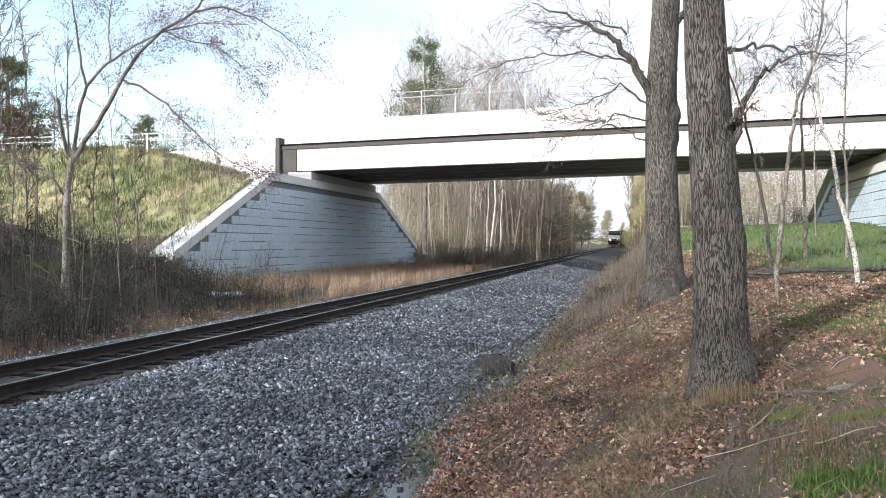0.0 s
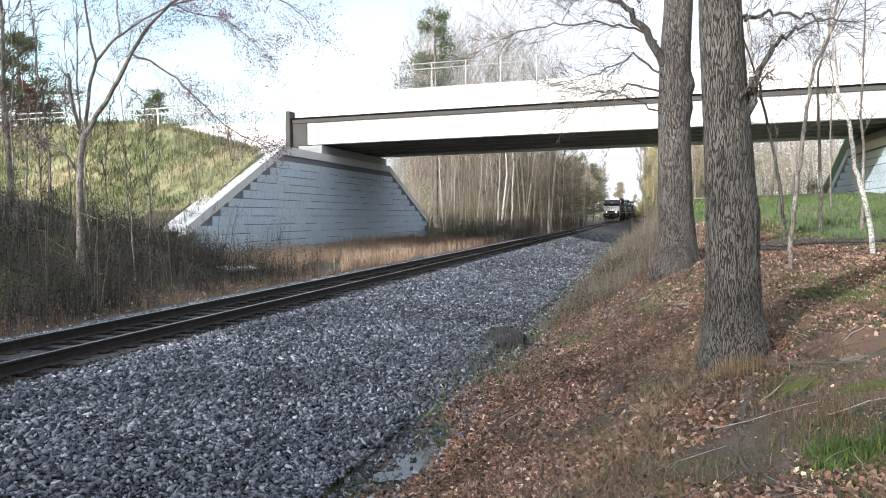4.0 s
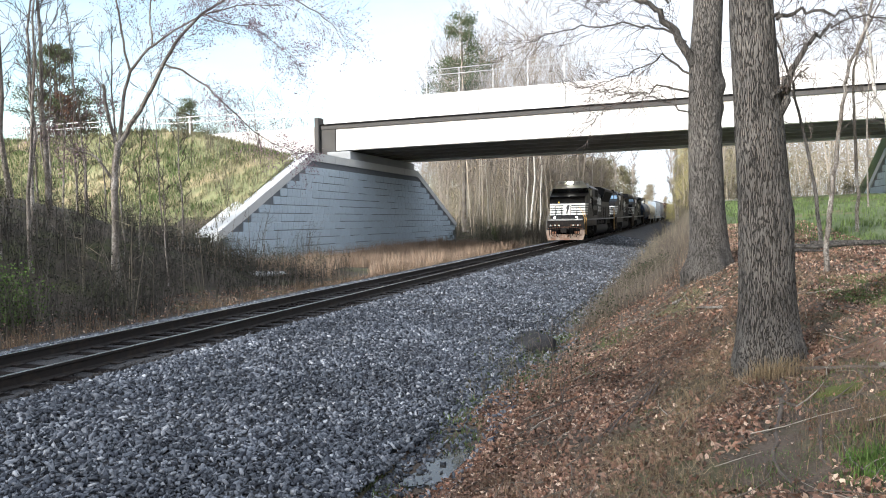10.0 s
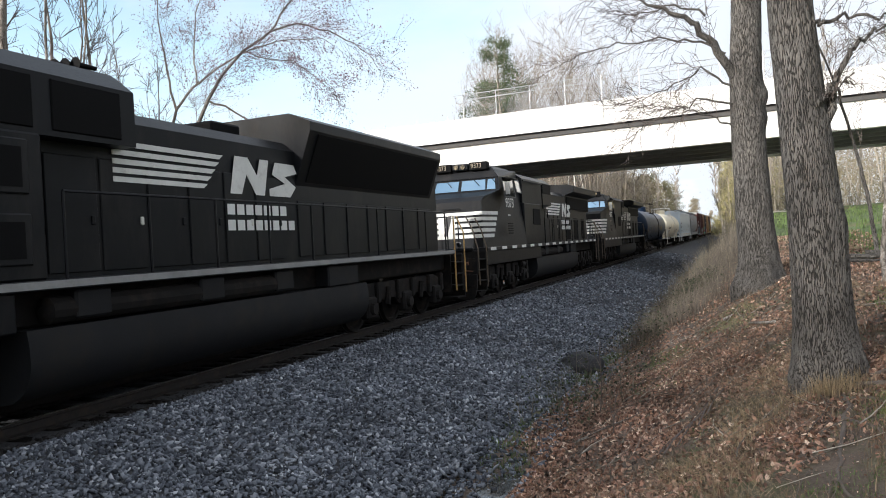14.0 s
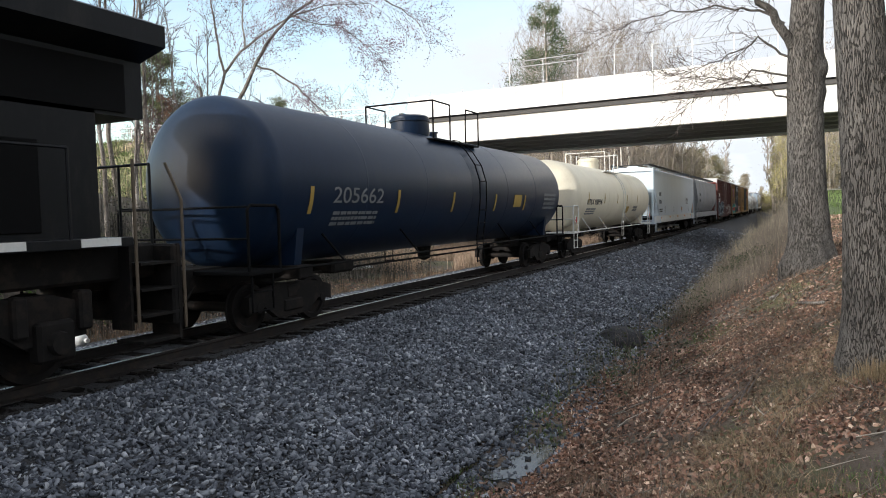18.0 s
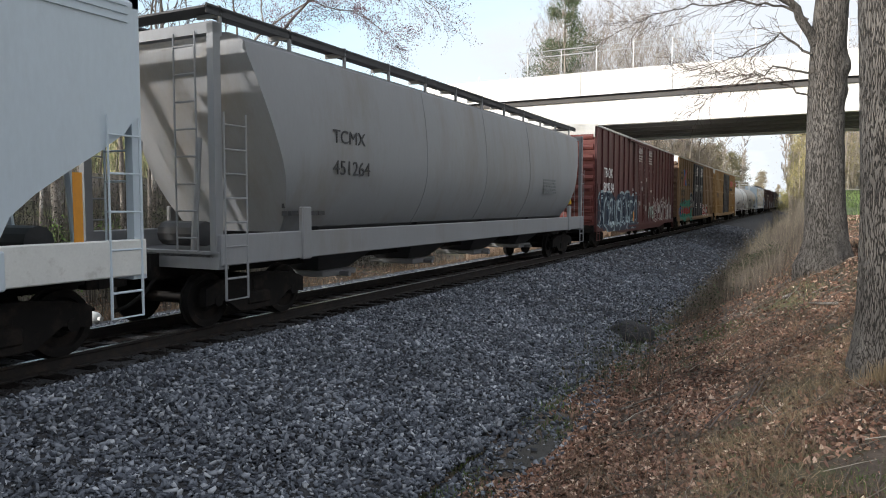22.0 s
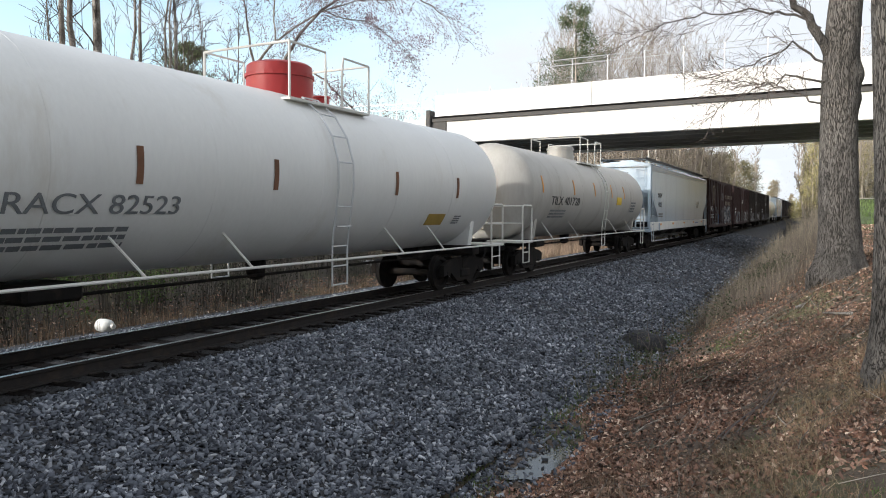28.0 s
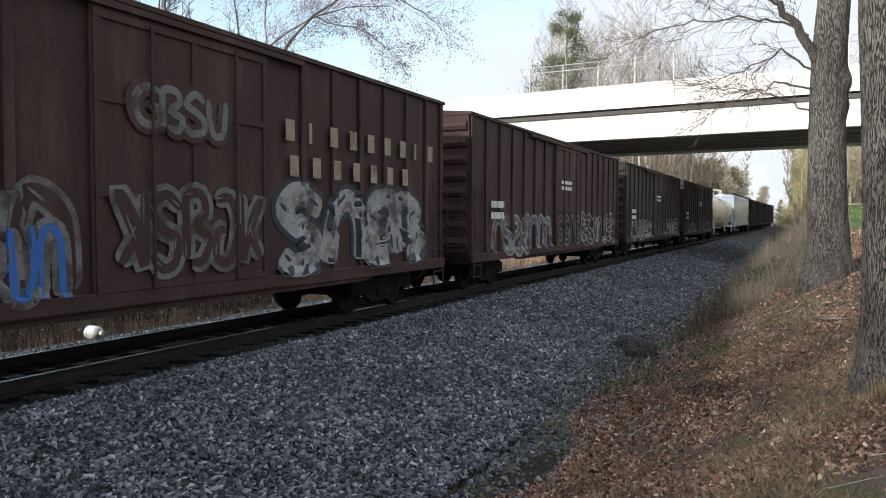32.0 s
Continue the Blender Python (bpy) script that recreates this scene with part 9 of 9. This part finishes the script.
def brush(name, n, x0, x1, y0, y1, h0, h1, seed, label, keep=None, leaf=6, stem=0.012, shade=None, wood=None):
    """A thicket of crossing stems with small leaves."""
    rnd = random.Random(seed)
    e = tagged(new(name), label, "bush", kind="stuff")
    m, tips = Mesh(), []
    for x, y, z in spots(rnd, n, x0, x1, y0, y1, keep, 0.25):
        h = rnd.uniform(h0, h1)
        a, l = rnd.uniform(0, 6.283), abs(rnd.gauss(0, 0.28)) * h
        p = Vector((x, y, z))
        q = p + Vector((math.cos(a) * l * 0.4, math.sin(a) * l * 0.4, h * 0.6))
        t = p + Vector((math.cos(a) * l, math.sin(a) * l, h))
        m.tube([p, q, t], [stem, stem * 0.7, stem * 0.25], 3, False)
        for _ in range(3):
            f = rnd.uniform(0.3, 0.95)
            b = p.lerp(t, f)
            c = b + Vector((rnd.gauss(0, 0.25), rnd.gauss(0, 0.25), rnd.uniform(0.0, 0.4))) * h * 0.5
            m.tube([b, c], [stem * 0.5, stem * 0.2], 3, False)
            tips += [c, b.lerp(c, 0.5)]
        tips.append(t)
    part("stems", m, wood or M_STEM, e)["kind"] = "stuff"
    if leaf:
        leaves("leaves", tips, seed, leaf, 0.12, 0.06, shade or M_BRUSH, e, "small dark leaves")["kind"] = "stuff"


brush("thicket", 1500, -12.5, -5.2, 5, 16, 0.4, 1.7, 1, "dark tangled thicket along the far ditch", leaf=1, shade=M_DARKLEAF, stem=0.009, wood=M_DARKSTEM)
brush("brush", 240, -24, -13, 27, 40, 0.7, 2.6, 33, "bare twiggy brush on the embankment", leaf=0, stem=0.011)
brush("sapling_thicket", 60, -12.5, -5.8, 6, 27, 1.6, 3.2, 32, "bare upright shoots over the thicket", leaf=0, stem=0.016)
brush("shrub", 120, -9.2, -6.2, 9.6, 13.4, 0.4, 1.5, 31, "leafy green shrub in the thicket", leaf=7, shade=M_SHRUB)
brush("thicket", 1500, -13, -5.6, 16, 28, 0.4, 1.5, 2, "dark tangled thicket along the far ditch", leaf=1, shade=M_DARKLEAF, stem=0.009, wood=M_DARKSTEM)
brush("thicket", 400, -16, -9, 24, 33, 0.4, 1.6, 3, "bare brown brush at the slope's foot", leaf=2)
brush("thicket", 420, -22, -14, 12, 30, 0.5, 2.0, 4, "bare brush on the shaded bank", leaf=2)
brush("thicket", 1000, -13, -2.6, 61, 125, 0.7, 2.4, 5, "dark brush beside the far track", lambda x, y: x < -3.4 + tx(y) and x > tx(y) - 9, leaf=7, shade=M_DARKBRUSH, stem=0.02)
brush("understory", 420, -15, -4, 67, 92, 1.6, 5.0, 55, "tangled bare understory beyond the bridge", lambda x, y: x < tx(y) - 5.5, leaf=5, shade=M_HAZE, stem=0.018)
brush("shrub", 160, -13.5, -7, 63, 76, 0.6, 2.2, 56, "olive shrubs on the slope beyond the wall", leaf=9, shade=M_BRUSH, stem=0.014)
brush("thicket", 260, 5.5, 14, 60, 125, 0.7, 2.2, 15, "dark brush beside the far track", lambda x, y: x > 4.6 + tx(y), leaf=6, shade=M_DARKBRUSH, stem=0.02)
brush("brush", 900, 5.8, 8.6, 19, 46, 0.3, 1.3, 6, "bare grey brush along the ditch", leaf=0, stem=0.006)
grass("dry_grass", spots(R, 9000, 5.7, 8.4, 18, 44, lambda x, y: noise.noise((x * 0.4, y * 0.2, 24)) > -0.2, 0.18), 0.25, 0.9, 0.005, M_GREYSTRAW, "grey-tan dry grass along the ditch", 26, 0.5)
brush("shrub", 40, 6.6, 7.3, 22, 24, 0.2, 0.6, 66, "low olive-green shrub beside the ditch", leaf=9, shade=M_BRUSH)
brush("shrub", 50, -12, -8.6, 66, 80, 0.5, 1.8, 67, "green shrubs on the slope beyond the wall", leaf=10, shade=M_SHRUB)
brush("brush", 150, 5.0, 6.6, 9.5, 21, 0.2, 0.7, 7, "thin twiggy weeds in the ditch", leaf=1, stem=0.005)
brush("brush", 300, 11, 40, 60, 72, 0.5, 2.0, 8, "bare brush beyond the lawn", leaf=2, stem=0.015)
brush("brush", 260, -40, -17, 38, 44, 0.5, 2.6, 9, "bare brush near the guard rail", leaf=1, stem=0.014)


def puddle():
    m = Mesh()
    pts = []
    for i in range(28):
        a = 2 * math.pi * i / 28
        q = 1 + 0.28 * noise.noise((math.cos(a) * 1.5, math.sin(a) * 1.5, 4))
        pts.append((5.3 + 0.42 * q * math.cos(a), 8.4 + 1.3 * q * math.sin(a)))
    z = ground_z(5.3, 8.2) + 0.022
    m.add([(x, y, z) for x, y in pts], [tuple(range(28))])
    tagged(part("puddle", m, M_WATER), "still shallow puddle in the ditch", "puddle", kind="structure")
    m = Mesh()
    m.add([(5.2 + 0.1 * math.cos(i * 0.3927) * (1 + 0.2 * math.sin(i * 2)), 12.2 + 1.5 * math.sin(i * 0.3927), ground_z(5.2, 12.2) + 0.008) for i in range(16)], [tuple(range(16))])
    tagged(part("puddle", m, M_WATER), "narrow wet strip in the ditch", "puddle", kind="structure")


puddle()


def stick(x, y, ln, r, turn, label, bend=0.1, lift=0.03, material=None, name="stick"):
    a = radians(turn)
    pts = []
    for k in range(6):
        f = k / 5 - 0.5
        px, py = x + math.cos(a) * ln * f - math.sin(a) * bend * math.sin(k), y + math.sin(a) * ln * f + math.cos(a) * bend * math.sin(k)
        pts.append((px, py, ground_z(px, py) + lift + r))
    m = Mesh().tube(pts, [r, r * 0.95, r * 0.9, r * 0.8, r * 0.6, r * 0.4], 7)
    m.smooth = True
    return tagged(part(name, m, material or M_BARKGREY), label, name)


grass("moss_and_weeds", spots(R, 12000, 7.6, 12, 2.8, 10, lambda x, y: chance.random() < 0.2 + noise.noise((x * 0.9, y * 0.9, 74)) * 1.8, 0.05), 0.02, 0.09, 0.004, M_BLADE, "low green weeds among the roots", 71, 0.8)
stick(8.05, 5.5, 0.62, 0.024, 62, "short pale broken stick among leaves", 0.02)
stick(8.55, 13.6, 0.9, 0.03, 118, "pale stick on the bank", 0.03)
for k in range(6):
    stick(7.45 + 0.11 * k, 8.6 + 0.35 * k, 1.5 + 0.3 * (k % 3), 0.008 + 0.003 * (k % 2), 74 + 3 * (k % 4), "dark dead branch lying down the bank", 0.02, 0.02, M_TWIG)
stick(6.5, 9.8, 1.2, 0.012, 50, "thin dead twig on the leaves", 0.05)
stick(9.4, 6.2, 0.9, 0.007, 100, "thin dry stalk over the roots", 0.04)
stick(4.4, 7.8, 0.35, 0.015, 20, "small pale stick on the ballast", 0.0)
stick(8.0, 15.2, 0.18, 0.035, 30, "pale chunk of wood at the oak's foot", 0.0, material=M_BARKGREY)
for k, (x, y, ln, tr) in enumerate([(11.5, 19.4, 3.5, 8), (13.4, 19.8, 4.5, -6), (10.6, 18.2, 1.6, 30), (15.2, 20.2, 3.0, 4)]):
    stick(x, y, ln, 0.07 - 0.01 * k, tr, "fallen branch at the lawn's edge", 0.06, material=M_BARK, name="fallen_branch")


def root(pts, r, label="bare root of the oak above the soil"):
    r = r * 0.62
    out = []
    for (xa, ya), (xb, yb) in zip(pts, pts[1:]):
        for k in range(4):
            f = k / 4
            x, y = xa + (xb - xa) * f, ya + (yb - ya) * f
            out.append((x + 0.07 * noise.noise((x * 3, y * 3, 1)), y, ground_z(x, y) + 0.004 + 0.025 * noise.noise((x * 3, y * 3, 6))))
    n = len(out) - 1
    m = Mesh().tube(out, [r * (1 - 0.7 * i / n) for i in range(n + 1)], 8)
    m.smooth = True
    return tagged(part("root", m, M_ROOT), label, "root")


root([(9.3, 9.1), (9.7, 8.6), (10.2, 8.3), (10.8, 8.2)], 0.07)
root([(9.15, 9.0), (9.2, 8.2), (9.0, 7.3), (8.85, 6.4), (8.95, 5.7)], 0.06)
root([(9.1, 8.0), (9.35, 7.2), (9.2, 6.3), (9.3, 5.6)], 0.045)
root([(9.5, 9.2), (10.0, 9.3), (10.7, 9.5)], 0.06)
root([(9.2, 8.6), (9.6, 7.9), (9.9, 7.4)], 0.035)


def patch(x, y, rx, ry, material, name, label, seed, h=0.03):
    m = Mesh()
    rings, k = 5, 20
    m.v.append((x, y, ground_z(x, y) + h))
    for i in range(1, rings + 1):
        f = i / rings
        for j in range(k):
            a = 2 * math.pi * j / k
            q = 1 + 0.3 * noise.noise((math.cos(a) * 1.3 + seed, math.sin(a) * 1.3, 2))
            px, py = x + rx * f * q * math.cos(a), y + ry * f * q * math.sin(a)
            m.v.append((px, py, ground_z(px, py) + h * (1 - f * f) + (0.008 if i < rings else -0.02)))
    for j in range(k):
        m.f.append((0, 1 + j, 1 + (j + 1) % k))
        for i in range(rings - 1):
            a, b = 1 + i * k, 1 + (i + 1) * k
            m.f.append((a + j, b + j, b + (j + 1) % k, a + (j + 1) % k))
    return tagged(part(name, m, material, smooth=True), label, name, kind="structure")


tuft = random.Random(404)
grass("grass", spots(tuft, 3000, 9.9, 11.6, 11.2, 13.0, lambda x, y: math.hypot((x - 10.7) / 0.8, (y - 12.1) / 0.8) < 0.8 + 0.5 * noise.noise((x * 2, y * 2, 5)), 0.06), 0.03, 0.1, 0.005, M_BLADE, "short green grass patch behind the oak", 81, 0.6)
grass("golden_grass", spots(tuft, 2200, 7.4, 8.9, 13.6, 16.2, lambda x, y: math.hypot((x - 8.1) / 0.6, (y - 14.9) / 1.1) < 0.8 + 0.6 * noise.noise((x * 2, y * 2, 6)), 0.06), 0.03, 0.1, 0.005, M_SLOPESTRAW, "yellow-green grass on the bank's brow", 82, 0.8)
grass("grass_tuft", spots(tuft, 900, 9.4, 9.95, 5.75, 6.25, None, 0.05), 0.05, 0.16, 0.006, M_SHRUB, "dark green tuft by the path", 83, 0.5)
patch(9.62, 7.86, 0.24, 0.16, M_MOSS, "moss_patch", "bright green moss cushion on the soil", 1)
patch(10.12, 7.5, 0.3, 0.18, M_MOSS, "moss_patch", "bright green moss cushion on the soil", 2)
patch(10.5, 9.0, 0.7, 0.55, M_REDCLAY, "clay_patch", "bare reddish clay beside the path", 3, 0.015)
patch(10.2, 8.45, 0.2, 0.06, M_FLAT, "flat_stone", "pale worn flat stone in the path", 4, 0.02)


def rock(x, y, sx, sy, sz, material, label, seed, name="rock", turn=0):
    bm = bmesh.new()
    bmesh.ops.create_icosphere(bm, subdivisions=3, radius=1)
    for v in bm.verts:
        v.co *= 1 + 0.25 * noise.noise(v.co * 1.3 + Vector((seed, 0, 0))) + 0.1 * noise.noise(v.co * 4)
        v.co = Vector((v.co.x * sx, v.co.y * sy, v.co.z * sz))
    me = bpy.data.meshes.new(name)
    bm.to_mesh(me)
    bm.free()
    me.shade_smooth()
    ob = part(name, me, material)
    ob.matrix_basis = pose(x, y, ground_z(x, y) + sz * 0.35, 0, 0, turn)
    return tagged(ob, label, name)


rock(4.9, 15.6, 0.5, 0.35, 0.3, M_BALLAST, "dark mossy rock at the ballast's foot", 1)
rock(4.75, 16.6, 0.16, 0.12, 0.06, M_FLAT, "small white scrap beside the rock", 2, "scrap")
for k, (x, y, s) in enumerate([(-14.2, 28.6, 0.5), (-13.4, 29.4, 0.4), (-14.9, 29.2, 0.45), (-13.0, 28.2, 0.3), (-15.6, 28.8, 0.5), (-16.2, 29.4, 0.4)]):
    rock(x, y, s, s * 0.8, s * 0.5, M_CAP, "pale broken concrete at the wall's foot", 5 + k, "rubble", k * 40)
rock(-9.4, 26.3, 1.3, 0.32, 0.14, M_CAP, "pale concrete gutter slab in the brush", 9, "slab", 55)


def barrel():
    e = tagged(new("plastic_jug"), "white plastic jug lying beside the track", "jug")
    x, y = -3.85, 8.95
    z = tz(y) - 0.42 + 0.13
    part("body", Mesh().lathe([(-0.17, 0.03), (-0.165, 0.1), (-0.13, 0.125), (0.0, 0.13), (0.12, 0.12), (0.17, 0.07), (0.18, 0.035), (0.23, 0.035)], 18, "x", x, z, y), M_PLASTIC, e, smooth=True)
    part("cap", Mesh().lathe([(0.225, 0.045), (0.27, 0.045), (0.272, 0.0)], 14, "x", x, z, y), M_PIPE, e)


barrel()


def seedling(x, y, h, seed):
    e = tagged(new("seedling"), "thin dark seedling stem in the ditch", "plant")
    z = ground_z(x, y) - 0.05
    g = Growth(seed)
    m = Mesh()
    pts = g.limb(m, (x, y, z), (0.02, 0, 1), h, 0.012, 1, 5, 0.05, 0.02, 4, 0.3, 0.9)
    part("stem", m, M_TWIG, e)


def fallen_twigs(n, seed):
    """Many thin dead twigs that lie on the bank."""
    rnd = random.Random(seed)
    m = Mesh()
    for _ in range(n):
        x, y = rnd.uniform(5.9, 10.5), rnd.uniform(4.5, 17)
        a, ln, r = rnd.gauss(1.1, 0.6), rnd.uniform(0.15, 0.9), rnd.uniform(0.003, 0.008)
        pts = []
        for k in range(4):
            f = k / 3 - 0.5
            px, py = x + math.cos(a) * ln * f + rnd.gauss(0, 0.012), y + math.sin(a) * ln * f + rnd.gauss(0, 0.012)
            pts.append((px, py, ground_z(px, py) + 0.02 + r + rnd.uniform(0, 0.025)))
        m.tube(pts, [r, r * 0.9, r * 0.75, r * 0.5], 5)
    ob = part("fallen_twigs", m, M_TWIGS)
    tagged(ob, "thin dead twigs strewn over the bank", "twigs", kind="stuff")


fallen_twigs(420, 9)
seedling(6.2, 10.7, 1.15, 1)
seedling(5.7, 12.0, 0.8, 2)
seedling(6.6, 9.4, 0.6, 3)


def motions():
    for c, off in TRAIN:
        walk(c.e, [(t * 0.5, car_pose(lead(t * 0.5) + off)) for t in range(0, 65)])


motions()
